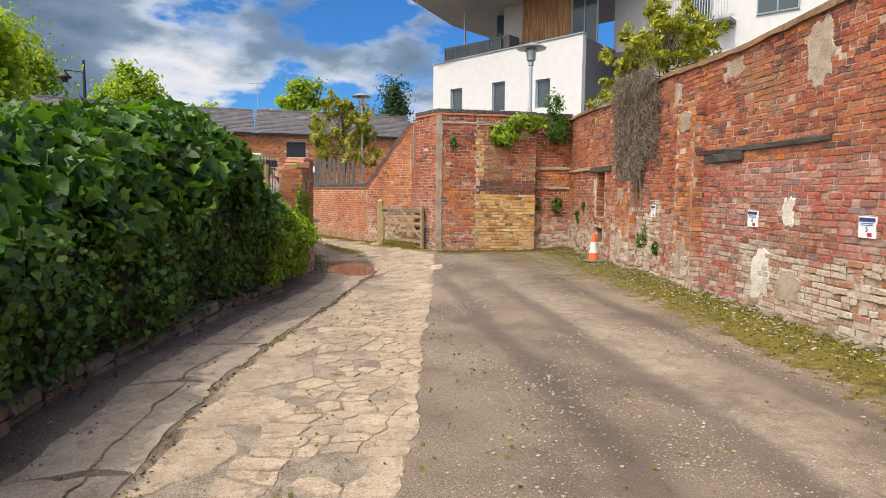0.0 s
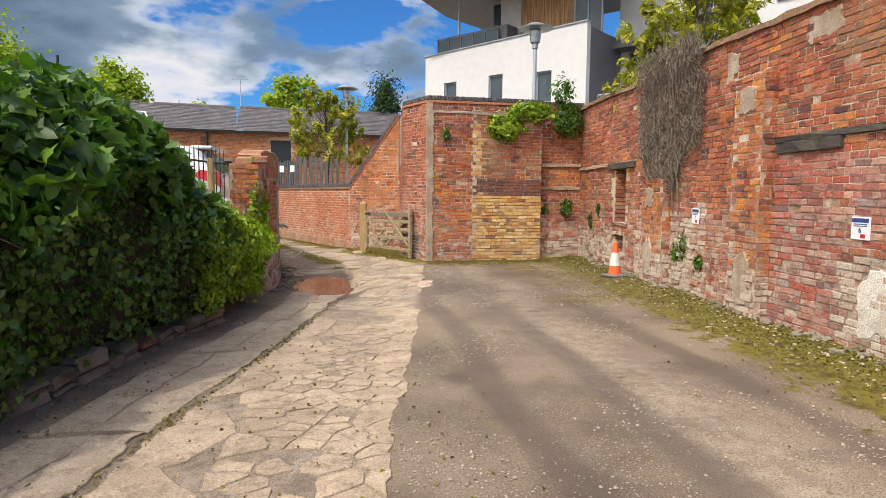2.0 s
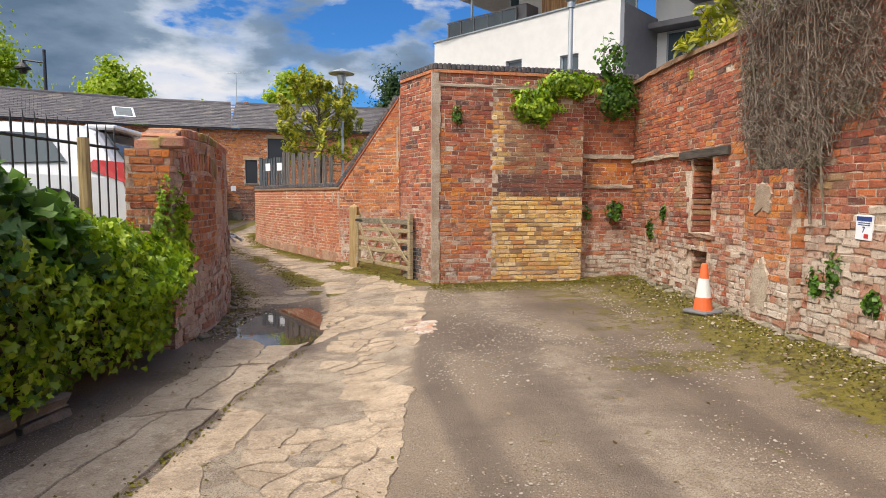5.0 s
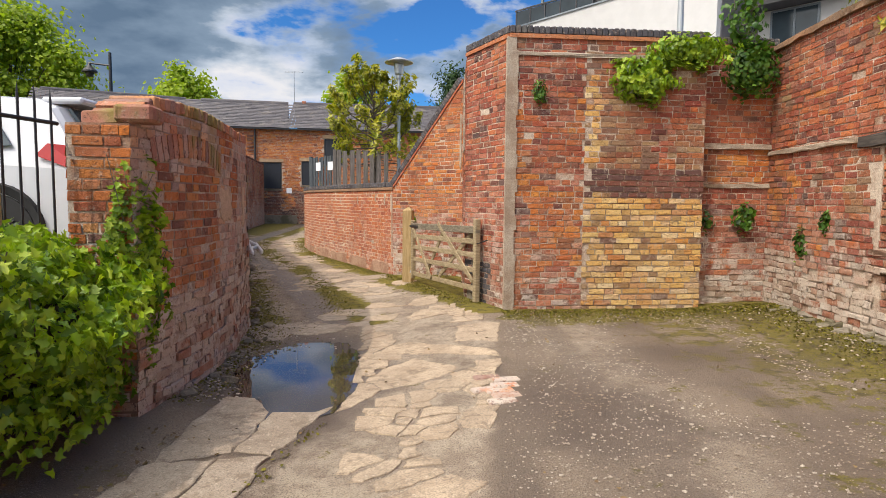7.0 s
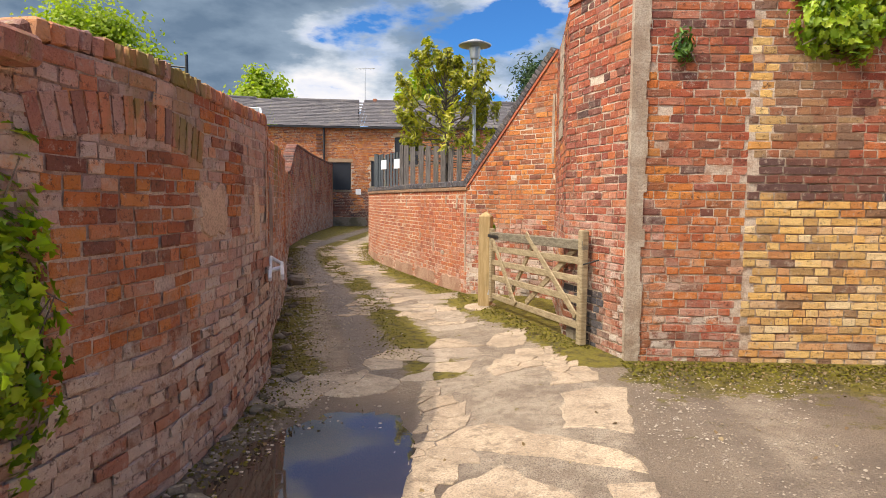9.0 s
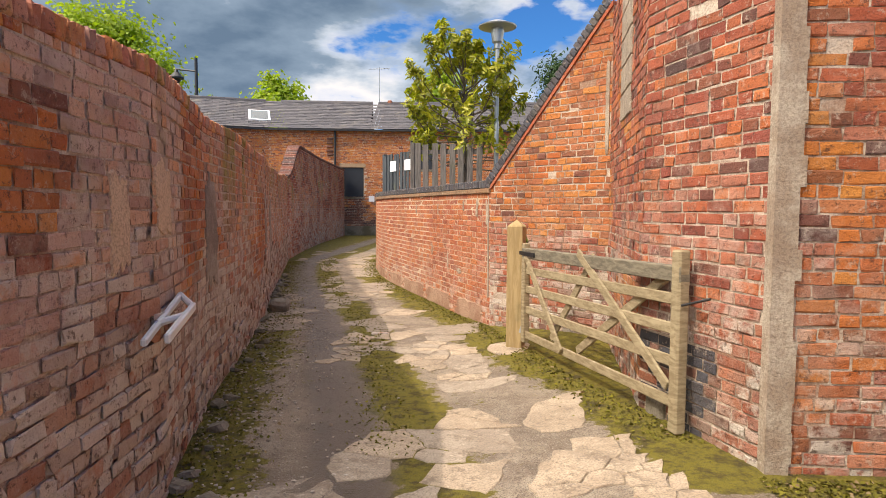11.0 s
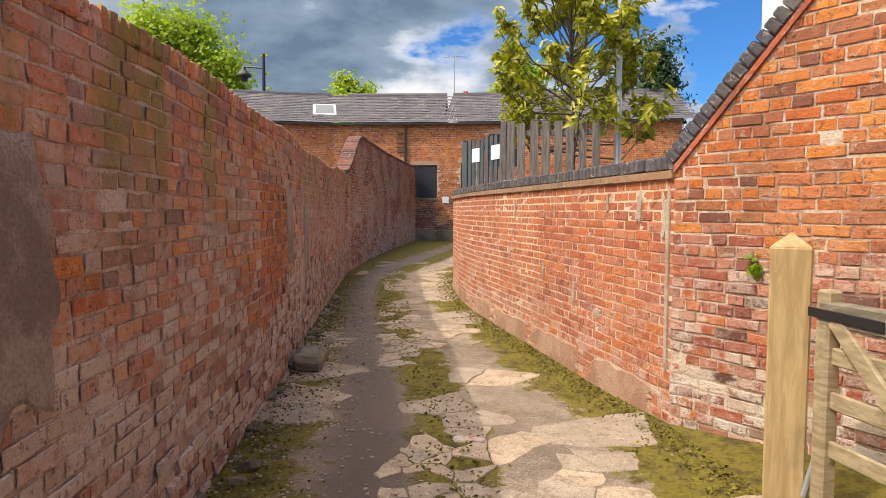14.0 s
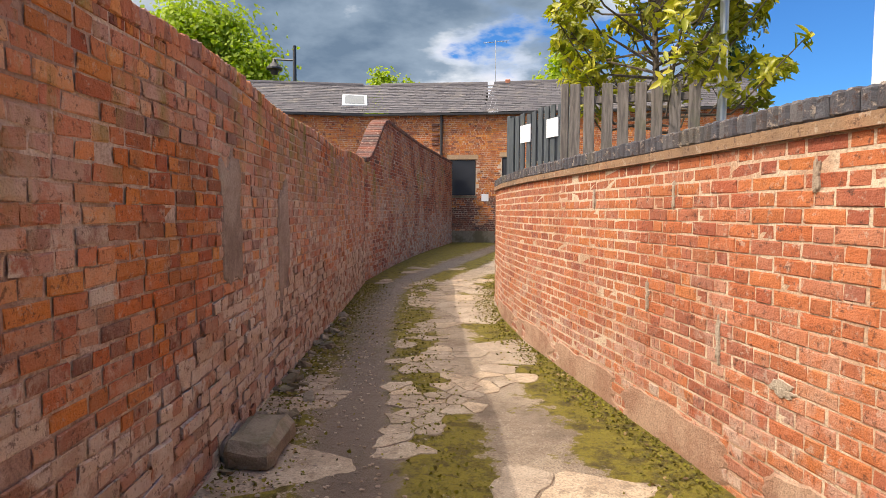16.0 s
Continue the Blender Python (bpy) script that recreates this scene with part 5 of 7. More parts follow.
def niche_lining(s0, s1, z0, z1):
    """Sooty brick cheeks and sill of a niche in the yard wall."""
    at, _ = wall_pose(RW_LINE)
    p, d = at(s0)
    m = Matrix((d, Vector((-d.y, d.x, 0)), (0, 0, 1))).transposed().to_4x4()
    m.translation = p
    w = s1 - s0
    rows = int((z1 - z0) / 0.075)
    for k in range(rows):
        z = z0 + (z1 - z0) * k / rows
        for x0, x1 in ((0.0, 0.03 + 0.008 * (k % 3)), (w - 0.03 - 0.008 * ((k + 1) % 3), w)):
            part("cheek_brick", boxed(x0, x1, 0.006 + 0.01 * (k % 2), 0.299, z, z + 0.066, bevel=0.005), BRICK_BROWN if k % 2 else BRICK_RED, wall_yard).matrix_basis = m


niche_lining(2.38, 2.98, 0.98, 1.99)
niche_lining(2.45, 2.9, 0.39, 0.71)
LW_PATCHES = ((1.75, 1.36, 0.5, 0.4, SANDY_RENDER, 31), (3.4, 1.45, 0.5, 0.5, SANDY_RENDER, 32), (2.8, 1.35, 0.22, 0.6, SANDY_RENDER, 38), (5.15, 1.2, 0.55, 1.1, GREY_RENDER, 33), (9.6, 1.2, 0.55, 1.0, GREY_RENDER, 34), (11.1, 1.0, 0.45, 1.3, GREY_RENDER, 35), (10.6, 0.6, 0.4, 0.6, STONE, 36))
for s, z, w, h, mat, sd in LW_PATCHES:
    patch(wall_old_lane, LW_LINE, s, z, w, h, mat, seed=sd, thick=0.018)
# soldier course of the bricked-up arch in the old lane wall
at, _ = wall_pose(LW_LINE)
soldier = mesh_from("arch_brick", brick_verts(0.066, 0.19, 0.014, random.Random(2), 0.006), BRICK_FACES, BRICK_SHADE)
for k in range(17):
    p, d = at(0.28 + 0.077 * k)
    m = Matrix((d, Vector((-d.y, d.x, 0)), (0, 0, 1))).transposed().to_4x4()
    m.translation = p + Vector((0, 0, 1.66 + 0.09 * math.sin(math.pi * (k + 0.5) / 17)))
    ob = new("arch_brick", soldier)
    ob.parent = wall_old_lane
    ob.matrix_basis = m @ Matrix.Rotation(0.25 * (k - 8) / 8, 4, "Y")
# cement quoin at the splayed corner, joint strips and blockwork
bm = bmesh.new()
rng = random.Random(3)
for k in range(22):
    z = -0.1 + k * 0.163
    box(bm, 2.975 - 0.012, 3.09 + rng.uniform(-0.01, 0.03), 15.575, 15.66, z, z + 0.163)
part("cement_quoin", bm, CEMENT, wall_end, "smooth cement quoin strip")
at, _ = wall_pose(RT_LINE)
for k, (s, z) in enumerate([(0.9, 2.21), (1.22, 2.21), (0.9, 2.45), (1.22, 2.45), (0.9, 2.69), (1.22, 2.69), (0.9, 2.93), (1.22, 2.93), (0.9, 3.17), (1.22, 3.17)]):
    p, d = at(s)
    m = Matrix((d, Vector((-d.y, d.x, 0)), (0, 0, 1))).transposed().to_4x4()
    m.translation = p
    part("concrete_block", boxed(0, 0.31, -0.02, 0.05, z, z + 0.23, bevel=0.008), CONCRETE_GREY, wall_return).matrix_basis = m
patch(wall_raked, SW_LINE, 1.70, 2.5, 0.05, 1.1, CEMENT, "joint_strip", seed=51, ragged=0.1)
patch(wall_lane, LR_LINE, wall_pose(LR_LINE)[1][-1] - 0.06, 0.9, 0.04, 1.4, CEMENT, "joint_strip", seed=52, ragged=0.1)
for k, (back, z, w, h) in enumerate(((0.1, 1.35, 0.1, 0.4), (0.45, 1.42, 0.09, 0.3), (0.95, 1.45, 0.05, 0.2), (2.1, 1.4, 0.04, 0.22), (3.3, 1.4, 0.05, 0.2), (1.6, 0.62, 0.05, 0.3), (2.4, 0.75, 0.05, 0.25), (1.1, 0.5, 0.2, 0.1))):
    patch(wall_lane, LR_LINE, wall_pose(LR_LINE)[1][-1] - back, z, w, h, CEMENT, "lime_run", thick=0.0165, seed=60 + k, ragged=0.5)
patch(wall_lane, LR_LINE, wall_pose(LR_LINE)[1][-1] - 0.75, -0.04, 1.45, 0.44, SALMON_RENDER, "render_plinth", thick=0.014, seed=71, ragged=0.4, label="cement plinth")

for k, (back, w, h) in enumerate(((2.1, 1.5, 0.4), (3.5, 1.6, 0.36), (5.0, 1.7, 0.34), (6.6, 1.8, 0.32))):
    patch(wall_lane, LR_LINE, wall_pose(LR_LINE)[1][-1] - back, -0.05, w, h, SALMON_RENDER, "render_plinth", thick=0.012, seed=80 + k, ragged=0.3)

# orange end pier of the old lane wall
PIER_LINE = [(-0.74, 12.9), (-0.74, 12.2), (-0.32, 12.2)]
pier_end = build_wall("wall_end_pier", PIER_LINE, lambda s: 1.93, lambda s, z: BRICK_ORANGE, "orange brick end pier beside the railings", thick=0.2, seed=77, near=lambda s, z: True)
part("cap_stone", boxed(-0.42, -0.16, 12.18, 12.42, 1.94, 2.06, bevel=0.02), BRICK_SHADE, wall_old_lane, "worn brick cap")


# ---- signs ----
def sign(y, z, w, h, number, tilt=0.0):
    at, _ = wall_pose(RW_LINE)
    p, d = at(wall_s(y))
    m = Matrix((d, Vector((-d.y, d.x, 0)), (0, 0, 1))).transposed().to_4x4()
    m.translation = p + Vector((d.y, -d.x, 0)) * 0.022 + Vector((0, 0, z))
    ob = tagged(new("parking_sign"), "small white parking bay sign with blue header, number " + number, "sign", "parking signs")
    ob.matrix_world = m @ Matrix.Rotation(tilt, 4, "Y")
    part("board", boxed(-w / 2, w / 2, -0.004, 0.012, -h / 2, h / 2, bevel=0.002), SIGN_WHITE, ob)
    part("header", boxed(-w / 2 + 0.01, w / 2 - 0.01, -0.007, -0.003, h * 0.26, h * 0.44), SIGN_BLUE, ob)
    for k in range(2):
        part("print_line", boxed(-w * 0.36, w * 0.36, -0.007, -0.003, h * (0.17 - 0.08 * k), h * (0.2 - 0.08 * k)), SIGN_BLUE, ob)
    part("logo", boxed(w * 0.05, w * 0.3, -0.007, -0.003, -h * 0.42, -h * 0.25), SIGN_RED, ob)
    f = bpy.data.curves.new("number", "FONT")
    f.body, f.size, f.align_x, f.extrude = number, h * 0.34, "CENTER", 0.0015
    f.materials.append(SIGN_BLUE)
    t = new("number", f)
    t.parent = ob
    t.matrix_basis = Matrix.Translation((0, -0.006, -h * 0.2)) @ Matrix.Rotation(math.pi / 2, 4, "X")


sign(6.95, 1.2, 0.225, 0.21, "6")
sign(10.1, 1.2, 0.2, 0.22, "7", 0.03)
sign(5.0, 1.2, 0.225, 0.21, "5")


# ---- traffic cone ----
def build_cone():
    ob = thing("traffic_cone", pose(5.72, 12.15, ground_z(5.72, 12.15), 0, 0, 20), "faded orange and white traffic cone on a grey base", "traffic cone")
    bm = boxed(-0.17, 0.17, -0.17, 0.17, 0, 0.05, bevel=0.018)
    part("base", bm, plain("grey rubber base", (0.16, 0.16, 0.17), 0.8), ob)
    for name, mat, z0, z1 in (("body", CONE_ORANGE, 0.05, 0.2), ("sleeve", CONE_WHITE, 0.2, 0.43), ("tip", CONE_ORANGE, 0.43, 0.6)):
        bm = bmesh.new()
        r = lambda z: 0.12 - 0.14 * z
        lathe(bm, [(r(z0), z0), (r(z1), z1)] + ([(0.028, z1 + 0.012)] if name == "tip" else []), 20)
        part(name, bm, mat, ob)


build_cone()


# ---- bracket on the old wall ----
def build_bracket():
    at, _ = wall_pose(LW_LINE)
    p, d = at(3.35)
    m = Matrix((d, Vector((-d.y, d.x, 0)), (0, 0, 1))).transposed().to_4x4()
    m.translation = p + Vector((0, 0, 0.84))
    ob = tagged(new("wall_bracket"), "bent white metal bracket jutting from the old brick wall", "bracket")
    ob.matrix_world = m
    part("lower_arm", boxed(-0.6, 0.14, -0.15, -0.12, -0.03, 0.02, bevel=0.008, m=Matrix.Rotation(-0.05, 4, "Y")), PVC, ob)
    part("upper_arm", boxed(-0.6, 0.3, -0.05, -0.02, -0.01, 0.03, bevel=0.008, m=Matrix.Rotation(-0.10, 4, "Y")), PVC, ob)
    bm = bmesh.new()
    rod(bm, (0.3, -0.035, 0.05), (0.13, -0.135, 0.0), 0.018)
    part("strut", bm, PVC, ob)
    part("bar", rodded((-0.3, -0.03, -0.015), (-0.12, -0.135, -0.005), 0.02), PVC, ob)


build_bracket()


# ---- stone by the old wall ----
bm = boxed(-0.3, 0.3, -0.16, 0.13, 0, 0.17, bevel=0.045)
bmesh.ops.subdivide_edges(bm, edges=bm.edges[:], cuts=2)
for v in bm.verts:
    v.co += Vector((1, 1, 1)) * 0.03 * noise.noise(v.co * 7)
stone = tagged(part("kerb_stone", bm, DARK_STONE, None), "rounded mossy stone block against the old brick wall", "stone")
stone.matrix_world = pose(-1.62, 21.45, ground_z(-1.62, 21.45) - 0.02, 0, 0, 106)


# ---- railings and car ----
def build_railings():
    ob = thing("railings", pose(0, 0, 0), "black iron railings with a timber post above the ivy", "railing")
    a, b = Vector((-0.80, 12.22, 0)), Vector((-3.3, 5.0, 0))
    d = b - a
    n = 62
    for z in (1.12, 1.92):
        part("rail", rodded(a + Vector((0, 0, z)), b + Vector((0, 0, z + 0.1)), 0.014), IRON, ob)
    bm = bmesh.new()
    rod(bm, (0, 0, 0), (0, 0, 1.12), 0.0085, 0.0085, 6)
    rod(bm, (0, 0, 1.12), (0, 0, 1.2), 0.0085, 0.001, 6)
    me = bpy.data.meshes.new("bar")
    bm.to_mesh(me)
    bm.free()
    me.materials.append(IRON)
    for i in range(n):
        q = new("bar", me)
        q.parent = ob
        q.location = a + d * ((i + 0.4) / n) + Vector((0, 0, 0.95))
    part("timber_post", rodded((-0.93, 11.68, 0.9), (-0.93, 11.68, 1.98), 0.055, 0.05, 10), POST_WOOD, ob, "round timber post")


build_railings()


def build_car():
    car = thing("parked_car", pose(-0.86, 13.95, 0.78, 0, 0, 176), "white hatchback car parked behind the railings", "car")
    # the car points along +x of its own frame; its tail is at 0
    prof = [(0.02, 0.42), (0.0, 0.62), (0.06, 0.86), (0.12, 1.0), (0.42, 1.42), (0.62, 1.5), (1.5, 1.54), (2.3, 1.47), (2.95, 1.02), (3.9, 0.9), (4.18, 0.72), (4.22, 0.45), (4.1, 0.3), (0.2, 0.28)]
    bm = bmesh.new()
    rows = []
    for w, k in ((-0.88, 0.0), (-0.82, 0.5), (-0.6, 1.0), (0.6, 1.0), (0.82, 0.5), (0.88, 0.0)):
        row = []
        for x, z in prof:
            tuck = 0.2 * max(0, z - 0.98) / 0.5 * (1 if w > 0 else -1)
            sink = (1 - k) * 0.035 * (z > 1.2)
            row.append(bm.verts.new((x + (0.05 * (1 - k) if x < 1 else -0.05 * (1 - k)), w - tuck, z - sink)))
        rows.append(row)
    n = len(prof)
    for a, b in zip(rows, rows[1:]):
        for i in range(n):
            bm.faces.new((a[i], a[(i + 1) % n], b[(i + 1) % n], b[i]))
    bm.faces.new(rows[0])
    bm.faces.new(rows[-1][::-1])
    part("body", bm, CAR_WHITE, car)
    for side in (1, -1):
        y = side * 0.80
        for x in (0.86, 3.42):
            bm = bmesh.new()
            for r0, r1, w0, w1 in ((0.34, 0.34, 0.0, 0.2),):
                rod(bm, (x, side * 0.70, 0.33), (x, side * 0.895, 0.33), 0.335, 0.335, 28)
            wheel = part("wheel", bm, RUBBER, car, "black tyre")
            bm = bmesh.new()
            for k in range(10):
                t = 2 * math.pi * k / 10
                rod(bm, (x, side * 0.90, 0.33), (x + 0.21 * math.cos(t), side * 0.90, 0.33 + 0.21 * math.sin(t)), 0.022, 0.016, 5)
            rod(bm, (x, side * 0.89, 0.33), (x, side * 0.91, 0.33), 0.06, 0.05, 14)
            part("rim", bm, CHROME, wheel, "silver spoked rim")
            bm = bmesh.new()
            last = None
            for k in range(17):
                t = math.pi * k / 16
                ring = [bm.verts.new((x + r * math.cos(t), side * w, 0.33 + r * math.sin(t))) for r, w in ((0.345, 0.84), (0.345, 0.9), (0.42, 0.93), (0.43, 0.84))]
                if last:
                    for i in range(4):
                        bm.faces.new((last[i], last[(i + 1) % 4], ring[(i + 1) % 4], ring[i]))
                else:
                    bm.faces.new(ring)
                last = ring
            bm.faces.new(last[::-1])
            part("wheel_arch", bm, RUBBER, car, "black wheel arch lining")

        def pane(name, pts, mat, out_by):
            bm = bmesh.new()
            lo, hi = [], []
            for px, pz in pts:
                t = 0.88 - 0.2 * max(0, pz - 0.98) / 0.5
                lo.append(bm.verts.new((px, side * (t - 0.02), pz)))
                hi.append(bm.verts.new((px, side * (t + out_by), pz)))
            k = len(pts)
            bm.faces.new(hi)
            bm.faces.new(lo[::-1])
            for i in range(k):
                bm.faces.new((lo[i], lo[(i + 1) % k], hi[(i + 1) % k], hi[i]))
            return part(name, bm, mat, car)
        pane("side_window", [(0.72, 1.06), (1.55, 1.03), (1.55, 1.40), (0.98, 1.38)], GLASS, 0.006)
        pane("side_window", [(1.62, 1.03), (2.72, 1.03), (2.35, 1.32), (1.62, 1.40)], GLASS, 0.006)
        pane("tail_lamp", [(0.03, 0.80), (0.5, 0.98), (0.42, 1.08), (0.1, 1.05)], TAIL_RED, 0.014)
        pane("door_seam", [(1.57, 0.36), (1.585, 0.36), (1.585, 1.0), (1.57, 1.0)], PANEL_DARK, 0.003)
    bm = bmesh.new()
    q = [bm.verts.new(v) for v in ((0.145, -0.6, 1.03), (0.145, 0.6, 1.03), (0.395, 0.58, 1.385), (0.395, -0.58, 1.385))]
    r = [bm.verts.new((v.co.x - 0.02, v.co.y, v.co.z + 0.02)) for v in q]
    bm.faces.new(r)
    for i in range(4):
        bm.faces.new((q[i], q[(i + 1) % 4], r[(i + 1) % 4], r[i]))
    part("rear_window", bm, GLASS, car)
    part("spoiler", boxed(0.26, 0.62, -0.6, 0.6, 1.44, 1.5, bevel=0.02), CAR_WHITE, car)
    part("rear_bumper", boxed(-0.05, 0.2, -0.84, 0.84, 0.3, 0.62, bevel=0.05), CAR_WHITE, car)
    part("number_plate", boxed(-0.005, 0.04, -0.26, 0.26, 0.68, 0.79), SIGN_WHITE, car)


build_car()



# ---- fences on the terrace ----
def fence(name, a, b, z0, z1, mat, label, wide, gap, seed):
    rng = random.Random(seed)
    a, b = Vector((*a, 0)), Vector((*b, 0))
    d = (b - a).normalized()
    m = Matrix((d, Vector((-d.y, d.x, 0)), (0, 0, 1))).transposed().to_4x4()
    m.translation = a
    ob = tagged(new(name), label, "fence")
    ob.matrix_world = m
    L = (b - a).length
    for z in (z0 + 0.25, z1 - 0.22):
        part("rail", boxed(0, L, 0.03, 0.07, z, z + 0.09, bevel=0.005), mat, ob)
    x = 0.0
    while x < L:
        h = z1 + rng.uniform(-0.02, 0.02)
        part("paling", boxed(x, x + wide, 0.0, 0.024, z0, h, bevel=0.004, m=Matrix.Rotation(rng.uniform(-0.006, 0.006), 4, "Y")), mat, ob)
        x += wide + gap
    part("post", boxed(-0.09, 0.0, 0.0, 0.1, z0 - 0.1, z1 + 0.03, bevel=0.006), mat, ob)
    return ob


fence("paling_fence", (-0.02, 26.0), (1.46, 25.95), 1.5, 2.84, GREY_WOOD, "grey weathered timber paling fence", 0.13, 0.065, 2)
gate2 = fence("terrace_gate", (-0.95, 27.6), (0.02, 26.3), 1.5, 2.72, DARK_WOOD, "dark painted paling gate with white notices", 0.11, 0.05, 3)
for x in (0.35, 1.05):
    part("notice", boxed(x, x + 0.28, -0.02, -0.006, 2.3, 2.55), SIGN_WHITE, gate2, "white notice")


# ---- street lamps ----
def modern_lamp(x, y, z0, top):
    ob = thing("street_lamp", pose(x, y, z0), "slim galvanised street lamp with a flat round hood", "street lamp", "terrace lamps")
    h = top - z0
    part("pole", rodded((0, 0, 0), (0, 0, h - 0.5), 0.06, 0.045, 14), STEEL, ob)
    bm = bmesh.new()
    lathe(bm, [(0.05, h - 0.62), (0.075, h - 0.6), (0.075, h - 0.5), (0.12, h - 0.46), (0.15, h - 0.2), (0.13, h - 0.14)], 20)
    part("lantern", bm, STEEL, ob)
    bm = bmesh.new()
    lathe(bm, [(0.13, h - 0.15), (0.42, h - 0.14), (0.43, h - 0.115), (0.2, h - 0.02), (0.06, h + 0.03)], 28)
    part("hood", bm, STEEL, ob)


modern_lamp(1.8, 26.4, 1.5, 5.6)
modern_lamp(6.0, 17.2, 1.5, 5.75)


def old_lamp(x, y, z0, top):
    ob = thing("heritage_lamp", pose(x, y, z0), "tall black heritage street lamp with a hanging lantern", "street lamp")
    h = top - z0
    part("column", rodded((0, 0, 0), (0, 0, h), 0.16, 0.1, 10), IRON, ob)
    part("arm", rodded((0, 0, h - 0.9), (-1.5, 0, h - 0.75), 0.06), IRON, ob)
    bm = bmesh.new()
    lathe(bm, [(0.08, -0.1), (0.16, -0.3), (0.5, -0.65), (0.5, -0.75), (0.28, -0.8), (0.2, -1.05)], 14, (-1.4, 0, h - 0.65))
    part("lantern", bm, IRON, ob)


old_lamp(-18, 54, 0, 11.6)


# ---- old brick building at the lane's end ----
def build_outbuilding():
    line = [(-16.2, 40.6), (-9.3, 43.3), (-4.2, 44.0), (6.3, 44.5)]
    wall = build_wall("wall_outbuilding", line, lambda s: 5.36, lambda s, z: BRICK_DARK if z < 1.9 and noise.noise(Vector((s, z * 2, 1.0))) > -0.2 else BRICK_ORANGE, "orange brick front of an old outbuilding", course=0.0825, seed=91, thick=0.4, missing=0.0, holes=[(11.06, 12.2, 1.98, 3.5, 0.12), (14.6, 15.9, 3.4, 4.9, 0.12), (13.3, 14.0, 2.2, 3.6, 0.12)])
    at, lens = wall_pose(line)

    def local(s):
        p, d = at(s)
        m = Matrix((d, Vector((-d.y, d.x, 0)), (0, 0, 1))).transposed().to_4x4()
        m.translation = p
        return m
    for s0, s1, z0, z1 in ((11.06, 12.2, 1.98, 3.5), (14.6, 15.9, 3.4, 4.9), (13.3, 14.0, 2.2, 3.6)):
        w = part("window_shutter", boxed(0.02, s1 - s0 - 0.02, 0.05, 0.1, z0 + 0.02, z1 - 0.02, bevel=0.01), SHUTTER, wall, "black painted shutter")
        w.matrix_basis = local(s0)
        part("lintel", boxed(-0.1, s1 - s0 + 0.1, -0.02, 0.1, z1 + 0.002, z1 + 0.2, bevel=0.01), SANDSTONE, wall, "sandstone lintel").matrix_basis = local(s0)
        part("sill", boxed(-0.06, s1 - s0 + 0.06, -0.05, 0.1, z0 - 0.09, z0 - 0.002, bevel=0.01), DARK_STONE, wall).matrix_basis = local(s0)
    part("notice", boxed(0, 0.3, -0.03, -0.014, 1.75, 2.05), SIGN_WHITE, wall, "white notice").matrix_basis = local(12.45)
    part("stone_plinth", boxed(0, 7, -0.05, 0.1, -0.2, 0.5, bevel=0.02), DARK_STONE, wall).matrix_basis = local(10.6)
    # roof slates, row on row
    verts, faces = [], []
    rng = random.Random(4)
    deep, rise = 3.6, 1.85
    rows = 17
    for r in range(rows):
        y0, y1 = -0.28 + (deep + 0.28) * r / rows, -0.28 + (deep + 0.28) * (r + 1.25) / rows
        z0, z1 = 5.42 + (rise + 0.1) * r / rows, 5.42 + (rise + 0.1) * (r + 1.25) / rows
        s = -0.4 + 0.18 * (r % 2)
        while s < lens[-1] + 0.3:
            w = 0.36
            j = rng.uniform(-0.008, 0.012)
            quad = []
            for ss, yy, zz in ((s, y0, z0 + 0.03 + j), (s + w - 0.012, y0, z0 + 0.03 + j), (s + w - 0.012, y1, z1 + 0.005), (s, y1, z1 + 0.005)):
                p, d = at(min(max(ss, 0.001), lens[-1] - 0.001))
                p = p + d * (ss - min(max(ss, 0.001), lens[-1] - 0.001))
                quad.append((p.x - d.y * yy, p.y + d.x * yy, zz))
            o = len(verts)
            verts += quad + [(x, y, z - 0.012) for x, y, z in quad[:2]]
            faces += [(o, o + 1, o + 2, o + 3), (o, o + 4, o + 5, o + 1)]
            s += w
    roof = new("roof", mesh_from("roof", verts, faces, SLATE))
    roof.parent = wall
    tagged(roof, "grey slate roof", kind="stuff")
    band(wall, line, lambda s: 5.36, PANEL_DARK, 0.05, 0.24, 0.45, "roof_base")
    band(wall, line, lambda s: 5.33, IRON, 0.08, 0.33, -0.24, "gutter", "black gutter")
    bm = bmesh.new()
    for s0, s1 in zip(lens, lens[1:]):
        (p, d), (q, _) = at(s0 + 0.001), at(s1 - 0.001)
        n = Vector((-d.y, d.x, 0)) * deep
        rod(bm, p + n + Vector((0, 0, 5.42 + rise + 0.08)), q + n + Vector((0, 0, 5.42 + rise + 0.08)), 0.13, 0.13, 8)
    for t in lens[1:-1]:
        p, d = at(t)
        n = Vector((-d.y, d.x, 0))
        rod(bm, p - n * 0.28 + Vector((0, 0, 5.44)), p + n * deep + Vector((0, 0, 5.42 + rise + 0.08)), 0.03, 0.03, 6)
    part("ridge", bm, SLATE, wall)
    # gable at the far left and the rear slope
    bm = bmesh.new()
    for s0, s1 in zip(lens, lens[1:]):
        (p, d), (q, _) = at(s0 + 0.001), at(s1 - 0.001)
        n = Vector((-d.y, d.x, 0))
        v = [bm.verts.new(c) for c in (p + n * deep + Vector((0, 0, 7.3)), q + n * deep + Vector((0, 0, 7.3)), q + n * deep * 2 + Vector((0, 0, 5.4)), p + n * deep * 2 + Vector((0, 0, 5.4)), p + n * deep * 2, q + n * deep * 2)]
        bm.faces.new(v[:4])
        bm.faces.new((v[3], v[2], v[5], v[4]))
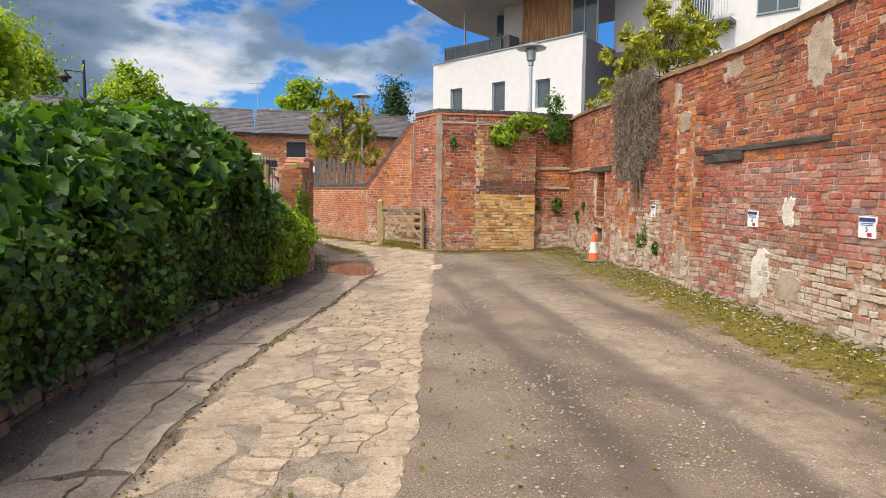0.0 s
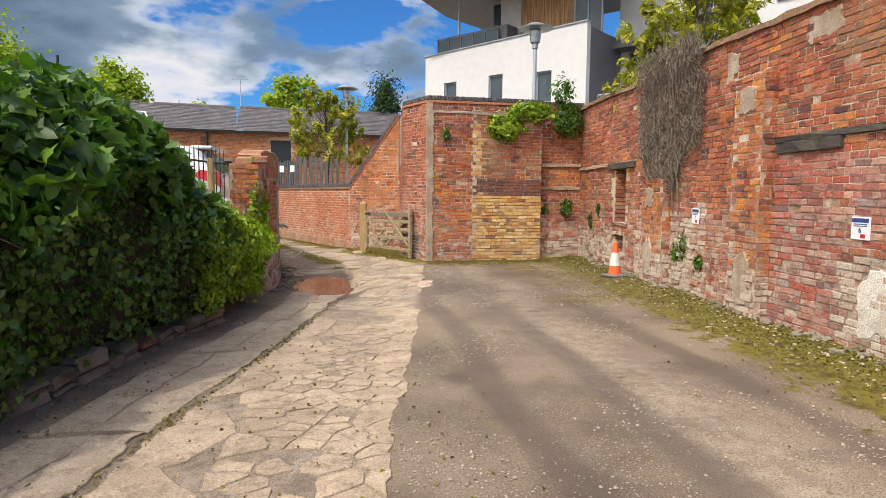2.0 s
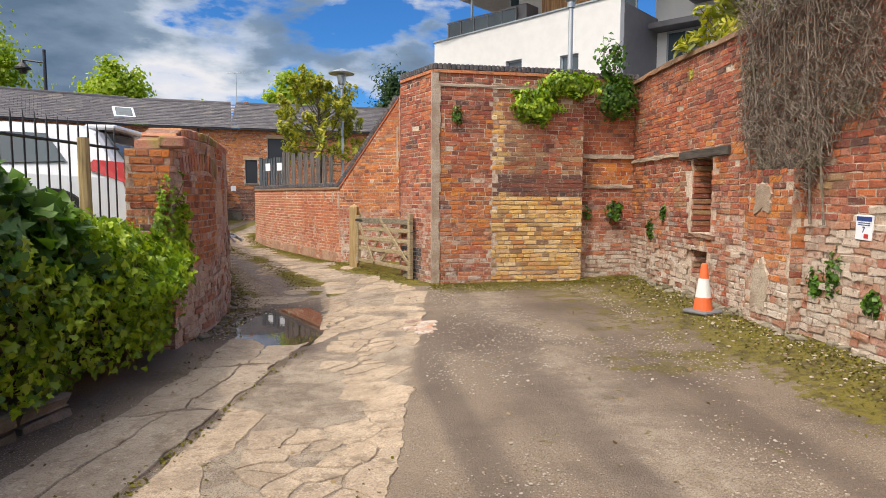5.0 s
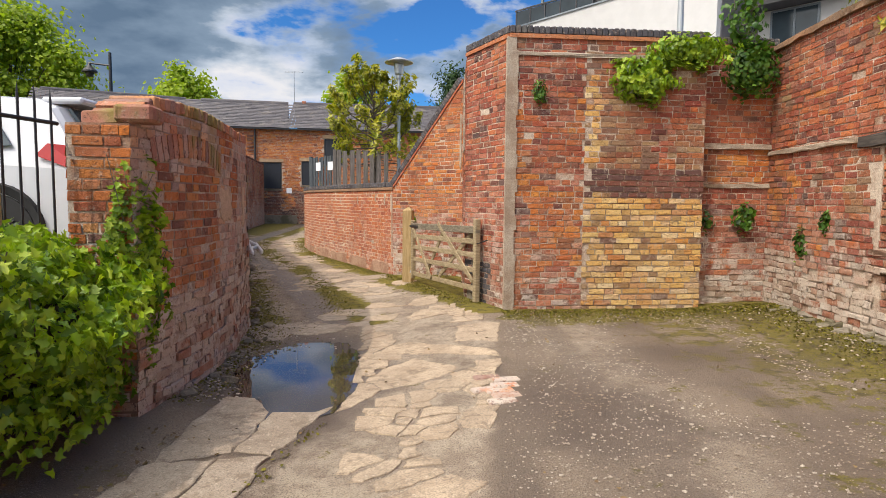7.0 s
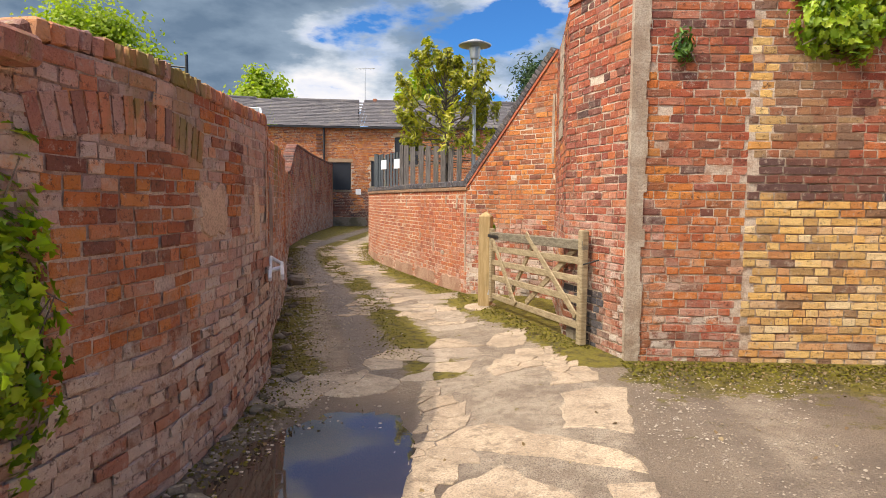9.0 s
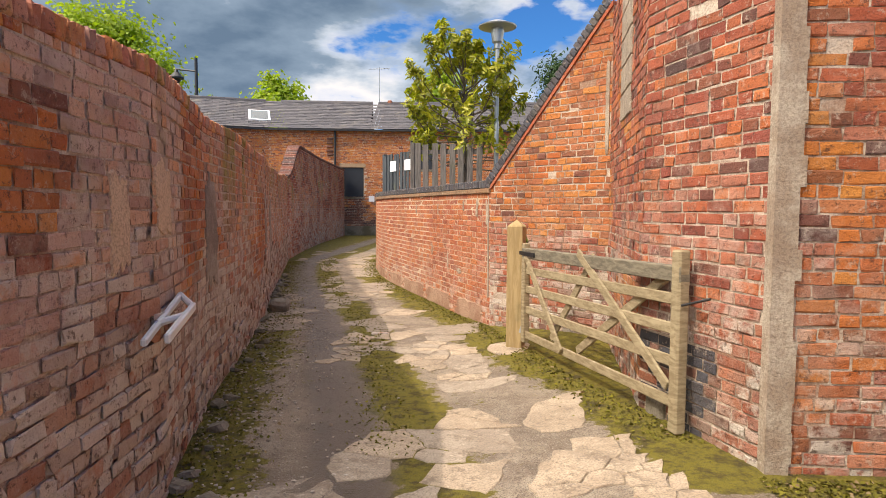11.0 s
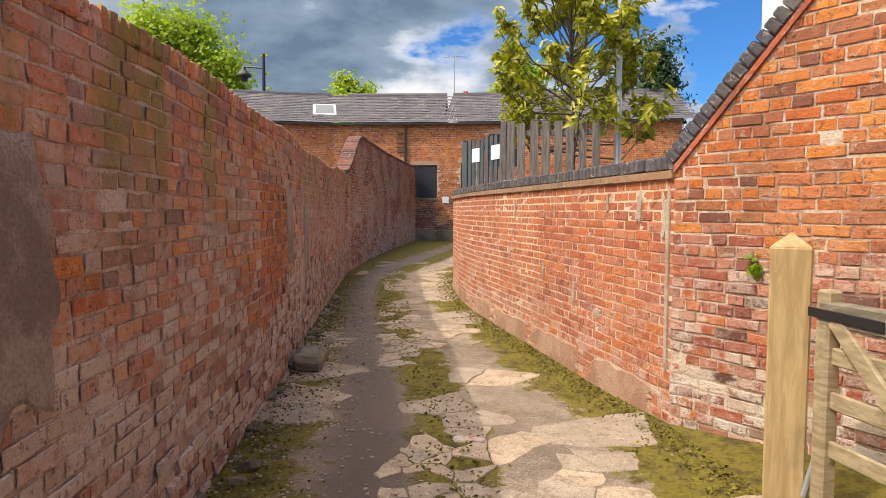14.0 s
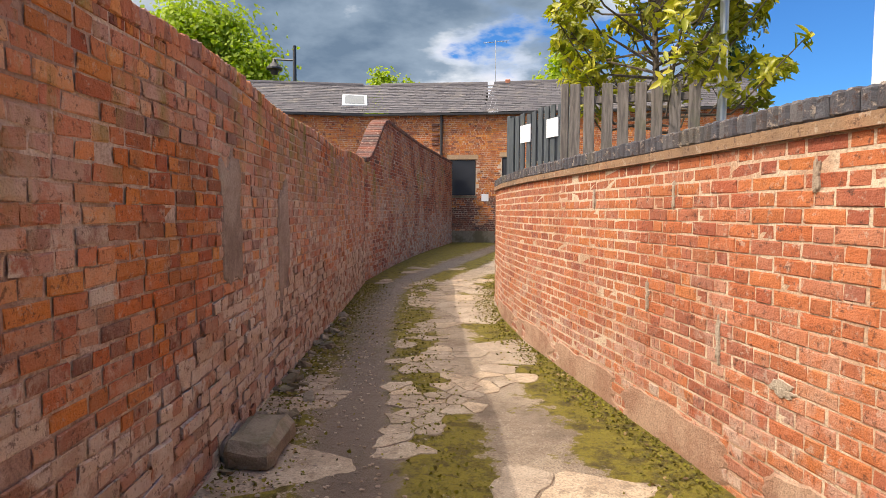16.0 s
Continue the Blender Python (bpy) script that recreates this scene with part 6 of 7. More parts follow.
    part("rear_slope", bm, SLATE, wall)
    for s, flip in ((0.0, 1), (lens[-1], -1)):
        p, d = at(min(max(s, 0.001), lens[-1] - 0.001))
        n = Vector((-d.y, d.x, 0))
        bm = bmesh.new()
        pts = [(0, 0), (deep * 2, 0), (deep * 2, 5.4), (deep, 7.25), (0, 5.4)]
        f = [bm.verts.new(p + n * a + Vector((0, 0, b))) for a, b in pts]
        g = [bm.verts.new(p + n * a + d * 0.3 * flip + Vector((0, 0, b))) for a, b in pts]
        bm.faces.new(f), bm.faces.new(g)
        for i in range(5):
            bm.faces.new((f[i], f[(i + 1) % 5], g[(i + 1) % 5], g[i]))
        part("gable", bm, BRICK_ORANGE, wall)
    # skylight, downpipe, aerial, chimney pot
    m = local(7.0) @ Matrix.Translation((0, 1.35, 6.14)) @ Matrix.Rotation(math.atan2(rise, deep), 4, "X")
    sk = part("skylight", boxed(-0.55, 0.55, -0.75, 0.75, 0.0, 0.16, bevel=0.01), SIGN_WHITE, wall, "pale framed roof window")
    sk.matrix_basis = m
    part("skylight_pane", boxed(-0.43, 0.43, -0.62, 0.62, 0.15, 0.172), GLASS, sk)
    dp = bmesh.new()
    rod(dp, (0, -0.12, 0.1), (0, -0.12, 5.35), 0.055)
    part("downpipe", dp, IRON, wall, "black downpipe").matrix_basis = local(10.75)
    for k in range(5):
        part("toothing_brick", boxed(-0.42, -0.12, -0.1, 0.02, 4.1 + k * 0.2, 4.2 + k * 0.2, bevel=0.01), BRICK_DARK, wall).matrix_basis = local(10.75)
    bm = bmesh.new()
    rod(bm, (0, 0, 0), (0, 0, 2.2), 0.025, 0.02, 6)
    rod(bm, (-0.6, 0, 2.1), (0.6, 0, 2.15), 0.015, 0.015, 5)
    for k in range(6):
        rod(bm, (-0.5 + 0.2 * k, -0.22, 2.12), (-0.5 + 0.2 * k, 0.22, 2.12), 0.008, 0.008, 4)
    part("aerial", bm, STEEL, wall, "television aerial").matrix_basis = local(12.6) @ Matrix.Translation((0, deep, 7.2))
    part("chimney_pot", boxed(-0.12, 0.12, -0.12, 0.12, 0, 0.34, bevel=0.03), BRICK_RED, wall).matrix_basis = local(13.2) @ Matrix.Translation((0, deep, 7.2))


build_outbuilding()


# ---- white apartment building ----
def build_apartments():
    a, b = Vector((6.2, 33.8, 0)), Vector((11.7, 26.6, 0))
    d = (b - a).normalized()
    m = Matrix((d, Vector((-d.y, d.x, 0)), (0, 0, 1))).transposed().to_4x4()
    m.translation = a
    L = (b - a).length
    ob = tagged(new("apartment_building"), "white rendered apartment building with cedar cladding and balconies", "building")
    ob.matrix_world = m
    wins = [(1.65, 5.6, 7.0), (4.41, 5.6, 7.05), (7.0, 5.55, 6.9)]
    bm = bmesh.new()
    x = 0.0
    for c, z0, z1 in wins:
        for x0, x1, lo, hi in ((x, c - 0.4, 1.4, 8.3), (c - 0.4, c + 0.4, 1.4, z0), (c - 0.4, c + 0.4, z1, 8.3)):
            part("wall_bay", boxed(x0, x1, 0, 0.3, lo, hi), RENDER_WHITE, ob)
        x = c + 0.4
    part("wall_bay", boxed(x, L, 0, 0.3, 1.4, 8.3), RENDER_WHITE, ob)
    part("end_wall", boxed(0, 0.3, 0.3, 9, 1.4, 8.42), RENDER_WHITE, ob)
    v = [bm.verts.new(c) for c in ((0, 0, 8.3), (L, 0, 8.3), (L, 0, 8.68), (0, 0, 8.42), (0, 0.3, 8.3), (L, 0.3, 8.3), (L, 0.3, 8.68), (0, 0.3, 8.42))]
    for q in ((0, 1, 2, 3), (4, 5, 6, 7), (3, 2, 6, 7), (0, 3, 7, 4), (1, 2, 6, 5)):
        bm.faces.new([v[i] for i in q])
    part("parapet", bm, RENDER_WHITE, ob, "smooth white rendered parapet")
    bm = bmesh.new()
    v = [bm.verts.new(c) for c in ((-0.05, -0.06, 8.42), (L + 0.05, -0.06, 8.68), (L + 0.05, -0.06, 8.74), (-0.05, -0.06, 8.48), (-0.05, 0.36, 8.42), (L + 0.05, 0.36, 8.68), (L + 0.05, 0.36, 8.74), (-0.05, 0.36, 8.48))]
    for q in ((0, 1, 2, 3), (4, 5, 6, 7), (3, 2, 6, 7), (0, 3, 7, 4), (1, 2, 6, 5), (0, 1, 5, 4)):
        bm.faces.new([v[i] for i in q])
    part("parapet_cap", bm, PANEL_GREY, ob)

    def window(x0, x1, y, z0, z1, mull=1):
        bm = bmesh.new()
        box(bm, x0, x1, y, y + 0.08, z0, z0 + 0.06)
        box(bm, x0, x1, y, y + 0.08, z1 - 0.06, z1)
        for k in range(mull + 1):
            c = x0 + 0.03 + (x1 - x0 - 0.06) * k / mull
            box(bm, c - 0.03, c + 0.03, y + 0.002, y + 0.078, z0 + 0.06, z1 - 0.06)
        w = part("window", bm, PANEL_GREY, ob, "grey framed window")
        part("pane", boxed(x0 + 0.04, x1 - 0.04, y + 0.03, y + 0.05, z0 + 0.04, z1 - 0.04), GLASS, w)
        part("blind", boxed(x0 + 0.1, x0 + (x1 - x0) * 0.55, y + 0.055, y + 0.06, z0 + 0.04, z1 - 0.04), SIGN_WHITE, w)
    for c, z0, z1 in wins:
        window(c - 0.4, c + 0.4, 0.12, z0, z1)
        part("room_back", boxed(c - 0.5, c + 0.5, 0.6, 0.64, z0 - 0.1, z1 + 0.1), PANEL_DARK, ob)
    part("terrace_floor", boxed(0.3, L, 0.3, 6, 8.1, 8.3), SOFFIT, ob)
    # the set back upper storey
    # render in shade: the grey colour itself carries the shade on this wall
    part("upper_wall", boxed(3.3, 4.75, 1.9, 6, 8.3, 11.3), SOFFIT, ob, "rendered upper wall with its shade painted in as grey")
    bm = bmesh.new()
    for k in range(24):
        box(bm, 4.76 + k * 0.118, 4.76 + k * 0.118 + 0.112, 1.5 + 0.004 * (k % 2), 1.62, 8.35, 11.3)
    part("cladding", bm, CLADDING, ob, "streaked cedar cladding boards")
    window(7.62, 9.0, 1.45, 8.4, 11.25, 2)
    window(2.3, 3.28, 2.6, 8.4, 11.2, 1)
    part("side_panel", boxed(L - 0.1, L + 0.02, 0.32, 5, 1.4, 8.5), PANEL_DARK, ob, "dark grey side panel")
    bm = bmesh.new()
    prism(bm, [(0.5, -2.5), (11.5, -0.8), (11.5, 8), (-1.2, 8), (-1.2, 3)], 11.3, 11.62)
    part("roof", bm, SOFFIT, ob, "oversailing flat roof")
    part("column", rodded((1.45, 0.9, 8.3), (1.45, 0.9, 11.3), 0.06), STEEL, ob)
    bm = bmesh.new()
    for z in (8.62, 9.28):
        box(bm, 0.35, 4.2, 0.45, 0.5, z, z + 0.06)
    for k in range(6):
        x = 0.4 + k * 0.75
        box(bm, x, x + 0.05, 0.45, 0.5, 8.3, 9.3)
    rail = part("balcony_rail", bm, PANEL_DARK, ob, "dark balcony railing")
    part("balcony_glass", boxed(0.4, 4.15, 0.47, 0.48, 8.68, 9.26), GLASS, rail)
    part("balcony_box", boxed(3.3, 4.6, 0.6, 1.5, 8.3, 9.45, bevel=0.03), PANEL_DARK, ob)
    # lower white wing beyond
    part("wing_wall", boxed(L - 0.08, L + 14, 3.2, 3.5, 1.4, 13), RENDER_WHITE, ob, "white rendered wing")
    part("wing_wall", boxed(L + 13.7, L + 14, 3.5, 12, 1.4, 13), RENDER_WHITE, ob)
    for x0, x1, z0, z1, k in ((9.5, 11.0, 5.9, 7.9, 2), (15.4, 17.0, 9.0, 10.6, 2), (12.4, 13.6, 9.0, 11.0, 1)):
        window(x0, x1, 3.12, z0, z1, k)
    part("wing_ledge", boxed(L, L + 4, 2.3, 3.2, 7.95, 8.15), PANEL_DARK, ob)
    for z, n, x0, x1, y in ((8.95, 34, 10.6, 14.5, 2.5), (4.6, 40, 9.3, 14.0, 0.6)):
        for zz in (z, z + 1.1):
            part("railing_rail", boxed(x0, x1, y, y + 0.05, zz, zz + 0.05), STEEL, ob)
        for k in range(n):
            x = x0 + (x1 - x0) * k / n
            part("railing_bar", boxed(x, x + 0.03, y + 0.01, y + 0.04, z + 0.05, z + 1.1), STEEL, ob)
    part("wing_deck", boxed(9.2, 14.1, 0.5, 3.2, 4.4, 4.6), PANEL_DARK, ob)
    part("wing_deck", boxed(10.5, 14.6, 2.4, 3.2, 8.8, 8.95), PANEL_DARK, ob)
    part("deck_base", boxed(9.4, 14.0, 0.8, 3.1, 1.4, 4.4), RENDER_WHITE, ob)


build_apartments()

# ---- trees and shrubs ----
def whorl_shrub(x, y, z0, height, width, label, seed, shoots=60, leaf=0.18):
    """An open evergreen: upswept shoots, each set with rosettes of long leaves."""
    rng = random.Random(seed)
    ob = thing("evergreen_shrub", pose(x, y, z0), label, "shrub")
    bm = bmesh.new()
    pts, nor, sz = [], [], []
    rod(bm, (0, 0, -0.1), (0.05, 0, height * 0.3), 0.07, 0.05, 9)
    rod(bm, (0.05, 0, height * 0.3), (-0.05, 0.03, height * 0.8), 0.05, 0.015, 7)
    for i in range(shoots):
        t = (i + 0.5) / shoots
        a = i * 2.4 + rng.uniform(-0.4, 0.4)
        start = Vector((0, 0, height * (0.2 + 0.5 * t)))
        reach = width / 2 * rng.uniform(0.5, 1.05) * (1.0 - 0.72 * t ** 2.2)
        end = Vector((reach * math.cos(a), reach * math.sin(a), min(height, start.z + height * rng.uniform(0.1, 0.3))))
        bend = start.lerp(end, 0.55) - Vector((0, 0, 0.12 * height * (1 - t)))
        rod(bm, start, bend, 0.022, 0.013, 5)
        rod(bm, bend, end, 0.013, 0.006, 5)
        stops = [(end, (end - bend).normalized())]
        for k in range(rng.randrange(5, 9)):
            f = rng.uniform(0.15, 0.95)
            q = bend.lerp(end, f)
            tip = q + Vector((rng.uniform(-1, 1), rng.uniform(-1, 1), rng.uniform(0.1, 1.2))).normalized() * rng.uniform(0.15, 0.42)
            rod(bm, q, tip, 0.006, 0.004, 4)
            stops.append((tip, (tip - q).normalized()))
        for c, up in stops:
            for k in range(rng.randrange(9, 15)):
                side = Vector((rng.gauss(0, 1), rng.gauss(0, 1), rng.gauss(0, 1)))
                side = (side - up * side.dot(up)).normalized()
                pts.append(c + side * leaf * 0.42 - up * rng.uniform(0, 0.16))
                nor.append(up * 1.2 + side * rng.uniform(-0.9, 0.5))
                sz.append(leaf * rng.uniform(0.7, 1.25))
    part("trunk", bm, BARK, ob)
    leaves("crown", ob, [tuple(v) for v in pts], [tuple(v) for v in nor], sz, LEAF_GOLD, seed, "long", spread=0.25)
    return ob


whorl_shrub(1.05, 27.0, 1.5, 4.3, 4.0, "yellow-green evergreen shrub with upright whorls of leaves", 3)
whorl_shrub(8.15, 13.6, 1.5, 4.9, 4.0, "golden evergreen shrub leaning over the yard wall", 4)
tree("broadleaf_tree", -27, 58, 0, 16, 12, LEAF_TREE, "spreading spring green tree behind the roofs", "tree", 0.3, 26000, 90, 5)
tree("broadleaf_tree", -32, 56, 0, 12, 10, LEAF_TREE, "lower green tree beside the car park", "tree", 0.3, 16000, 70, 6)
tree("broadleaf_tree", -25, 92, 0, 18, 11, LEAF_TREE, "distant rounded green tree", "tree", 0.5, 8000, 50, 7)
tree("broadleaf_tree", -16, 95, 0, 14, 7, LEAF_TREE, "small distant green tree", "tree", 0.6, 2500, 20, 8)
tree("broadleaf_tree", -1.5, 62, 0, 12.2, 7, LEAF_TREE, "airy pale green tree behind the slate roof", "tree", 0.3, 7000, 60, 9, sparse=0.9)
tree("conifer", 5.9, 49, 0, 10.2, 5.0, LEAF_DARK, "dense dark green conifer", "tree", 0.3, 9000, 60, 10, "long", narrow=True, bare=0.1)
tree("broadleaf_tree", -9.5, 20, 0.78, 5.4, 4.5, LEAF_TREE, "young green tree in the car park hedge", "tree", 0.22, 5000, 30, 11, bare=0.2)


# ---- growth on the walls ----
def ivy_clump(name, x, y, z, rx, ry, rz, n, size, mat, label, seed, stems=8, shape="broad"):
    rng = np.random.default_rng(seed)
    ob = thing(name, pose(x, y, z), label, "plant")
    d = rng.normal(0, 1, (n, 3))
    d /= np.linalg.norm(d, axis=1, keepdims=True)
    lump = np.array([0.75 + 0.5 * noise.noise(Vector((float(v[0]) * 2.2, float(v[1]) * 2.2, float(v[2]) * 2.2 + seed))) for v in d])[:, None]
    p = d * lump * rng.uniform(0.45, 1.0, (n, 1)) * np.array([rx, ry, rz])
    p[:, 1] = -np.abs(p[:, 1])
    leaves("leaves", ob, p, d + np.array([0, -0.6, 0.4]), size * rng.uniform(0.6, 1.3, n), mat, seed, shape, droop=0.7)
    r = random.Random(seed)
    bm = bmesh.new()
    for i in range(stems):
        rod(bm, (r.uniform(-0.3, 0.3) * rx, 0.0, r.uniform(-0.5, 0.4) * rz), (r.uniform(-0.8, 0.8) * rx, -0.5 * ry, r.uniform(-0.9, 0.8) * rz), 0.006, 0.003, 4)
    tagged(part("stem_tangle", bm, TWIG, ob), kind="stuff")
    return ob


ivy_clump("ivy", 4.75, 15.58, 3.0, 0.55, 0.3, 0.42, 1500, 0.065, LEAF_IVY, "bright ivy hanging over the end wall", 1, shape="maple")
ivy_clump("ivy", 5.35, 15.58, 3.35, 0.75, 0.32, 0.3, 1700, 0.06, LEAF_IVY, "bright ivy creeping along the wall top", 2, shape="maple")
ivy_clump("ivy", 6.25, 15.7, 3.2, 0.5, 0.35, 0.55, 1300, 0.055, LEAF_HEDGE, "dark ivy in the corner of the yard", 3)
ivy_clump("sapling", 6.15, 15.75, 3.85, 0.42, 0.25, 0.55, 260, 0.07, LEAF_HEDGE, "thin self-sown sapling on the wall top", 4, 16)
ivy_clump("wall_plant", 3.38, 15.56, 2.8, 0.16, 0.13, 0.24, 130, 0.07, LEAF_HEDGE, "small plant rooted in the brickwork", 5, 4, "long")
ivy_clump("wall_plant", 6.3, 15.75, 1.2, 0.22, 0.15, 0.32, 160, 0.065, LEAF_HEDGE, "small creeper low on the end wall", 6, 4)
ivy_clump("wall_plant", 5.8, 15.78, 1.15, 0.14, 0.08, 0.2, 60, 0.05, LEAF_HEDGE, "sparse creeper low on the end wall", 7, 6)
for k, (y, z, s) in enumerate(((10.45, 0.75, 0.3), (9.95, 0.55, 0.2), (14.4, 1.2, 0.2), (10.7, 0.6, 0.22), (14.9, 0.9, 0.3))):
    q = ivy_clump("wall_plant", 0, 0, 0, s * 0.6, 0.09, s, 110, 0.05, LEAF_HEDGE, "small creeper on the old yard wall", 10 + k, 5)
    q.matrix_world = pose(rw_x(y), y, z, 0, 0, -98 + 180 - 172)
q = ivy_clump("ivy", 0, 0, 0, 0.34, 0.2, 0.95, 1300, 0.06, LEAF_IVY, "bright ivy climbing the end of the lane wall", 22, shape="maple")
q.matrix_world = pose(-0.36, 12.3, 0.95, 0, 0, 60)
ivy_clump("wall_plant", 1.98, 19.80, 1.05, 0.07, 0.05, 0.1, 26, 0.05, LEAF_IVY, "tiny fern in a brick joint", 23, 2)


def build_creeper():
    """The dead creeper on the yard wall: a mat of fine bare twigs."""
    rng = random.Random(12)
    ob = thing("dead_creeper", pose(0, 0, 0), "dense grey mat of dead creeper twigs on the yard wall", "plant")
    bm = bmesh.new()
    verts, faces = [], []
    for i in range(11000):
        y = rng.uniform(9.95, 12.1)
        z = rng.uniform(1.75, 3.75) if rng.random() < 0.85 else rng.uniform(1.35, 1.9)
        if z < 2.2 and abs(y - 11.2) > 0.75 * (z - 1.1):
            continue
        out_by = 0.03 + 0.13 * rng.random() ** 2 + (0.1 if z > 3.35 else 0.0)
        p = Vector((rw_x(y) - out_by, y, z))
        q = p + Vector((rng.uniform(-0.06, 0.05), rng.gauss(0, 0.09), rng.gauss(-0.02, 0.085)))
        w = 0.0028
        o = len(verts)
        side = Vector((0, 1, 0)) if abs((q - p).z) > abs((q - p).y) else Vector((0, 0, 1))
        for c in (p, q):
            verts += [c + side * w, c - side * w, c - Vector((w * 1.6, 0, 0))]
        faces += [(o, o + 1, o + 4, o + 3), (o + 1, o + 2, o + 5, o + 4), (o + 2, o, o + 3, o + 5)]
    for k in range(7):
        y = 10.6 + 0.2 * k
        part("stem", rodded((rw_x(y) - 0.05, y, 1.2), (rw_x(y + 0.2) - 0.16, y + rng.uniform(-0.3, 0.3), 3.4), 0.014, 0.006, 6), TWIG, ob)
    tw = new("twig_mat", mesh_from("twig_mat", verts, faces, TWIG))
    tw.parent = ob
    tagged(tw, kind="stuff")


build_creeper()


# ---- moss, litter and stones on the ground ----
GRAVEL = mortar_material("gravel chippings", (0.56, 0.49, 0.41), (0.34, 0.27, 0.20))


def ground_litter():
    rng = random.Random(31)
    pts, nor, sz = [], [], []

    def strip(n, where, store):
        for _ in range(n):
            x, y = where()
            store.append((x, y, ground_z(x, y) + 0.012))
    rw = lambda: (lambda y: (rw_x(y) - abs(rng.gauss(0, 0.42)) - 0.06, y))(rng.uniform(1, 15.5))
    bw = lambda: (rng.uniform(2.9, 6.6), 15.5 - abs(rng.gauss(0, 0.32)))
    lr = lambda: (lambda y: (along_y(LR_LINE + [(2.3, 17.5), (2.9, 15.8)], y) - abs(rng.gauss(0, 0.18)) - 0.03, y))(rng.uniform(16, 31))
    lw = lambda: (lambda y: (along_y(LW_LINE, y) + abs(rng.gauss(0, 0.25)) + 0.03, y))(rng.uniform(12.5, 29))
    mid = lambda: (lambda y: ((along_y(LW_LINE, y) + along_y(LR_LINE + [(2.3, 17.5)], y)) / 2 - 0.1 + rng.gauss(0, 0.14), y))(rng.uniform(16, 30))
    moss = []
    strip(11000, rw, moss), strip(4500, bw, moss), strip(5000, lr, moss), strip(4500, lw, moss), strip(2600, mid, moss)
    ob = new("moss", leaf_mesh("moss", moss, [(0, 0, 1)] * len(moss), [rng.uniform(0.010, 0.028) for _ in moss], LEAF_MOSS, 3))
    tagged(ob, "yellow-green moss tufts along the wall feet", "moss", kind="stuff")
    dead = []
    strip(600, rw, dead), strip(400, bw, dead), strip(500, lw, dead), strip(260, lr, dead)
    strip(500, lambda: (lambda y: (hedge_x(y) + 0.15 + abs(rng.gauss(0, 0.35)), y))(rng.uniform(0, 12)), dead)
    strip(250, lambda: (rng.uniform(-1, 5), rng.uniform(1, 15)), dead)
    ob = new("leaf_litter", leaf_mesh("leaf_litter", dead, [(0, 0, 1)] * len(dead), [rng.uniform(0.012, 0.035) for _ in dead], LEAF_LITTER, 4))
    tagged(ob, "dry brown leaves and twigs blown against the walls", "litter", kind="stuff")
    weeds = []
    strip(900, lambda: (lambda y: (groove_x(y) - 0.03 + rng.gauss(0, 0.035), y))(rng.uniform(1, 12)) if rng.random() < 0.6 else (rng.uniform(-0.3, 1.8), rng.uniform(2, 9)), weeds)
    ob = new("weeds", leaf_mesh("weeds", weeds, [(0, 0, 1)] * len(weeds), [rng.uniform(0.012, 0.032) for _ in weeds], LEAF_MOSS, 6))
    tagged(ob, "small weeds in the cracks of the paving", "weeds", kind="stuff")
    # loose stones
    base = bmesh.new()
    bmesh.ops.create_icosphere(base, subdivisions=1, radius=1.0)
    bv = np.array([v.co for v in base.verts])
    bf = np.array([[v.index for v in f.verts] for f in base.faces])
    base.free()
    spots = []
    for _ in range(30000):
        if rng.random() < 0.88:
            y = rng.uniform(0.5, 15.3)
            x = rng.uniform(slab_right(min(y, 14.7)) + 0.05, rw_x(y) - 0.1)
            if noise.noise(Vector((x * 0.8, y * 0.5, 4.0))) < rng.uniform(-0.15, 0.1) or rw_x(y) - x < 1.1:
                continue
            s = rng.uniform(0.0025, 0.006) + 0.008 * rng.random() ** 9
        elif rng.random() < 0.3:
            x, y = rw()
            s = rng.uniform(0.005, 0.018)
        else:
            y = rng.uniform(12.5, 28)
            x = along_y(LW_LINE, y) + abs(rng.gauss(0, 0.5)) + 0.05
            s = rng.uniform(0.005, 0.014)
        spots.append((x, y, s))
    verts, faces = [], []
    g = np.random.default_rng(2)
    for i, (x, y, s) in enumerate(spots):
        v = bv * (1 + g.uniform(-0.3, 0.3, bv.shape)) * np.array([s * 1.2, s, s * 0.6])
        verts.append(v + np.array([x, y, ground_z(x, y) + s * 0.25 + 0.004]))
        faces.append(bf + i * len(bv))
    ob = new("loose_stones", mesh_from("loose_stones", np.concatenate(verts), np.concatenate(faces).tolist(), GRAVEL))
    tagged(ob, "pale loose chippings and rubble on the yard", "stones", kind="stuff")


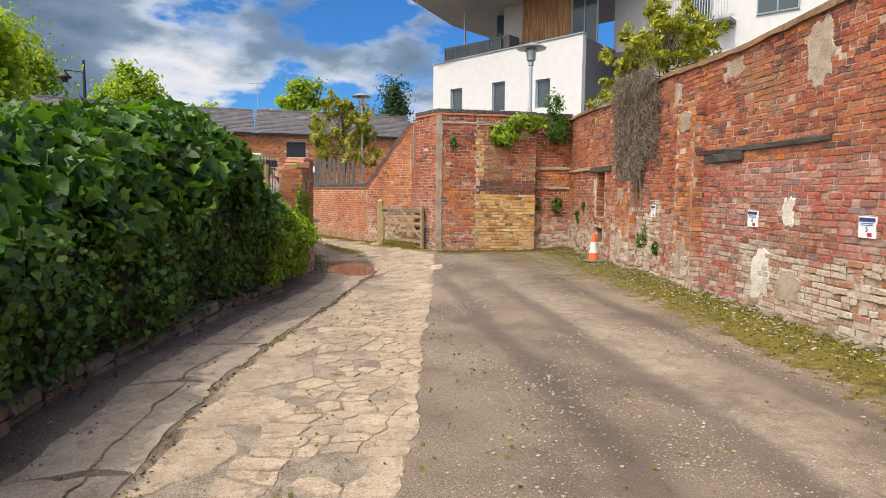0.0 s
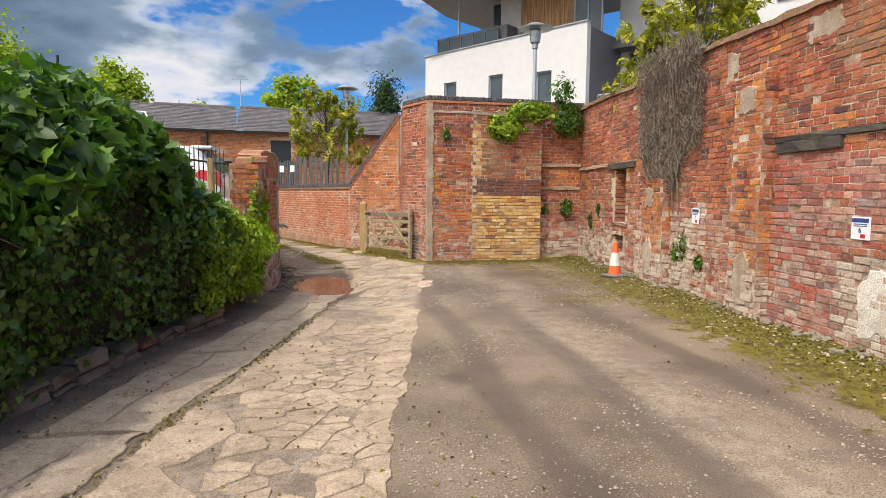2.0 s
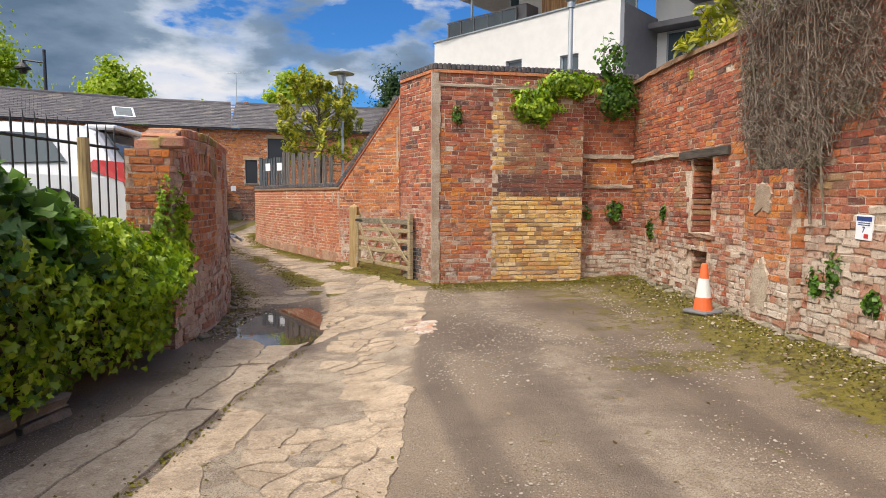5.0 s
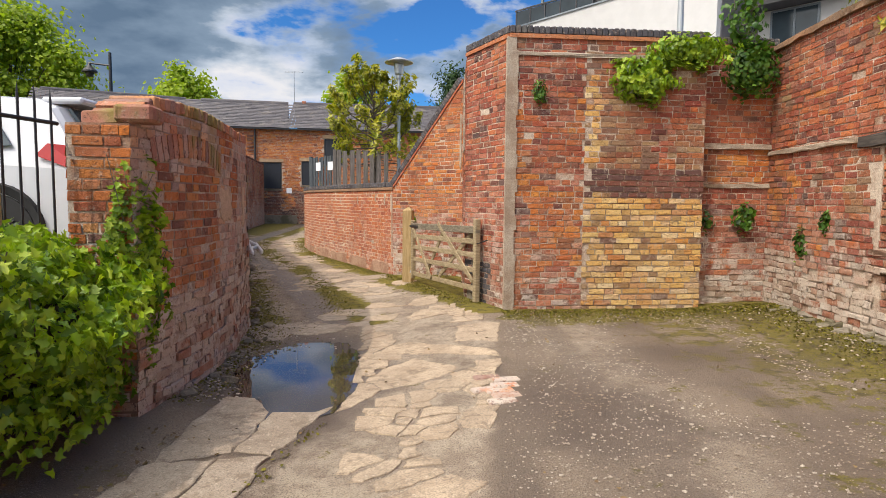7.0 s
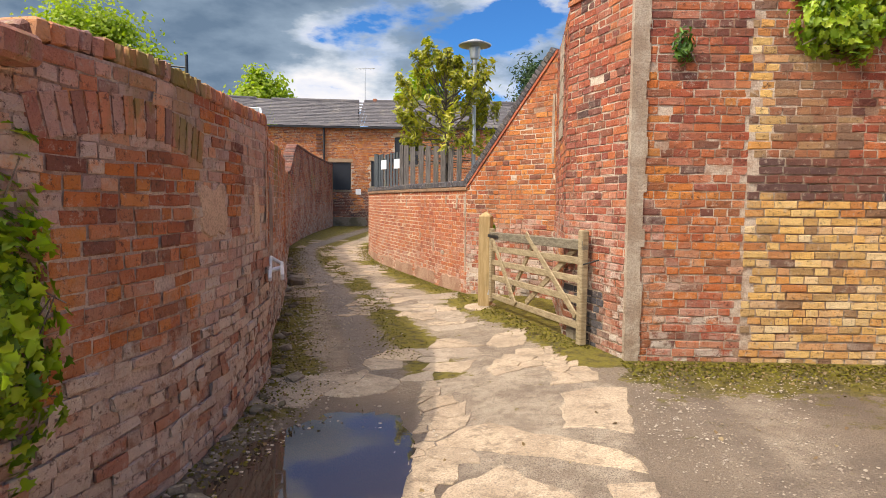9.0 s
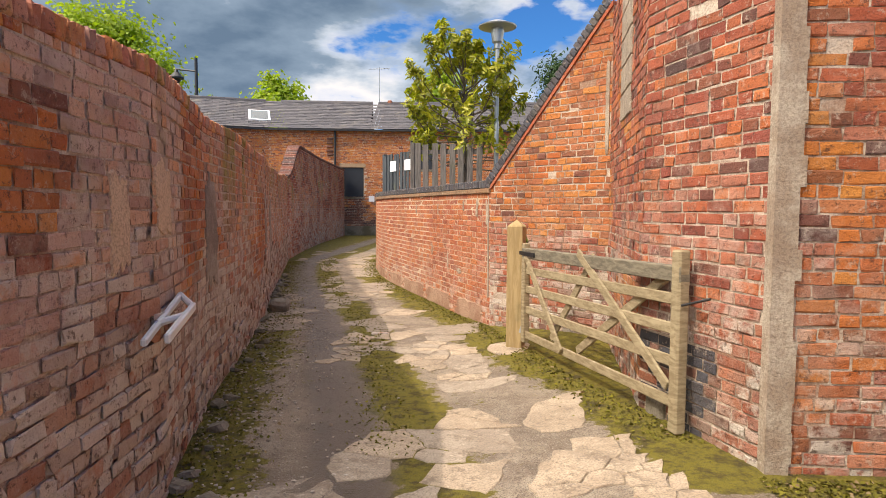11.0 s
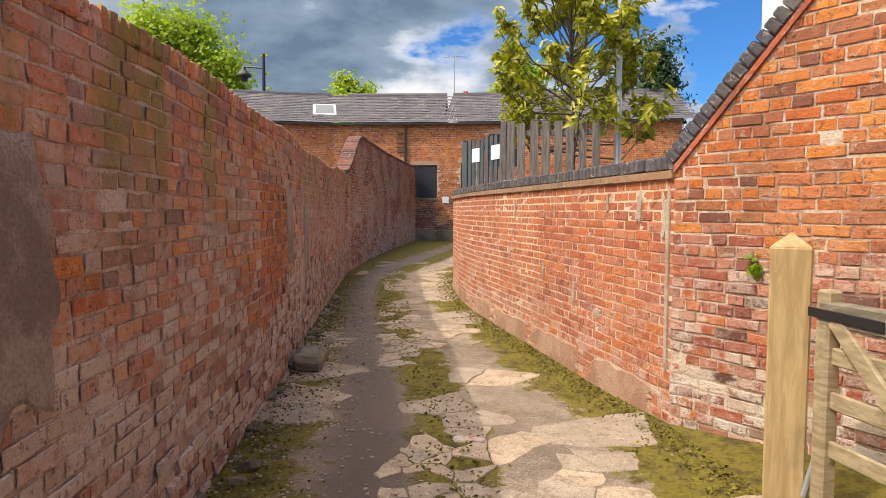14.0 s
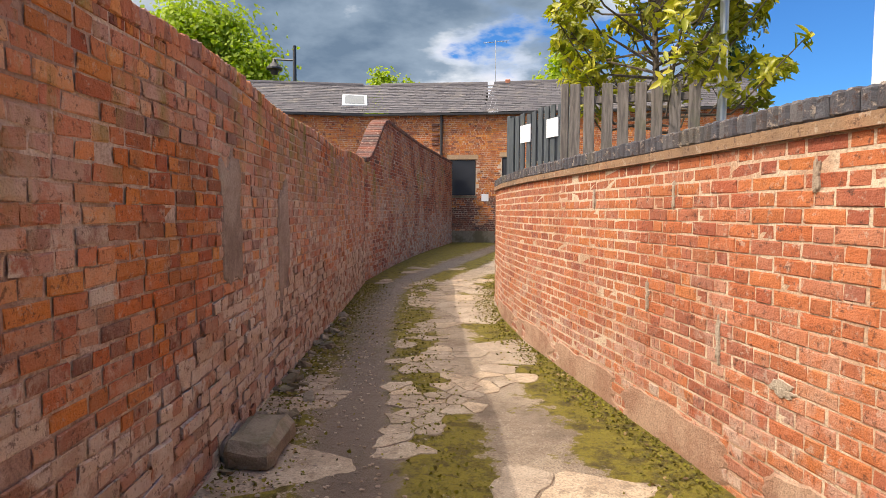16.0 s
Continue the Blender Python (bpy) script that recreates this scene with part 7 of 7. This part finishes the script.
ground_litter()


def wall_foot_rubble():
    """Fallen stones and brick ends at the foot of the yard wall and the old lane wall."""
    rng = random.Random(8)
    verts, faces = [], []
    base = bmesh.new()
    bmesh.ops.create_cube(base, size=1.0)
    bmesh.ops.bevel(base, geom=base.edges[:], offset=0.18, segments=1, affect="EDGES")
    bv = [v.co.copy() for v in base.verts]
    bf = [[v.index for v in f.verts] for f in base.faces]
    base.free()
    for i in range(240):
        if i % 3:
            y = rng.uniform(3.5, 15.2)
            x = rw_x(y) - abs(rng.gauss(0.02, 0.13)) - 0.03
        else:
            y = rng.uniform(12.6, 26)
            x = along_y(LW_LINE, y) + abs(rng.gauss(0.02, 0.11)) + 0.03
        s = rng.uniform(0.03, 0.11)
        m = pose(x, y, ground_z(x, y) + s * 0.12, rng.uniform(-25, 25), rng.uniform(-25, 25), rng.uniform(0, 360)) @ Matrix.Diagonal((s * 1.4, s, s * 0.6, 1))
        o = len(verts)
        verts += [m @ (v + Vector((rng.uniform(-0.1, 0.1), rng.uniform(-0.1, 0.1), rng.uniform(-0.1, 0.1)))) for v in bv]
        faces += [[o + k for k in f] for f in bf]
    ob = new("wall_rubble", mesh_from("wall_rubble", verts, faces, DARK_STONE))
    tagged(ob, "fallen stones and brick ends at the wall feet", "rubble", kind="stuff")


wall_foot_rubble()

for k, (x, y, a) in enumerate(((2.28, 12.0, 8), (2.33, 12.12, 6), (2.30, 12.24, 10), (2.36, 12.36, 4), (2.20, 12.30, 12), (2.40, 12.5, 7), (2.26, 12.6, 9), (0.22, 19.75, 5))):
    b = tagged(part("set_brick", boxed(-0.11, 0.11, -0.05, 0.05, -0.03, 0.016, bevel=0.01), BRICK_SHADE, None), "worn red brick set flat in the ground", "brick", "bricks set in the yard")
    b.matrix_world = pose(x, y, ground_z(x, y), 0, 0, a)

# ---- single bricks of the walls ----
for wall, single in PENDING:
    for l, h, mat, k, m in single:
        ob = new("brick", brick_variant(l, h, mat, k))
        ob.parent = wall
        ob.matrix_basis = m
